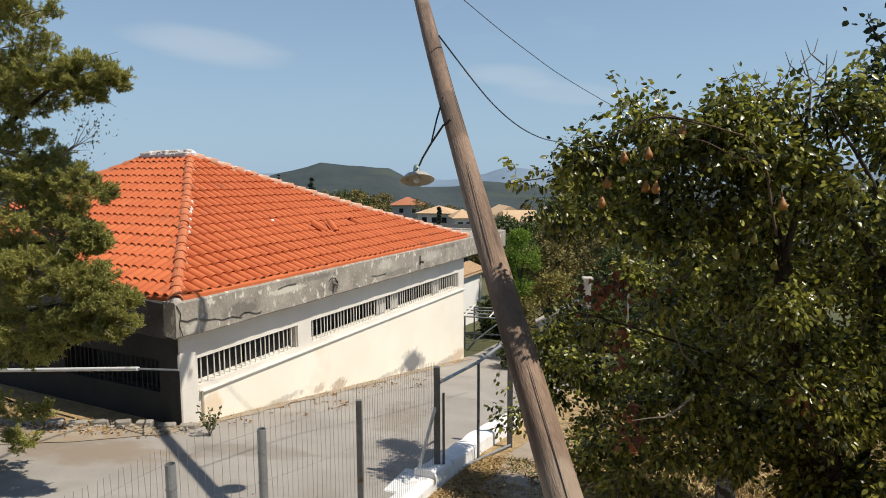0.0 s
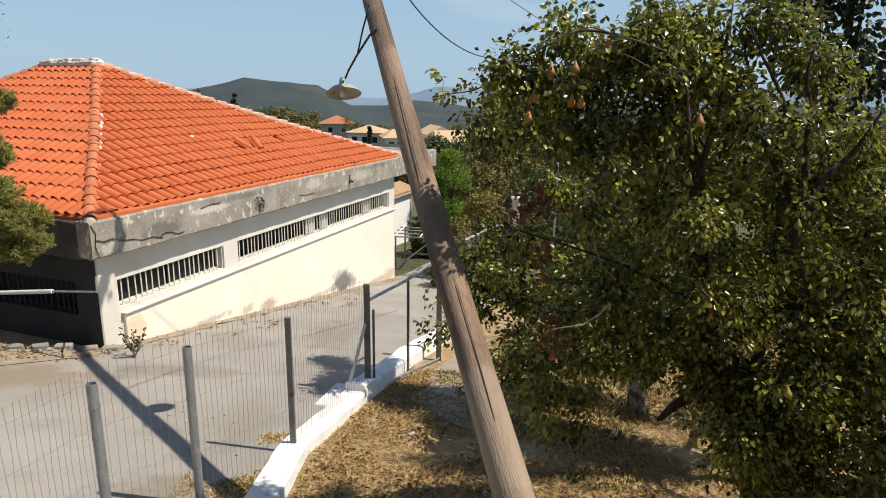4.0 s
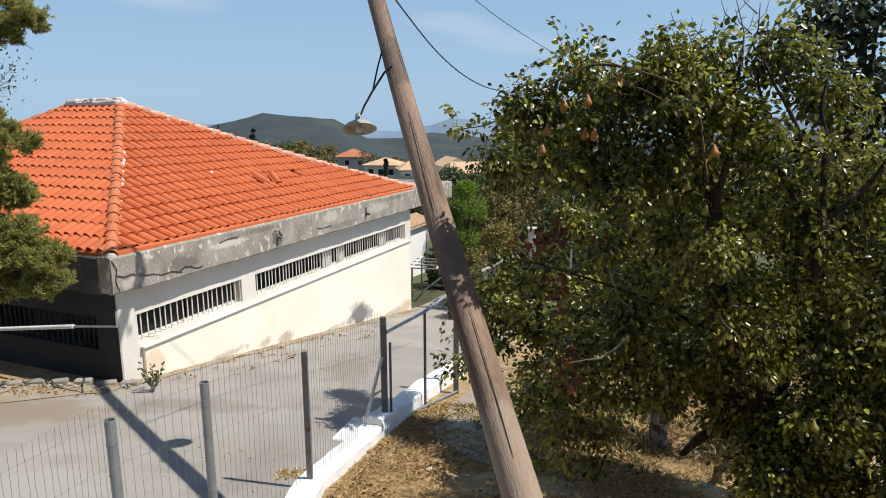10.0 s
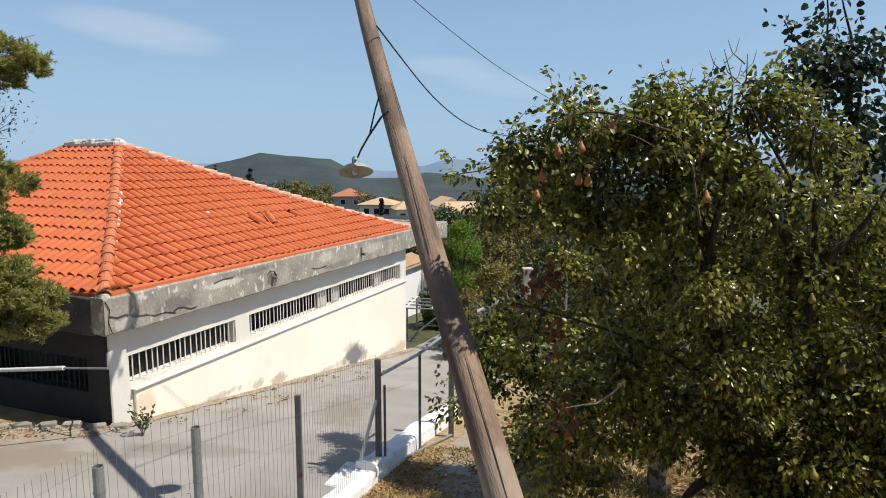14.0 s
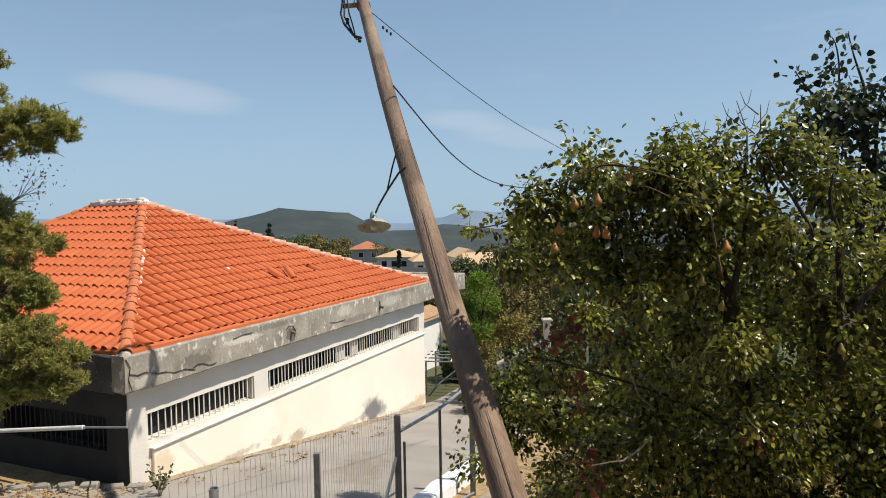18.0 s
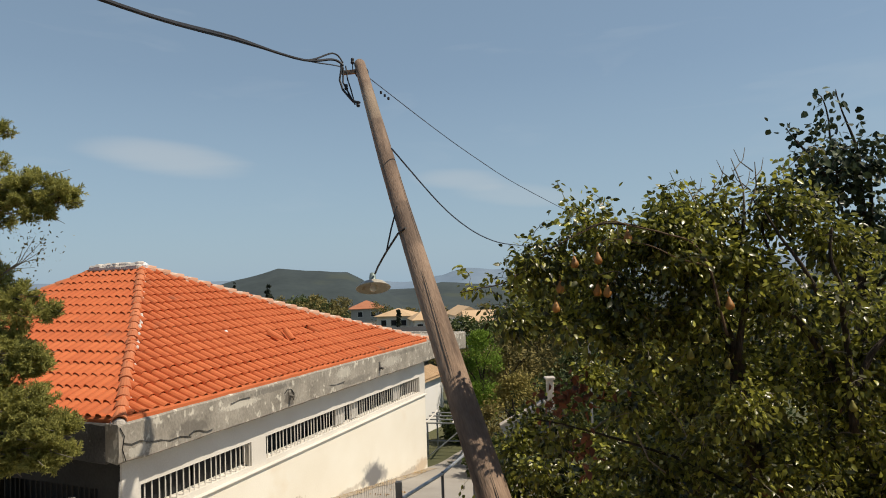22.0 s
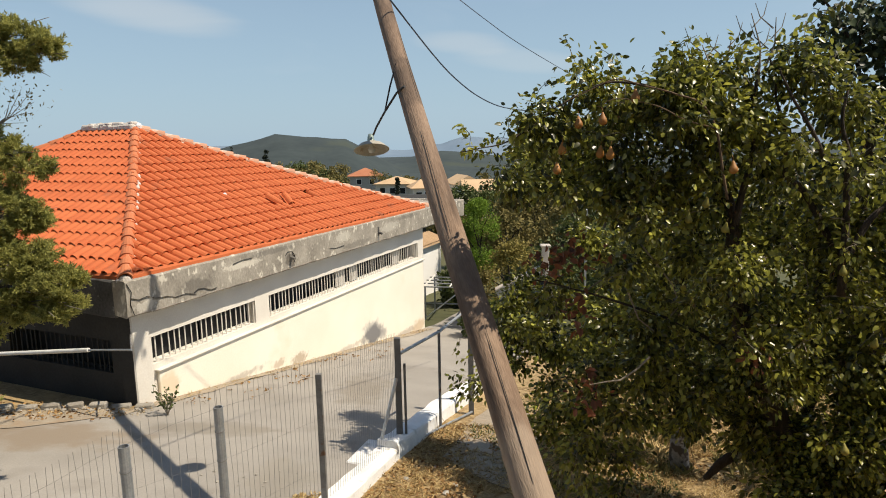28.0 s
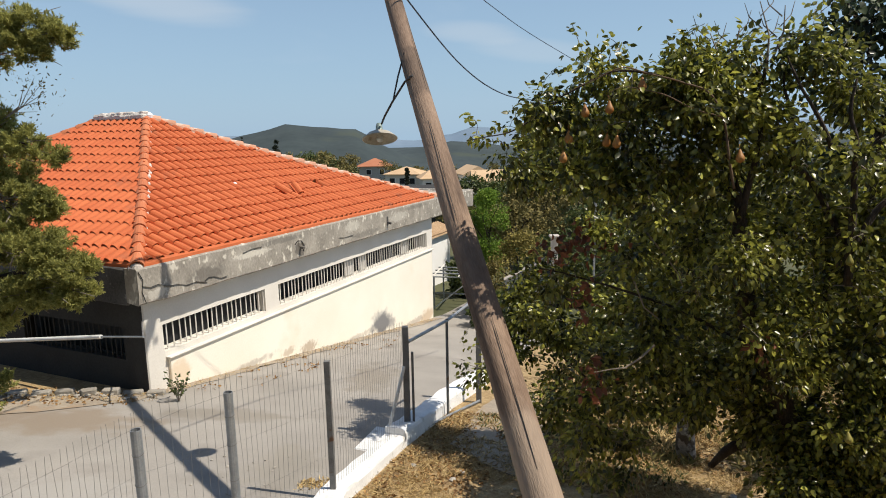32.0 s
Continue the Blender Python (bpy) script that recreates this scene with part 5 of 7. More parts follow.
for pts, r0, r1, d in (
        (((3.25, 1.4), (3.0, 1.9), (2.8, 2.4), (2.63, 2.93), (2.56, 3.46), (2.48, 3.84), (2.44, 4.11)), 0.10, 0.034, 5.05),
        (((2.44, 4.11), (2.36, 4.48), (2.2, 4.72), (1.96, 4.80), (1.69, 4.88), (1.42, 4.91), (1.21, 4.85), (0.89, 4.69)), 0.018, 0.005, 4.8),
        (((0.89, 4.69), (0.7, 4.52), (0.45, 4.38), (0.2, 4.34), (0.03, 4.31)), 0.007, 0.003, 4.8),
        (((2.56, 3.6), (2.68, 4.1), (2.69, 4.59), (2.71, 5.0)), 0.028, 0.008, 4.9),
        (((3.3, 1.5), (3.5, 2.1), (3.4, 3.0), (3.45, 3.8)), 0.05, 0.015, 5.4),
        (((3.62, 0.9), (3.35, 1.12), (3.08, 1.30), (2.85, 1.33), (2.62, 1.24), (2.5, 1.14), (2.44, 1.06)), 0.085, 0.025, 5.4),
        (((3.0, 2.0), (2.0, 2.2), (1.4, 1.9), (0.95, 2.2)), 0.020, 0.006, 5.3),
        (((2.9, 2.25), (2.0, 2.7), (1.3, 2.95), (0.7, 3.1)), 0.016, 0.005, 5.25),
        (((3.05, 4.0), (3.0, 4.45), (2.9, 4.75), (2.8, 5.1)), 0.016, 0.006, 4.9),
        (((3.6, 3.2), (3.2, 3.9), (3.05, 4.0)), 0.03, 0.016, 4.95),
        (((3.62, 2.9), (3.62, 3.5), (3.58, 4.1), (3.5, 4.45), (3.52, 4.8)), 0.032, 0.008, 4.75),
        (((3.62, 3.2), (3.82, 3.6), (4.02, 3.85), (4.25, 4.3)), 0.03, 0.010, 4.75),
        (((3.35, 4.2), (3.2, 4.5), (3.02, 4.78), (2.9, 5.0)), 0.018, 0.006, 4.7)):
    PEAR_LIMBS.append(([scaled((x, 6.0, z), d) for x, z in pts], r0, r1))
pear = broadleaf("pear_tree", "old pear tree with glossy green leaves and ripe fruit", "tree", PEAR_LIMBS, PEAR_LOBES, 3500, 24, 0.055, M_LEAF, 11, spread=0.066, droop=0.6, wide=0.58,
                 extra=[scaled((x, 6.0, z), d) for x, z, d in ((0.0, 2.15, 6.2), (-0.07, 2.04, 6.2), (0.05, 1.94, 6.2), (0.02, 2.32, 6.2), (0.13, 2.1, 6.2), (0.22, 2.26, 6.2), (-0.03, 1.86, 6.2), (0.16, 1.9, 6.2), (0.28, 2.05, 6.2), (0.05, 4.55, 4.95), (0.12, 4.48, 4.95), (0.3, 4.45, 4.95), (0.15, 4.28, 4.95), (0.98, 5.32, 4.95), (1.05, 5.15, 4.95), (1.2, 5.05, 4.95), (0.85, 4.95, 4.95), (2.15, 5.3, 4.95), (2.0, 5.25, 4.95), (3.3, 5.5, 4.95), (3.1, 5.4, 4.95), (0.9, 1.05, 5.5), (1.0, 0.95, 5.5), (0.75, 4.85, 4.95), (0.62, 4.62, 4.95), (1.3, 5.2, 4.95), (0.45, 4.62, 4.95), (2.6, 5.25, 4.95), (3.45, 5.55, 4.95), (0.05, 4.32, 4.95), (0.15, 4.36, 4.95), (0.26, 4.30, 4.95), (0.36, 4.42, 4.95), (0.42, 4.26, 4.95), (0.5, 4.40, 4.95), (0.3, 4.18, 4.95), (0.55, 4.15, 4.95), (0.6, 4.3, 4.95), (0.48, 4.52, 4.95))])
# pears
pear_shape = Shape().lathe([(0.001, 0.0), (0.010, -0.002), (0.017, -0.02), (0.026, -0.045), (0.041, -0.075), (0.046, -0.10), (0.036, -0.125), (0.014, -0.137), (0.001, -0.134)], 14)
pear_shape.tube([(0, 0, -0.002), (0.004, 0, 0.03), (0.012, 0, 0.055)], 0.0025, 5)
ripe, green = pear_shape.mesh("fruit", M_PEAR, True), pear_shape.mesh("fruit", M_GREENPEAR, True)
PEARS = [scaled((x, 6.0, z), d) for x, z, d in ((1.62, 4.77, 4.63), (1.11, 4.54, 4.73), (1.33, 4.57, 4.68), (0.97, 4.31, 4.73), (1.32, 4.27, 4.68), (1.41, 4.26, 4.63), (2.53, 4.11, 4.53), (0.92, 4.13, 4.73), (2.15, 3.64, 4.65), (2.50, 3.54, 4.50), (1.68, 2.11, 5.40), (1.93, 2.22, 5.30), (3.76, 1.33, 4.15), (3.61, 3.12, 4.50), (2.31, 3.78, 4.65), (3.98, 2.40, 4.40))]
for k, p in enumerate(PEARS):
    part("fruit", ripe if k < 8 else green, None, pear, "ripe orange pear" if k < 8 else "yellow-green pear", m=Matrix.Translation(Vector(p) + Vector((0, 0, 0.06))) @ Matrix.Rotation(0.3 * math.sin(k * 5.1), 4, "X") @ Matrix.Rotation(k * 1.3, 4, "Z") @ Matrix.Scale(0.68 if k < 8 else 0.58, 4))
# bare twig ends over the crown, and dead leaves
rng = np.random.default_rng(3)
for k, (b, t) in enumerate(tuple((scaled((b[0], 6.0, b[1]), 4.95), scaled((t[0], 6.0, t[1]), 4.95)) for b, t in (((2.72, 4.85), (2.62, 5.48)), ((2.75, 4.95), (2.84, 5.44)), ((2.3, 4.8), (2.46, 5.28)), ((2.25, 4.85), (2.2, 5.22))))):
    b, t = Vector(b), Vector(t)
    sh = Shape().tube([b, b.lerp(t, 0.5) + Vector((0.04, 0, 0.02)), t], [0.010, 0.007, 0.003], 5)
    for j in range(3):
        c = b.lerp(t, 0.45 + 0.18 * j)
        sh.tube([c, c + Vector((0.09 * (-1) ** (j + k), 0.03, 0.09)), c + Vector((0.12 * (-1) ** (j + k), 0.05, 0.19))], [0.006, 0.004, 0.002], 4)
    part("bare_twig", sh, M_TWIG, pear, "bare dead twig")
for arch, thick in ((((2.5, 3.84), (2.44, 4.11), (2.36, 4.48), (2.2, 4.72), (1.96, 4.80), (1.69, 4.88), (1.42, 4.91), (1.21, 4.85), (0.89, 4.69)), 0.010), (((2.36, 4.48), (2.05, 4.58), (1.75, 4.72), (1.45, 4.74), (1.3, 4.7)), 0.006)):
    line = [scaled((x, 6.0, z), 4.6) for x, z in arch]
    line = [glide(line, i, k / 5) for i in range(len(line) - 1) for k in range(5)]
    part("arched_branch", Shape().tube([p + Vector((0, 0.05 * noise.noise((p.x * 3, 1, 0)), 0.03 * noise.noise((p.x * 4, 5, 0)))) for p in line], [thick * (1 - 0.75 * k / len(line)) for k in range(len(line))], 6), M_BRANCH, pear, "arching brown branch", smooth=True)
part("bare_branch", Shape().tube([(0.96, 4.58, 2.60), (1.10, 4.57, 2.63), (1.19, 4.58, 2.635), (1.31, 4.61, 2.70), (1.43, 4.67, 2.78)], [0.003, 0.005, 0.007, 0.008, 0.008], 7), M_TWIG, pear, "pale dead branch stub")
for pts, d in ((((1.69, 3.46), (1.9, 3.2), (2.03, 3.03), (2.1, 2.85)), 5.0), (((1.6, 3.0), (1.72, 2.7), (1.87, 2.58)), 5.0), (((1.15, 2.94), (1.35, 3.08), (1.6, 3.1)), 5.3), (((2.75, 3.3), (2.78, 3.0), (2.86, 2.8)), 4.9), (((1.12, 4.6), (1.28, 4.45), (1.4, 4.28)), 5.0)):
    part("bare_twig", Shape().tube([scaled((x, 6.0, z), d) for x, z in pts], [0.008, 0.006, 0.005, 0.003][:len(pts)], 5), M_TWIG, pear, "bare pale twig")
dead_at = np.array((0, 0, CAM_Z)) + 0.92 * (np.vstack([rng.normal(size=(60, 3)) * (0.13, 0.13, 0.10) + (1.0, 5.6, 3.42), rng.normal(size=(40, 3)) * (0.10, 0.1, 0.09) + (0.85, 5.65, 3.30), rng.normal(size=(26, 3)) * (0.07, 0.1, 0.11) + (1.03, 5.5, 2.95), rng.normal(size=(34, 3)) * (0.07, 0.1, 0.12) + (1.1, 5.3, 2.25), rng.normal(size=(16, 3)) * (0.05, 0.1, 0.08) + (2.38, 4.95, 2.65)]) - np.array((0, 0, CAM_Z)))
tagged(part("dead_leaves", leaf_mesh("dead_leaves", dead_at, rng.normal(size=dead_at.shape) + (0, 0, -0.8), 0.075, rng, M_DEADLEAF, 0.6), None, pear, "shrivelled red-brown leaves"), kind="stuff")

zt = land(3.95, 6.6)
broadleaf("tall_tree", "tall dark tree with broad rounded leaves", "tree",
          [([(4.15, 6.6, zt - 0.1), (4.10, 6.5, 1.2), (4.00, 6.4, 2.2), (3.90, 6.25, 3.6), (3.92, 6.2, 4.4)], 0.12, 0.035), ([(3.92, 6.2, 4.4), (3.93, 6.2, 5.38), (3.83, 6.2, 5.8), (3.76, 6.2, 6.14)], 0.022, 0.004),
           ([(3.90, 6.25, 4.3), (3.75, 6.2, 5.0), (3.66, 6.2, 5.84), (3.59, 6.2, 6.1)], 0.018, 0.003), ([(3.75, 6.2, 5.0), (3.55, 6.2, 5.35), (3.39, 6.2, 5.6), (3.27, 6.2, 5.77)], 0.02, 0.004),
           ([(3.90, 6.25, 4.2), (3.98, 6.2, 4.9), (4.04, 6.2, 5.49), (4.13, 6.2, 5.64)], 0.025, 0.005), ([(3.90, 6.25, 3.9), (4.20, 6.2, 4.5), (4.32, 6.2, 5.06)], 0.025, 0.005),
           ([(4.10, 6.5, 1.6), (5.0, 7.3, 2.2), (6.0, 8.2, 2.6)], 0.07, 0.03), ([(4.00, 6.4, 2.2), (4.7, 5.3, 2.8), (4.95, 4.4, 3.4)], 0.06, 0.02)],
          [(3.66, 6.2, 5.52, 0.11, 0.15, 0.16), (3.78, 6.2, 5.22, 0.20, 0.25, 0.18), (3.56, 6.2, 5.20, 0.16, 0.2, 0.16), (4.02, 6.2, 5.42, 0.10, 0.15, 0.12), (4.00, 6.2, 4.95, 0.22, 0.3, 0.22), (3.75, 6.25, 4.75, 0.30, 0.35, 0.28), (4.15, 6.25, 4.6, 0.20, 0.3, 0.26), (3.95, 6.3, 4.2, 0.40, 0.4, 0.34), (3.90, 6.3, 3.6, 0.45, 0.4, 0.4),
           # lobes taken five times are unseen, added sunward to shade the pear's skirts
           (6.1, 8.3, 2.6, 0.9, 0.8, 0.9), ] + 5 * [(5.6, 5.0, 4.9, 0.6, 0.6, 0.4), (6.1, 4.6, 4.2, 0.6, 0.6, 0.5), (5.4, 4.3, 4.4, 0.5, 0.5, 0.4), (4.5, 4.3, 3.5, 0.34, 0.5, 0.3), (4.9, 4.2, 3.7, 0.5, 0.5, 0.32), (5.2, 4.5, 3.2, 0.5, 0.5, 0.5), (4.3, 3.95, 2.7, 0.3, 0.4, 0.4), (4.75, 4.75, 3.3, 0.4, 0.4, 0.4)],
          1700, 11, 0.070, M_LEAF2, 21, extra=[(3.76, 6.2, 6.12), (3.70, 6.2, 6.08), (3.80, 6.2, 5.97), (3.59, 6.2, 6.08), (3.56, 6.2, 5.97), (3.64, 6.2, 5.88), (3.60, 6.2, 5.78), (3.27, 6.2, 5.78), (3.33, 6.2, 5.72), (3.36, 6.2, 5.62), (4.12, 6.2, 5.66), (4.04, 6.2, 5.62), (4.18, 6.2, 5.52), (4.33, 6.2, 5.06), (4.28, 6.2, 4.95), (4.35, 6.2, 4.82), (4.22, 6.2, 5.22)], wide=0.85, droop=0.7)

# whitewashed trunk of a tree behind
zt = land(3.2, 8.8)
back = broadleaf("fruit_tree", "fruit tree with a whitewashed trunk behind the pear", "tree",
                 [([(3.2, 8.8, zt + 0.7), (3.2, 8.8, zt + 1.5), (3.1, 8.75, 2.6)], 0.112, 0.08), ([(3.15, 8.8, 1.3), (2.4, 8.7, 1.9), (1.6, 8.6, 2.0), (0.9, 8.6, 2.0)], 0.07, 0.02), ([(3.1, 8.75, 2.5), (2.6, 9.0, 3.4), (2.0, 9.3, 4.3)], 0.05, 0.015), ([(3.15, 8.8, 1.7), (3.8, 8.9, 2.7), (4.3, 9.0, 3.4)], 0.07, 0.02)],
                 # doubled lobes are added unseen behind the pear to dapple the lane
                 [(3.2, 8.8, 3.3, 1.5, 0.8, 0.9), (2.2, 8.7, 2.9, 0.7, 0.6, 0.6), (4.6, 8.8, 3.0, 0.9, 0.8, 0.9)] + [(*scaled((x, 6.0, z), dd), rx * dd / 6, 0.6, rz * dd / 6) for x, z, rx, rz, dd in ((3.5, 3.4, 0.6, 0.5, 7.0), (3.9, 2.9, 0.5, 0.6, 6.8), (1.9, 3.3, 0.75, 0.5, 7.4), (2.8, 3.3, 0.8, 0.6, 7.4), (2.7, 2.5, 0.8, 0.5, 7.4), (1.8, 2.6, 0.7, 0.5, 7.4), (3.6, 2.6, 0.7, 0.8, 7.0), (2.2, 1.9, 0.7, 0.3, 7.4), (0.85, 2.72, 0.56, 0.62, 8.6), (0.48, 2.35, 0.34, 0.42, 8.8), (1.15, 2.15, 0.5, 0.42, 8.4), (0.6, 2.8, 0.4, 0.25, 8.7), (4.1, 3.9, 0.6, 0.45, 7.0), (4.3, 3.3, 0.6, 0.5, 6.9), (3.3, 4.1, 0.5, 0.35, 7.2))] + [(1.95, 9.4, 4.45, 0.75, 0.6, 0.16), (1.5, 9.6, 4.0, 0.45, 0.5, 0.12), (2.4, 9.2, 4.7, 0.4, 0.5, 0.12), (1.0, 8.75, 3.9, 0.26, 0.28, 0.12), (1.25, 10.1, 4.2, 0.32, 0.4, 0.14), (1.35, 9.1, 4.0, 0.32, 0.4, 0.15)] * 2,
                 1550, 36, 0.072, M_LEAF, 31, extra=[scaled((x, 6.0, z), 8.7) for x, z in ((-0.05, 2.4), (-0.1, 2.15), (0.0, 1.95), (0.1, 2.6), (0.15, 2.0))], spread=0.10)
part("whitewashed_trunk", Shape().tube([(3.22, 8.8, zt - 0.1), (3.2, 8.8, zt + 0.4), (3.2, 8.8, zt + 0.75)], [0.16, 0.125, 0.118], 12), M_LIMEWASH, back, "whitewashed lower trunk", smooth=True)


# conifer beside the building
def conifer(name, label, limbs, clumps, seed, material, tuft=0.095, per=30):
    rng = np.random.default_rng(seed)
    tree = thing(name, label, "tree")
    for k, (pts, r0, r1) in enumerate(limbs):
        rr = [r0 + (r1 - r0) * i / (len(pts) - 1) for i in range(len(pts))]
        part("trunk" if k == 0 else "limb", Shape().tube(pts, rr, 9), M_BARK, tree, smooth=True)
    cs, ax = [], []
    twigs = Shape()
    heart = np.array(limbs[0][0][0])
    for x, y, z, rx, ry, rz, n in clumps:
        c = np.array((x, y, z))
        for _ in range(max(4, n // 28)):
            e = c + rng.normal(size=3) * np.array((rx, ry, rz)) * 0.6
            b = c + (np.array((heart[0], heart[1], z)) - c) * 0.25 * rng.random()
            twigs.tube([b, (b + e) / 2 + rng.normal(size=3) * 0.03, e], [0.010, 0.007, 0.003], 4, False)
        p = rng.normal(size=(n, 3))
        p /= np.linalg.norm(p, axis=1, keepdims=True)
        sprays = rng.normal(size=(18, 3))
        sprays = sprays / np.linalg.norm(sprays, axis=1, keepdims=True) * rng.uniform(0.45, 1.0, (18, 1))
        hub = c + sprays[rng.integers(0, 18, n)] * np.array((rx, ry, rz))
        p = hub + p * np.array((rx, ry, rz)) * 0.34 * (rng.random((n, 1)) ** 0.5)
        cs.append(p)
        d = p - c * 0.6 - hub * 0.4
        ax.append(d / (np.linalg.norm(d, axis=1, keepdims=True) + 1e-6) * 0.5 + rng.normal(size=(n, 3)) * 0.35 + np.array((0, 0, 0.45)))
    tagged(part("twig_mass", twigs, M_TWIG, tree), kind="stuff")
    cs, ax = np.vstack(cs), np.vstack(ax)
    at = np.repeat(cs, per, 0)
    along = np.repeat(ax / np.linalg.norm(ax, axis=1, keepdims=True), per, 0)
    at = at + along * rng.uniform(-0.5, 0.6, (len(at), 1)) * tuft
    way = along * 0.9 + rng.normal(size=at.shape) * 0.6
    tagged(part("crown", leaf_mesh("crown", at, way, tuft * 0.5, rng, material, 0.1, 0.24), None, tree), kind="stuff")
    return tree


zt = land(-7.4, 8.0)
CON_CLUMPS = []
for x, y, z, r, n in ((-5.8, 7.6, 6.35, 0.40, 150), (-6.2, 7.7, 6.0, 0.5, 200), (-5.45, 7.5, 5.62, 0.34, 190), (-5.0, 7.5, 5.62, 0.30, 200), (-4.68, 7.5, 5.55, 0.22, 130), (-5.9, 7.6, 5.4, 0.42, 220), (-4.95, 7.45, 5.38, 0.20, 80),
                      # clumps beyond y 9.3 are added behind the crown to shade the wall's foot
                      (-6.1, 7.6, 4.7, 0.5, 260), (-5.65, 7.6, 4.45, 0.38, 220), (-5.2, 7.5, 4.35, 0.25, 110), (-4.9, 7.5, 4.22, 0.18, 60), (-5.9, 7.5, 3.95, 0.5, 320), (-5.35, 7.4, 3.72, 0.4, 280), (-5.0, 7.35, 3.62, 0.26, 150), (-5.6, 7.2, 3.25, 0.48, 360), (-5.0, 7.1, 3.12, 0.38, 260), (-4.62, 7.05, 2.92, 0.28, 190), (-4.5, 7.0, 2.62, 0.24, 140), (-5.1, 7.1, 2.62, 0.36, 240), (-5.7, 7.2, 2.55, 0.5, 340), (-6.3, 7.6, 3.2, 0.6, 380), (-6.2, 7.5, 2.3, 0.5, 260), (-6.0, 7.5, 1.32, 0.20, 50), (-6.5, 7.6, 1.4, 0.3, 60), (-6.9, 7.9, 4.2, 0.7, 350), (-7.2, 8.0, 2.6, 0.7, 350), (-6.8, 7.9, 5.6, 0.6, 300), (-7.3, 8.0, 6.8, 0.5, 200), (-6.7, 9.5, 2.75, 0.45, 300), (-7.2, 9.6, 3.4, 0.5, 320), (-7.7, 9.7, 2.6, 0.5, 320), (-8.2, 9.9, 3.0, 0.6, 380), (-6.9, 9.4, 4.1, 0.42, 240), (-8.4, 9.8, 2.0, 0.5, 320), (-6.35, 9.75, 2.2, 0.3, 200), (-6.9, 9.9, 2.1, 0.35, 220), (-6.6, 7.9, 0.75, 0.22, 60)):
    CON_CLUMPS.append((x, y, z, r * 1.05, r, r * 0.72, int(n * 1.9)))
conifer("conifer", "bushy yellow-green conifer beside the building", [
    ([(-7.4, 8.0, zt - 0.1), (-7.3, 8.0, 3.0), (-7.25, 8.0, 5.5), (-7.3, 8.0, 7.4)], 0.2, 0.05),
    ([(-7.3, 8.0, 4.6), (-6.4, 7.8, 5.0), (-5.5, 7.5, 5.45), (-4.7, 7.5, 5.55)], 0.05, 0.01), ([(-7.3, 8.0, 3.2), (-6.3, 7.7, 3.5), (-5.4, 7.4, 3.6)], 0.05, 0.012),
    ([(-7.35, 8.0, 2.2), (-6.3, 7.5, 2.6), (-5.3, 7.2, 2.85), (-4.6, 7.05, 2.8)], 0.05, 0.012), ([(-7.35, 8.0, 1.2), (-6.7, 7.8, 1.4), (-6.0, 7.5, 1.35)], 0.03, 0.01), ([(-7.3, 8.0, 4.0), (-6.2, 7.7, 4.4), (-5.2, 7.5, 4.35)], 0.04, 0.01), ([(-7.35, 8.0, 1.8), (-7.6, 9.0, 2.5), (-7.7, 9.7, 2.9)], 0.05, 0.015)], CON_CLUMPS, 41, M_NEEDLE)
tagged(part("bare_sprig", leaf_mesh("bare_sprig", np.random.default_rng(2).normal(size=(150, 3)) * (0.13, 0.1, 0.15) + (-5.02, 7.5, 4.95), np.random.default_rng(4).normal(size=(150, 3)), 0.04, np.random.default_rng(6), M_OLIVE, 0.2, 0.4), None, bpy.data.objects["conifer"], "thin grey-green sprig"), kind="stuff")

sprig = Shape()
for k in range(7):
    a = k * 0.9
    sprig.tube([(-5.5, 7.55, 4.62), (-5.2 + 0.03 * math.cos(a), 7.5, 4.78), (-5.02 + 0.15 * math.cos(a), 7.5 + 0.08 * math.sin(a), 4.95 + 0.16 * math.sin(a))], [0.008, 0.005, 0.002], 4, False)
part("bare_sprig_stem", sprig, M_TWIG, bpy.data.objects["conifer"])

# ---- houses, shrubs and hills beyond ----
M_HILL = mat("wooded_hill", (0.024, 0.035, 0.038), (0.046, 0.062, 0.062), 0.012, 0.07, 0.98, 0.0, stain=(0.052, 0.064, 0.046), stain_scale=0.006, stain_at=(0.56, 0.7))
# the blue haze of distance is put into this ridge's base colour
M_FARHILL = mat("haze_blue_ridge", (0.13, 0.19, 0.26), (0.18, 0.24, 0.31), 0.002, 0.01, 1.0, 0.0)
ground.data.materials.append(M_HILL)
for p in ground.data.polygons:
    if p.index // STEPS > 82:
        p.material_index = 2


def ridge(name, dist, profile, material, label):
    """A far chain of hills: azimuth and height of its crest, as a solid slope."""
    s = Shape()
    n = 0
    for k in range(len(profile) - 1):
        (a0, h0), (a1, h1) = profile[k], profile[k + 1]
        for j in range(8):
            t = j / 8
            az = radians(a0 + (a1 - a0) * t)
            h = h0 + (h1 - h0) * (t * t * (3 - 2 * t)) + 5 * noise.noise((az * 60, dist, 0))
            for d, z in ((dist - 500, -95), (dist - 120, h * 0.62 - 30), (dist, h), (dist + 200, -95)):
                s.v.append((d * math.sin(az), d * math.cos(az), z))
            n += 1
    for i in range(n - 1):
        for k in range(3):
            a = i * 4 + k
            s.f.append((a, a + 1, a + 5, a + 4))
    return solo(name, s, material, label, "hills", "structure", smooth=True, repair=True)


ridge("far_hills", 4300, [(-60, 20), (-40, 45), (-25, 20), (-14, 10), (-9, -10), (-6.6, -22), (-4.5, -30), (-3, -24), (-1.5, 5), (1, 52), (4, 34), (8, 58), (14, 72), (22, 46), (32, 70), (48, 40), (70, 20)], M_FARHILL, "mountain chain beyond the sea with blue haze in its colour")


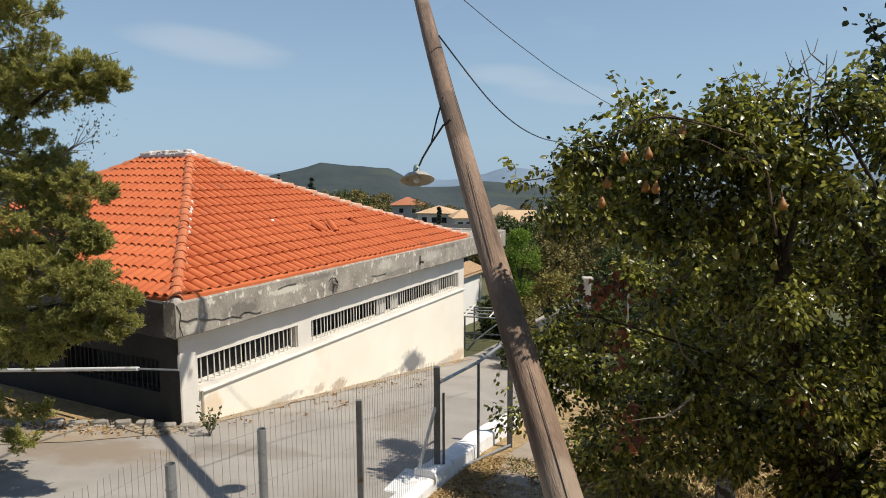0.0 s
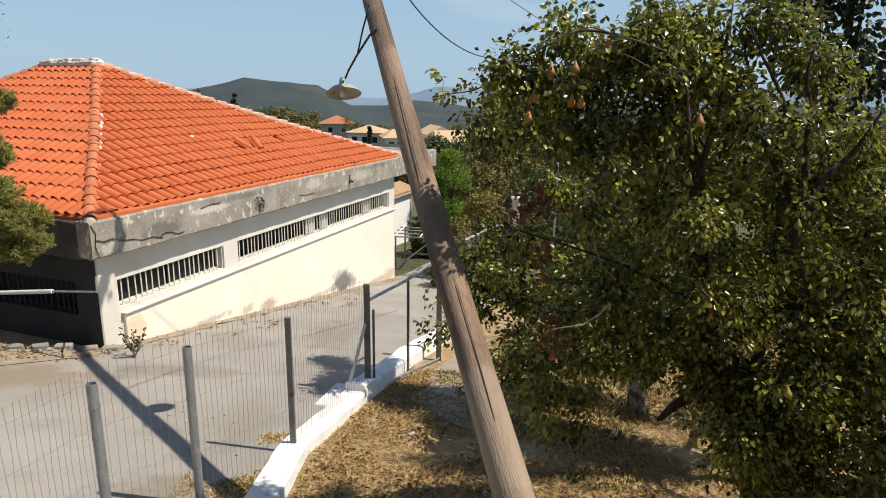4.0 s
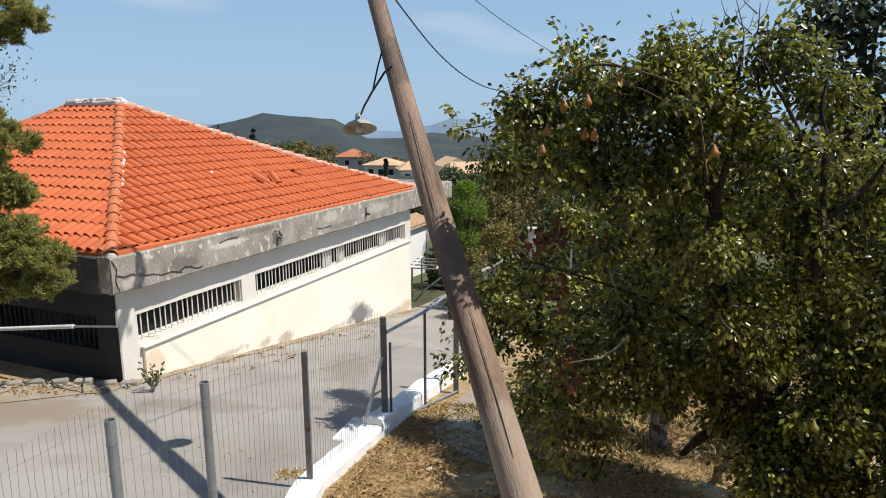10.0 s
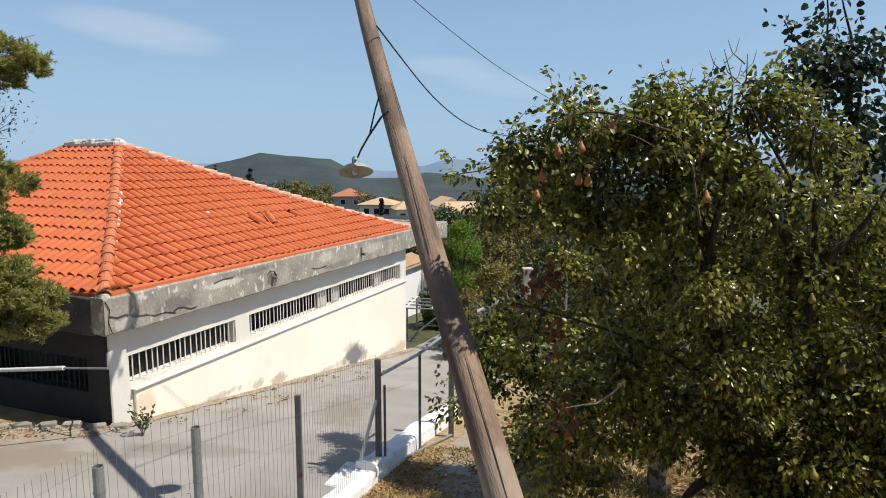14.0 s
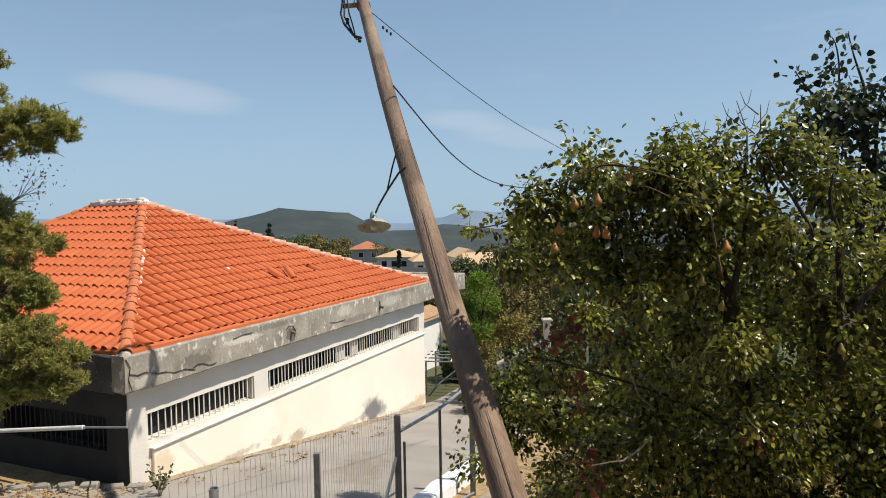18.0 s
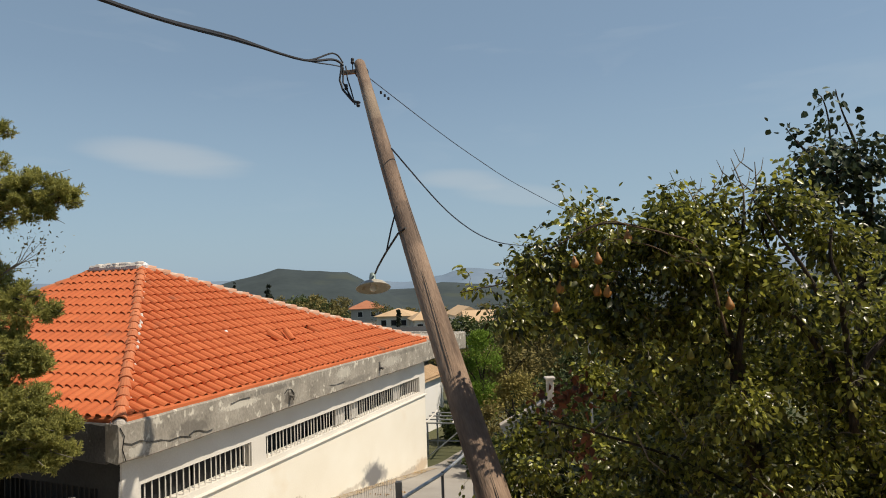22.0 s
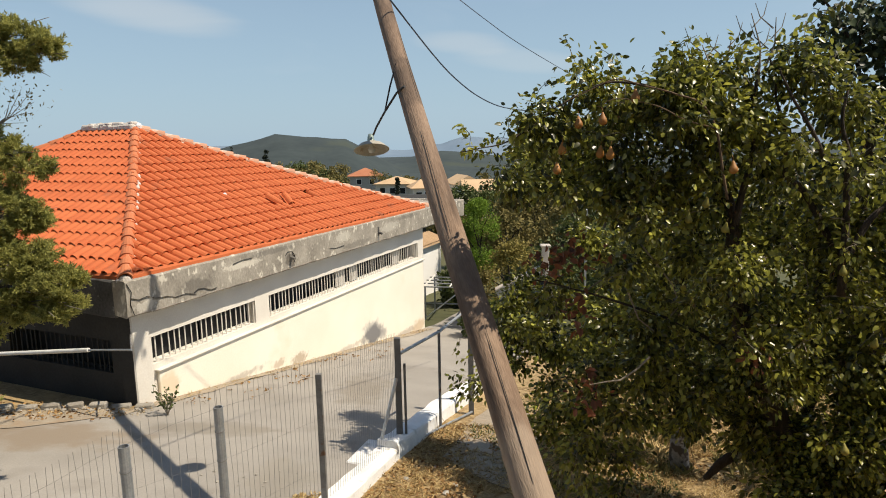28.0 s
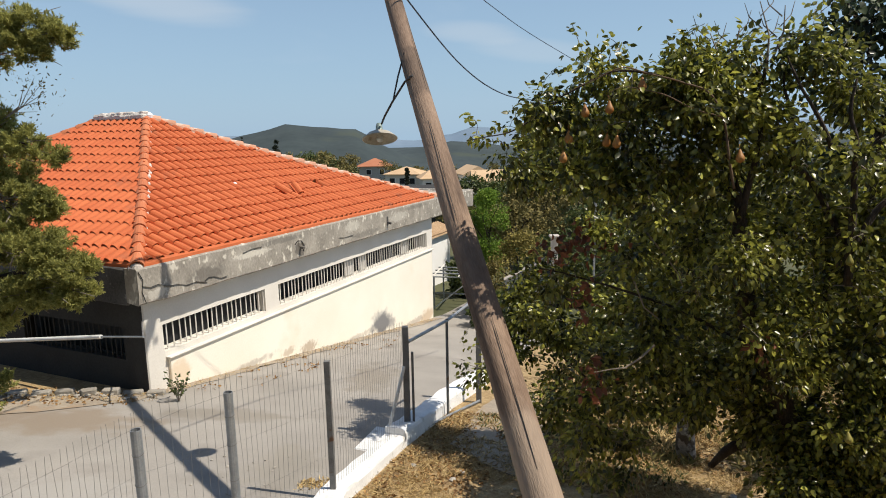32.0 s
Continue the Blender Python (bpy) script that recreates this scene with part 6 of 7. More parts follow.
def house(name, label, x, y, w, d, h, roof_h, turn, roof_mat, windows=2, gable=False, wall_mat=None, over=0.45, chimney=True, eave=None):
    """A plain tiled house: walls, hip or gable roof with eaves, windows with frames, a door."""
    z = min(land(x + i * w / 2, y + j * d / 2) for i in (-1, 1) for j in (-1, 1)) - 0.3
    h = h if eave is None else eave - z
    hs = thing(name, label, "house", Matrix.Translation((x, y, z)) @ Matrix.Rotation(radians(turn), 4, "Z"))
    part("wall", Shape().box(-w / 2, w / 2, -d / 2, d / 2, 0, h), wall_mat or M_HOUSE, hs)
    e = over
    s = Shape()
    a, b = w / 2 + e, d / 2 + e
    r = 0.0 if gable else min(a, b)
    s.add([(-a, -b, h), (a, -b, h), (a, b, h), (-a, b, h), (-a + r, 0, h + roof_h), (a - r, 0, h + roof_h), (-a, -b, h - 0.12), (a, -b, h - 0.12), (a, b, h - 0.12), (-a, b, h - 0.12)],
          [(0, 1, 5, 4), (2, 3, 4, 5), (1, 2, 5), (3, 0, 4), (6, 7, 1, 0), (7, 8, 2, 1), (8, 9, 3, 2), (9, 6, 0, 3), (9, 8, 7, 6)])
    part("roof", s, roof_mat, hs, repair=True)
    if chimney:
        part("chimney", Shape().box(w * 0.2, w * 0.2 + 0.5, -0.25, 0.25, h + roof_h * 0.3, h + roof_h + 0.5, 0.05), M_HOUSE, hs)
    for k in range(windows):
        wx = -w / 2 + w * (k + 0.7) / (windows + 0.4)
        f = part("window", Shape().box(wx - 0.55, wx + 0.55, -d / 2 - 0.05, -d / 2 + 0.02, h - 1.75, h - 0.6, 0.02), M_WHITEPIPE, hs)
        part("pane", Shape().box(wx - 0.45, wx + 0.45, -d / 2 - 0.065, -d / 2 - 0.04, h - 1.65, h - 0.7), M_WINDOW, f)
    return hs


house("far_house", "far house with a faded red hip roof", -18.4, 131, 6.3, 6, 5.2, 1.5, 8, M_REDROOF, 2, wall_mat=M_BOARD, eave=-1.65, chimney=False)
house("far_house", "cream house with a tan tiled roof", -10.2, 112, 6.0, 6, 4.8, 1.2, -10, M_TANROOF, 3, eave=-2.2, chimney=False)
house("far_house", "small cream house with a tan roof", -5.7, 106, 3.4, 5, 4.9, 1.3, 12, M_TANROOF, 2, eave=-2.6, chimney=False)
house("far_house", "white gabled house with a tan tiled roof", 1.35, 111, 7, 4.4, 6.0, 1.4, -76, M_TANROOF, 2, True, eave=-2.3, chimney=False)
house("far_house", "long house with a wide tan tiled roof", 5.7, 100, 8.0, 6, 4.6, 1.5, 3, M_TANROOF, 4, True, over=0.8, eave=-2.62)
house("shed", "low shed with a yellowish tiled roof", 2.7, 84, 2.4, 2.4, 2.5, 0.75, 10, M_TANROOF, 1, chimney=False, eave=-2.85)
house("flat_house", "dark flat-roofed outbuilding behind the tiled roof", -4.0, 62, 6, 5, 2.5, 0.2, 6, M_GREYWALL, 2, wall_mat=M_GREYWALL, chimney=False, eave=-0.62)
house("village_house", "tan house with a tan roof seen between the trees", 17.7, 26, 5.8, 6, 3.4, 1.3, -24, M_TANROOF, 2, wall_mat=M_TANROOF, chimney=False)

# white annexe at the far end of the building
annex = thing("annexe", "white rendered annexe with a tan tiled eave", "house", building.matrix_world.copy())
AE = -2.45
part("wall", Shape().box(17.5, 21.0, 3.17, 8.0, -6.0, AE, 0.02), M_ANNEXE, annex)
s = Shape()
s.add([(17.2, 2.95, AE), (21.2, 2.95, AE), (21.2, 8.2, AE), (17.2, 8.2, AE), (17.2, 5.6, AE + 0.95), (19.0, 5.6, AE + 0.95)] + [(x, y, AE - 0.09) for x, y in ((17.2, 2.95), (21.2, 2.95), (21.2, 8.2), (17.2, 8.2))],
      [(0, 1, 5, 4), (1, 2, 5), (2, 3, 4, 5), (3, 0, 4), (6, 7, 1, 0), (7, 8, 2, 1), (8, 9, 3, 2), (9, 6, 0, 3), (9, 8, 7, 6)])
a_roof = part("roof", s, M_TANROOF, annex, repair=True)
roll = Shape().tube([(0, 0, 0), (0, 0.9, 0.32)], 0.06, 6, False).mesh("tile_roll", M_TANROOF)
for k in range(18):
    part("tile_roll", roll, None, a_roof, m=Matrix.Translation((17.3 + k * 0.22, 2.93, AE + 0.02)))
part("downpipe", Shape().tube([(20.85, 3.1, AE - 0.1), (20.85, 3.1, -5.2)], 0.04, 8), M_WHITEPIPE, annex)

# pergola of pipes below the annexe
pz = land(-0.4, 24.2)
pergola = thing("pergola", "low pergola of grey pipes and slats", "pergola", Matrix.Translation((-0.35, 24.0, pz)) @ Matrix.Rotation(radians(-10), 4, "Z"))
for x in (-0.9, 1.1):
    for y in (0, 1.8):
        part("post", Shape().tube([(x, y, -0.2), (x, y, 1.35)], 0.035, 8), M_GALV, pergola)
for y in (0, 0.6, 1.2, 1.8):
    part("rail", Shape().tube([(-1.1, y, 1.35), (1.3, y, 1.35)], 0.03, 6), M_GALV, pergola)
for x in (-0.9, 0.1, 1.1):
    part("rail", Shape().tube([(x, -0.2, 1.41), (x, 2.0, 1.41)], 0.03, 6), M_BAR, pergola)
part("rail", Shape().tube([(-1.1, 0, 0.7), (1.3, 0, 0.7)], 0.03, 6), M_GALV, pergola)
part("brace", Shape().tube([(-0.9, 0, 0.1), (0.6, 0, 1.3)], 0.03, 6), M_WHITEPIPE, pergola)

# ruined garden wall with a white pillar
gz0 = land(3.0, 21)
gw = thing("garden_wall", "white garden wall with a square pillar among shrubs", "wall", Matrix.Translation((2.97, 21.0, gz0)))
part("pillar", Shape().box(-0.11, 0.11, -0.11, 0.11, -0.2, 0.95 - gz0, 0.015), M_PALESTONE, gw)
part("pillar_cap", Shape().box(-0.17, 0.17, -0.17, 0.17, 0.95 - gz0, 1.03 - gz0, 0.02), M_PALESTONE, gw)
slope = Matrix.Translation((-0.16, 0, 0.24 - gz0)) @ Matrix.Rotation(radians(-27), 4, "Y")
part("wall", Shape().box(-1.7, 0.0, -0.1, 0.1, -0.9, -0.004), M_BOARD, gw, m=slope)
for k in range(4):
    part("coping", Shape().box(-0.42 * (k + 1), -0.42 * k - 0.006, -0.15, 0.15, 0.0, 0.075, 0.015), M_PALESTONE, gw, m=slope)
lp = land(4.1, 20)
solo("steel_post", Shape().tube([(0, 0, -0.2), (0, 0, 2.25 - lp)], 0.035, 10).lathe([(0.036, 2.25 - lp), (0.045, 2.27 - lp), (0.001, 2.30 - lp)], 10), M_GALV, "slender grey steel post among shrubs", "post", m=Matrix.Translation((4.1, 20, lp)))


def bush(name, label, x, y, top, rx, ry, n, size, material, seed, shape_kind="round", wide=0.6, group=""):
    """A shrub or tree: stems and a crown of many clumps, uneven in outline."""
    rng = np.random.default_rng(seed)
    z0 = land(x, y)
    h = max(0.5, top - z0)
    b = thing(name, label, "tree" if h > 2.6 else "shrub", Matrix.Translation((x, y, z0)), group)
    st = Shape().tube([(0, 0, -0.15), (0.03 * h, 0, h * 0.35), (-0.02 * h, 0.03 * h, h * 0.75)], [0.035 * h ** 0.7, 0.028 * h ** 0.7, 0.01 * h ** 0.7], 7)
    for k in range(5):
        a = k * 1.26 + rng.random()
        st.tube([(0.02 * h, 0, h * (0.18 + 0.08 * k)), (rx * 0.3 * math.cos(a), ry * 0.3 * math.sin(a), h * (0.35 + 0.09 * k)), (rx * 0.65 * math.cos(a), ry * 0.65 * math.sin(a), h * (0.48 + 0.09 * k))], [0.018 * h ** 0.7, 0.012 * h ** 0.7, 0.005], 5, False)
    part("stem", st, M_BARK, b, smooth=True)
    nc = 70 if material is M_LIME else 34
    cl = []
    for _ in range(nc):
        t = rng.random()
        a = rng.random() * 2 * math.pi
        if shape_kind == "cone":
            w = (1 - t) ** 0.75 * 0.82 + 0.05
        elif shape_kind == "column":
            w = math.sin(math.pi * min(1, 0.12 + 0.88 * t)) ** 0.6 * 0.8
        else:
            w = math.sqrt(max(0.04, 1 - (2 * t - 0.95) ** 2)) * 0.8
        rad = w * rng.random() ** 0.45
        cl.append((rad * rx * math.cos(a), rad * ry * math.sin(a), h * (0.10 + 0.86 * t)))
    cl = np.array(cl)
    k = rng.integers(0, nc, n)
    d = rng.normal(size=(n, 3))
    d /= np.linalg.norm(d, axis=1, keepdims=True)
    cr = min(rx, ry) * rng.uniform(0.22, 0.42, nc)
    at = cl[k] + d * (cr[k] * rng.random(n) ** 0.4)[:, None] * np.array([1, 1, 0.8])
    at = at[at[:, 2] > 0.03]
    way = (at - cl[k][:len(at)]) * 0.5 / max(rx, 0.1) + rng.normal(size=at.shape) * 0.7 + np.array([0, 0, 0.25])
    tagged(part("crown", leaf_mesh("crown", at, way, size, rng, material, 0.3, wide), None, b), kind="stuff")
    return b


bush("pine_tree", "young bright green pine below the building", 1.1, 31, 1.72, 1.35, 1.4, 15000, 0.12, M_LIME, 101, "round", 0.35)
bush("shrub", "olive-brown shrub on the slope", 2.0, 23.5, 0.62, 1.6, 1.4, 7000, 0.10, M_YELLOWLEAF, 102)
bush("shrub", "olive-brown shrub on the slope", 0.95, 22.4, -0.25, 1.0, 0.9, 3000, 0.10, M_OLIVE, 103)
bush("shrub", "leafy green shrub beside the garden wall", 5.2, 27, 1.15, 2.0, 1.8, 5000, 0.15, M_SHRUB, 104)
bush("tree", "brown-green tree in the dip", 4.4, 44, 1.45, 2.6, 2.4, 5000, 0.22, M_OLIVE, 105)
bush("tree", "dark green tree in the dip", 8.2, 40, 2.9, 2.6, 2.4, 5000, 0.22, M_SHRUB, 106)
bush("shrub", "green shrub behind the garden wall", 3.9, 25, 0.35, 1.2, 1.2, 3000, 0.13, M_SHRUB, 107)
bush("cypress", "dark slender cypress on the hillside", -48.9, 140, 4.8, 0.6, 0.6, 2600, 0.24, M_CYPRESS, 108, "column", group="cypresses")
bush("cypress", "dark slender cypress on the hillside", -35.5, 120, 4.1, 1.15, 1.15, 5000, 0.26, M_CYPRESS, 109, "column", group="cypresses")
bush("cypress", "dark slender cypress on the hillside", -9.4, 104, -0.7, 0.6, 0.7, 2400, 0.24, M_CYPRESS, 110, "column", group="cypresses")
bush("tree", "bare brown tree beside the red-roofed house", -14.3, 121, 0.9, 2.6, 2.2, 1500, 0.25, M_OLIVE, 111)
for k, (x, y, top, r, mt) in enumerate(((2.9, 36, 0.4, 1.8, M_OLIVE), (5.6, 34, 1.0, 2.0, M_OLIVE), (6.9, 31, 0.9, 1.9, M_SHRUB), (3.4, 29, -0.4, 1.5, M_SHRUB), (1.2, 38, 0.2, 1.8, M_OLIVE), (2.4, 50, 0.6, 2.4, M_SHRUB), (6.4, 52, 1.1, 2.8, M_OLIVE), (9.8, 50, 1.5, 3.0, M_OLIVE), (-0.6, 52, -0.3, 2.2, M_OLIVE), (0.6, 64, 0.2, 2.6, M_SHRUB), (4.6, 66, 0.5, 3.0, M_SHRUB), (9.0, 68, 0.7, 3.2, M_OLIVE), (0.1, 27, -0.9, 1.2, M_SHRUB), (1.0, 20.5, -0.9, 0.9, M_SHRUB), (5.6, 22, 0.7, 1.5, M_SHRUB), (7.4, 25, 1.2, 1.8, M_OLIVE), (6.6, 19, 0.6, 1.3, M_SHRUB), (9.6, 22, 1.0, 1.8, M_SHRUB))):
    bush("shrub", "dense dusty shrub on the slope below", x, y, top, r, r * 0.9, 2600, 0.10 + y * 0.0028, mt, 300 + k, group="slope shrubs")
srng = random.Random(77)
for k in range(44):
    dist = srng.uniform(95, 175)
    az = radians(-17 + 12 * (k + srng.random()) / 44)
    x, y = dist * math.sin(az), dist * math.cos(az)
    if any(abs(x - hx) < 6 and -14 < y - hy < 6 for hx, hy in ((-18, 131), (-9.6, 112), (-3.6, 106))):
        continue
    top = 4.4 - dist * (srng.uniform(0.024, 0.036) if az < radians(-9.8) else srng.uniform(0.050, 0.060))
    bush("tree", srng.choice(("brown-green tree on the far slope", "dark green tree on the far slope")), x, y, top, srng.uniform(2.2, 3.6), srng.uniform(2.0, 3.0), 1000, 0.42, srng.choice((M_OLIVE, M_SHRUB)), 500 + k, group="far slope trees")
for k in range(64):
    dist = srng.choice((28, 36, 48, 60, 74, 90, 118, 135, 155, 180)) * srng.uniform(0.92, 1.08)
    az = radians(srng.uniform(-24, 48))
    x, y = dist * math.sin(az), dist * math.cos(az)
    if -14 < x < 0.6 and y < 45:
        continue
    if 0 < x < 7 and y < 50:
        continue
    if any(abs(x - hx) < 8 and abs(y - hy) < 9 for hx, hy in ((-18, 131), (-9.6, 112), (-3.6, 106), (1.3, 111), (6.4, 100), (2.7, 84), (17.7, 26))):
        continue
    # crowns end below the line of sight to the houses and the hills
    low = 4.4 - dist * (0.046 if dist > 100 else 0.075) if az < radians(11) else land(x, y) + srng.uniform(2.5, 4.5)
    top = max(land(x, y) + srng.uniform(1.5, 2.4), min(low + srng.uniform(-0.6, 0.4), land(x, y) + 7))
    r = srng.uniform(1.1, 1.8) * (1 + dist / 90)
    bush("tree" if top - land(x, y) > 2.6 else "shrub", srng.choice(("scrubby olive-brown growth on the hillside", "dusty dark green growth on the hillside")), x, y, top, r, r * 0.9, 1100, 0.18 + dist * 0.0023, srng.choice((M_SHRUB, M_OLIVE, M_OLIVE, M_SHRUB)), 200 + k, group="hillside scrub")

# ---- ground cover and small things ----
grng = np.random.default_rng(9)


def blades(name, label, places, height, material, wide=0.10, lean=0.9, per=5):
    """Tufts of dry grass or straw."""
    at = np.repeat(np.array(places), per, 0) + grng.normal(size=(len(places) * per, 3)) * (0.025, 0.025, 0)
    way = grng.normal(size=at.shape) * (lean, lean, 0.15) + (0, 0, 0.55)
    me = leaf_mesh(name, at, way, height, grng, material, 0.15, wide)
    ob = new(name, me)
    return tagged(ob, label, "grass", "", "stuff")


def scatter(n, x0, x1, y0, y1, keep, lift=0.0):
    out = []
    while len(out) < n:
        x, y = grng.uniform(x0, x1), grng.uniform(y0, y1)
        if keep(x, y):
            out.append((x, y, land(x, y) + lift))
    return out


def kerb_x(y):
    for (xa, ya), (xb, yb) in zip(KERB, KERB[1:]):
        if ya <= y <= yb:
            return xa + (xb - xa) * (y - ya) / (yb - ya)
    return KERB[0][0] if y < KERB[0][1] else KERB[-1][0]


yard = lambda x, y: x > kerb_x(y) + 0.24
blades("dry_grass", "flattened dry straw and grass over the yard", scatter(9000, -1.6, 5.0, 4.4, 10.5, lambda x, y: yard(x, y) and noise.noise((x * 0.9, y * 0.9, 0)) > -0.3, 0.012), 0.10, M_STRAW, 0.075, 1.6)
spots = np.array(scatter(5200, -1.5, 4.8, 4.4, 10.5, lambda x, y: yard(x, y) and noise.noise((x * 1.1, y * 1.1, 21)) > 0.02 - 0.15 * (x < 1.0), 0.022))
litter = new("leaf_litter", leaf_mesh("leaf_litter", spots, grng.normal(size=spots.shape) * (1, 1, 0.22), 0.055, grng, M_LITTER, 0.5, 0.6))
tagged(litter, "brown fallen leaves strewn over dry straw", "litter", "", "stuff")
blades("dry_grass", "dry grass and stubble on the slope below the trees", scatter(3200, 1.5, 9.0, 9.0, 15.0, lambda x, y: x > kerb_x(y) + 1.2 and noise.noise((x * 0.7, y * 0.7, 5)) > -0.35, 0.015), 0.16, M_STRAW, 0.09, 0.9)
blades("weeds", "olive weeds on the slope below the trees", scatter(700, 1.5, 9.0, 8.5, 15.0, lambda x, y: x > kerb_x(y) + 1.4 and noise.noise((x * 0.6, y * 0.6, 8)) > 0.0, 0.0), 0.2, M_OLIVE, 0.2, 0.7)
blades("dry_grass", "dry grass tufts along the kerb", scatter(420, -2.8, 0.4, 4.4, 6.1, lambda x, y: kerb_x(y) - 0.95 < x < kerb_x(y) - 0.16 and noise.noise((x * 1.7, y * 1.7, 3)) > 0.0, 0.03), 0.05, M_STRAW, 0.09, 1.3)
blades("dry_grass", "straw-coloured tufts along the lane side of the kerb", scatter(520, -2.9, 0.2, 4.4, 7.6, lambda x, y: kerb_x(y) - 0.55 < x < kerb_x(y) - 0.15 and noise.noise((x * 1.3, y * 1.3, 9)) > -0.05, 0.02), 0.07, M_STRAW, 0.3, 1.1)
blades("weeds", "low green-brown weeds along the kerb", scatter(240, -2.8, 0.4, 4.4, 6.1, lambda x, y: kerb_x(y) - 0.8 < x < kerb_x(y) - 0.16 and noise.noise((x * 1.7, y * 1.7, 3)) > 0.02, 0.03), 0.05, M_OLIVE, 0.25, 1.2)
def by_wall(x, y):
    q = Vector((x, y, 0)) - Vector((CORNER.x, CORNER.y, 0))
    a, b = q.dot(ALONG), q.dot(ACROSS)
    return (0.4 < a < 12 and -0.1 < b < 0.22) or (-2.6 < a < 0.3 and -0.2 < b + 0 < 4 and abs(a + 0.55 * b) < 0.35)
blades("dry_grass", "dead grass and litter at the wall's foot", scatter(380, -9, 0, 7, 23, by_wall, 0.05), 0.06, M_STRAW, 0.1, 1.2)
blades("weeds", "green weeds under the pear tree", scatter(900, 0.2, 6.0, 5.0, 10.5, lambda x, y: yard(x, y) and noise.noise((x * 0.8, y * 0.8, 11)) > 0.18), 0.09, M_SHRUB, 0.22, 0.8)


def pebble(seed, r):
    rr = random.Random(seed)
    bm = bmesh.new()
    bmesh.ops.create_icosphere(bm, subdivisions=1, radius=r)
    for v in bm.verts:
        v.co = Vector((v.co.x * rr.uniform(0.8, 1.25), v.co.y * rr.uniform(0.7, 1.1), v.co.z * 0.62)) * rr.uniform(0.85, 1.12)
    me = bpy.data.meshes.new("stone")
    bm.to_mesh(me)
    bm.free()
    me.materials.append(M_STONE)
    return me


STONES = [pebble(k, 0.05) for k in range(5)]
def by_left(x, y):
    q = Vector((x, y, 0)) - Vector((CORNER.x, CORNER.y, 0))
    a, b = q.dot(ALONG), q.dot(ACROSS)
    return -2.4 < a < 0.6 and 0 < b < 4.5 and abs(a + 0.62 * b - 0.15) < 0.3
for k, (x, y, z) in enumerate(scatter(90, -8.5, -4.5, 8, 12, by_left, 0.05) + scatter(46, -1.4, 4.6, 4.6, 9, yard) + scatter(50, -6, -0.5, 6.5, 20, lambda x, y: by_wall(x, y) or (x < kerb_x(y) - 0.5 and y < 8 and x > -3.5), 0.05)):
    sc = grng.uniform(0.4, 1.25) if k < 136 else grng.uniform(0.2, 0.55)
    solo("stone", STONES[k % 5], None, "pale rough stone lying on the ground", "stone", "", "loose stones", m=Matrix.Translation((x, y, z + (0.01 if k < 136 else -0.012))) @ Matrix.Rotation(k * 1.7, 4, "Z") @ Matrix.Scale(float(sc), 4))
for k, (x, y, z) in enumerate(scatter(46, 0.2, 4.4, 4.6, 7.8, yard)):
    solo("fallen_pear", green if k % 3 else ripe, None, "fallen pear lying in dry straw", "fruit", "", "fallen pears", m=Matrix.Translation((x, y, z + 0.035)) @ Matrix.Rotation(radians(80), 4, "X") @ Matrix.Rotation(k * 0.9, 4, "Y") @ Matrix.Scale(0.55, 4))

# brown leaves drifted on the lane and along the edging
def drift(x, y):
    q = Vector((x, y, 0)) - Vector((CORNER.x, CORNER.y, 0))
    a, b = q.dot(ALONG), q.dot(ACROSS)
    return (0.8 < a < 9 and -1.1 < b < -0.1 and noise.noise((x * 2.2, y * 2.2, 31)) > 0.22) or (-2.9 < a < 0.5 and 0 < b < 4.6 and -0.75 < a + 0.62 * b - 0.15 < 0.5)
spots = np.array(scatter(520, -9.5, -0.5, 7, 20, drift, 0.06))
litter = new("leaf_litter", leaf_mesh("leaf_litter", spots, grng.normal(size=spots.shape) * (1, 1, 0.2), 0.06, grng, M_LITTER, 0.5, 0.6))
tagged(litter, "brown leaves drifted along the lane and edging", "litter", "", "stuff")

# broken low kerb before the end wall
kb = thing("stone_edging", "broken pale stone edging with dry litter", "edging")
for k in range(13):
    a, b = 0.25 - 0.21 * k, 0.12 + 0.30 * k
    p = site(a, b)
    z = land(p.x, p.y)
    w = grng.uniform(0.11, 0.16)
    part("stone", Shape().box(-w, w, -0.07, 0.07, -0.1, float(grng.uniform(0.07, 0.12)), 0.02), M_STONE, kb, m=Matrix.Translation((p.x, p.y, z + 0.03)) @ Matrix.Rotation(radians(90 - TURN + 125 + grng.uniform(-7, 7)), 4, "Z"))

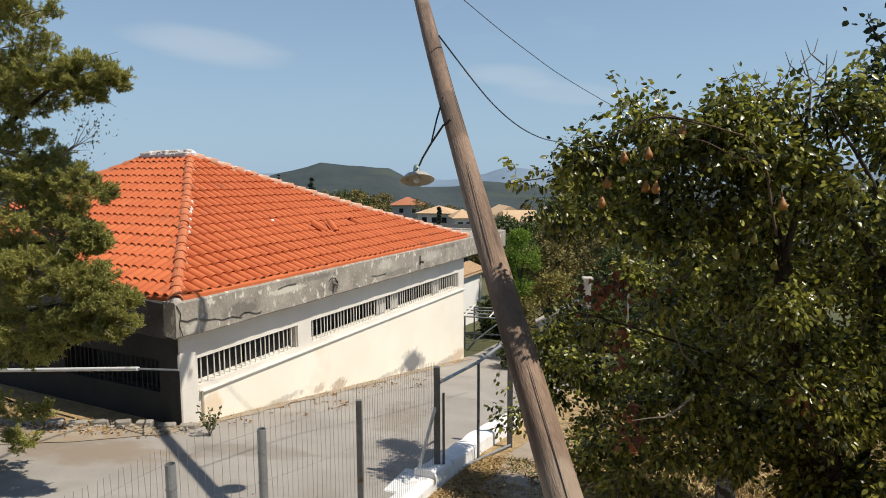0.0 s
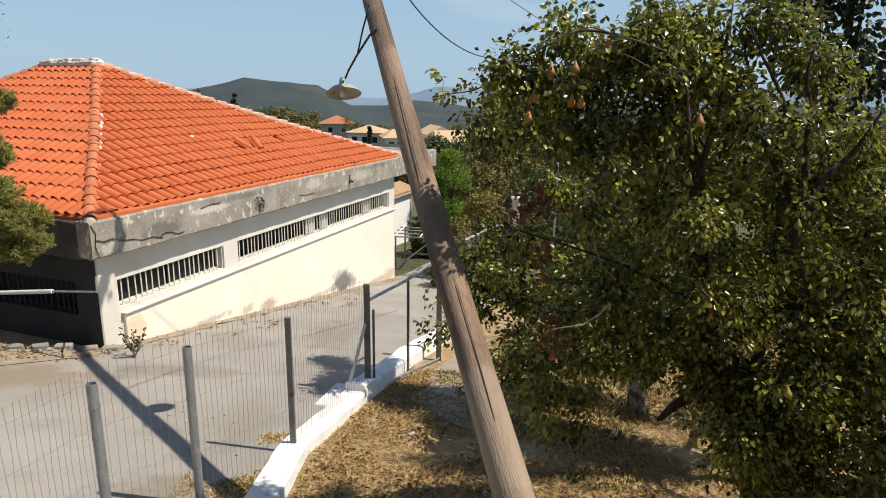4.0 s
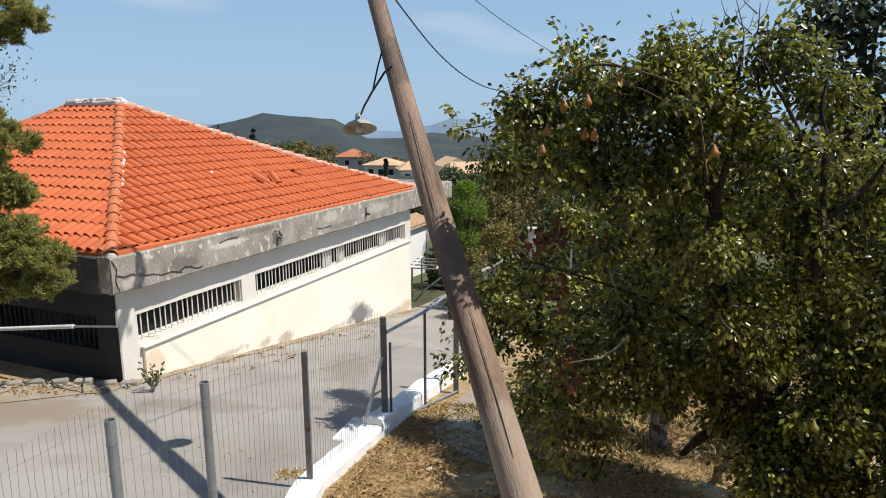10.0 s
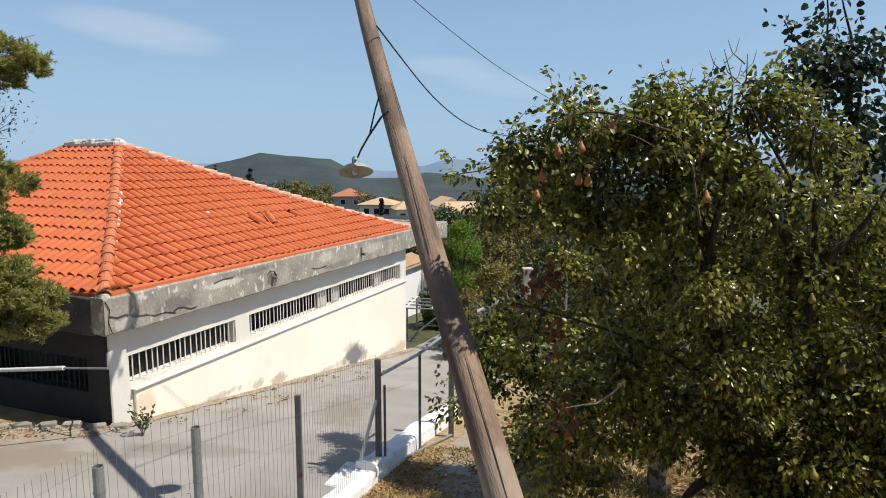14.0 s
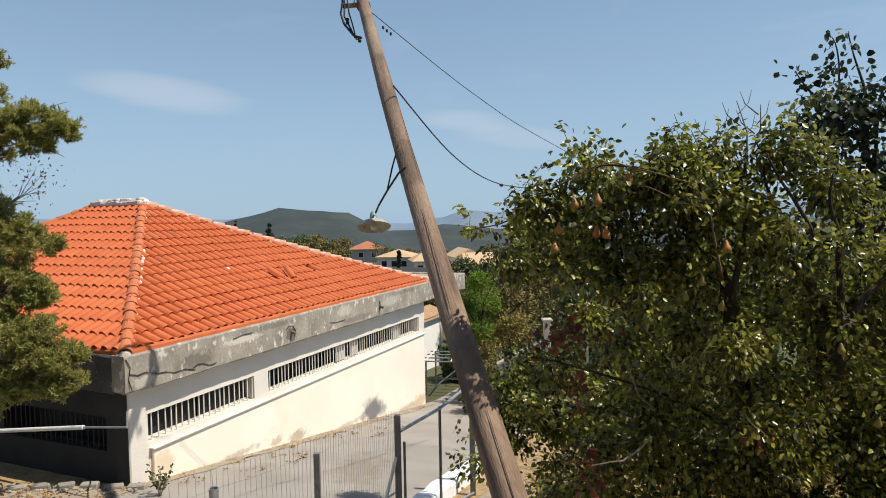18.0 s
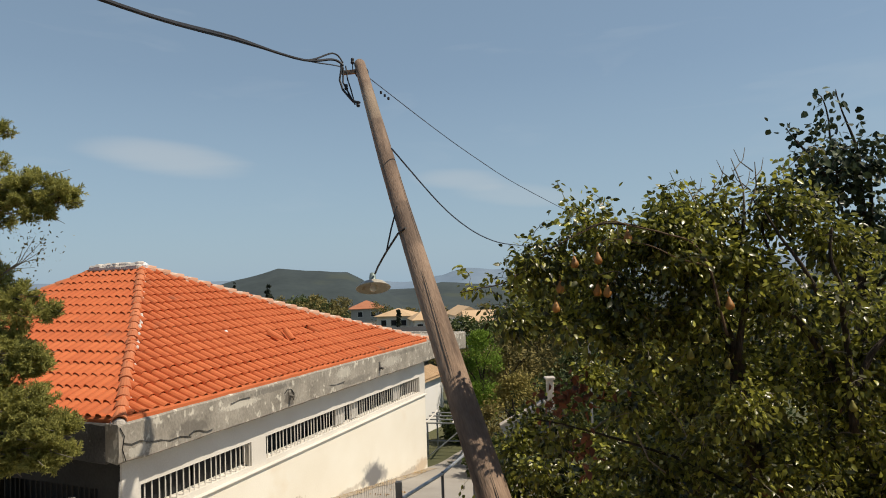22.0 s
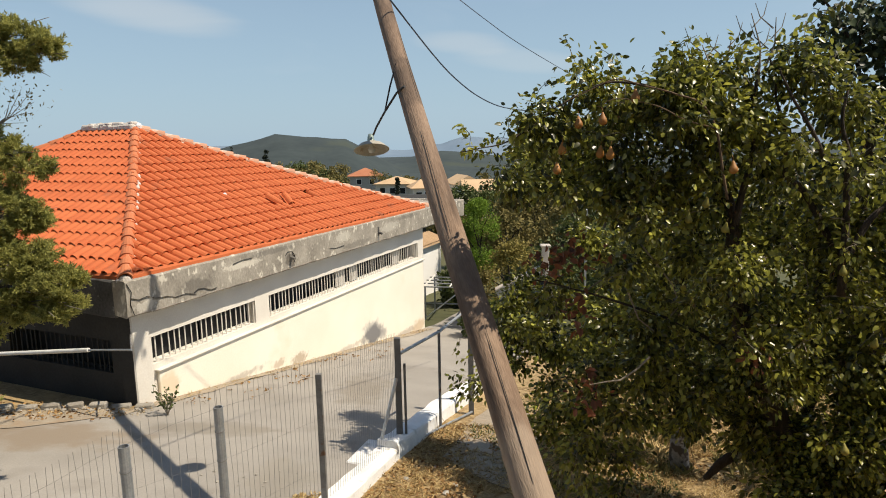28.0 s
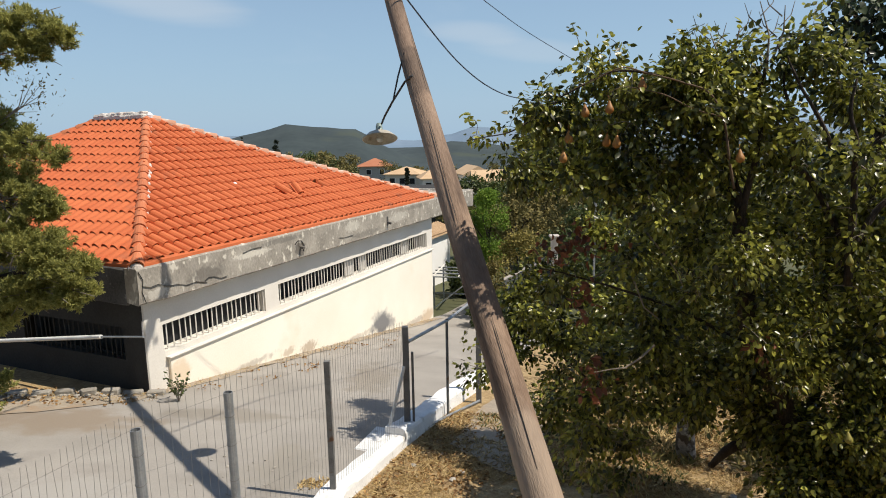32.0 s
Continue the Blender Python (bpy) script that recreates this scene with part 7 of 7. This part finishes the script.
# weed at the wall corner
wx, wy = -4.98, 10.2
weed = thing("weed_bush", "scrawny green weed growing at the wall corner", "shrub", Matrix.Translation((wx, wy, land(wx, wy) + 0.05)))
s = Shape()
w_at, w_way = [], []
for k in range(11):
    a = k * 2.4
    tip = np.array((0.24 * math.cos(a) * (0.4 + 0.06 * k), 0.2 * math.sin(a) * (0.4 + 0.06 * k), 0.20 + 0.032 * k))
    s.tube([(0, 0, -0.05), tuple(tip * 0.5 + (0.02, 0, 0.02)), tuple(tip)], [0.006, 0.005, 0.002], 5, False)
    for j in range(11):
        w_at.append(tip * (0.45 + 0.055 * j) + grng.normal(size=3) * 0.02)
        w_way.append(grng.normal(size=3) + tip * 2)
part("stem", s, M_TWIG, weed)
tagged(part("leaves", leaf_mesh("leaves", np.array(w_at), np.array(w_way), 0.06, grng, M_SHRUB, 0.3, 0.6), None, weed), kind="stuff")
solo("dry_twig", Shape().tube([(-2.75, 6.55, land(-2.75, 6.55) + 0.09), (-2.62, 6.5, land(-2.6, 6.5) + 0.06), (-2.45, 6.35, land(-2.45, 6.35) + 0.05), (-2.25, 6.1, land(-2.25, 6.1) + 0.05)], [0.004, 0.006, 0.007, 0.004], 5), M_TWIG, "dry curved twig lying on the lane", "twig")

# concrete path between kerb and yard
slab = Shape()
PATH_EDGE = ((-0.24, 8.8), (0.24, 10.75), (0.73, 12.1), (1.24, 12.7), (1.37, 10.26), (1.08, 8.28), (0.6, 7.74), (0.19, 8.14))
ring = []
for k, (x0, y0) in enumerate(PATH_EDGE):
    x1, y1 = PATH_EDGE[(k + 1) % len(PATH_EDGE)]
    for j in range(6):
        x, y = x0 + (x1 - x0) * j / 6, y0 + (y1 - y0) * j / 6
        ring.append((x + 0.06 * noise.noise((x * 4, y * 4, 2)), y + 0.06 * noise.noise((x * 4, y * 4, 7))))
for sh_z in (-0.05, 0.022):
    for f in (1.0, 0.66, 0.33):
        for x, y in ring:
            px, py = 0.65 + (x - 0.65) * f, 9.9 + (y - 9.9) * f
            slab.v.append((px, py, land(px, py) + sh_z))
n = len(ring)
for k in range(n):
    j = (k + 1) % n
    slab.f.append((k, j, 3 * n + j, 3 * n + k))
    for lvl in (3, 4):
        slab.f.append((lvl * n + k, lvl * n + j, (lvl + 1) * n + j, (lvl + 1) * n + k))
slab.f.append(tuple(5 * n + k for k in range(n)))
solo("concrete_path", slab, M_VERGE, "rough grey concrete path inside the kerb", "path", "structure", repair=True)

# ---- roof tiles near the camera, one by one ----
for group in PICK:
    for m in group:
        part("tile", TILE, None, roof, m=m)
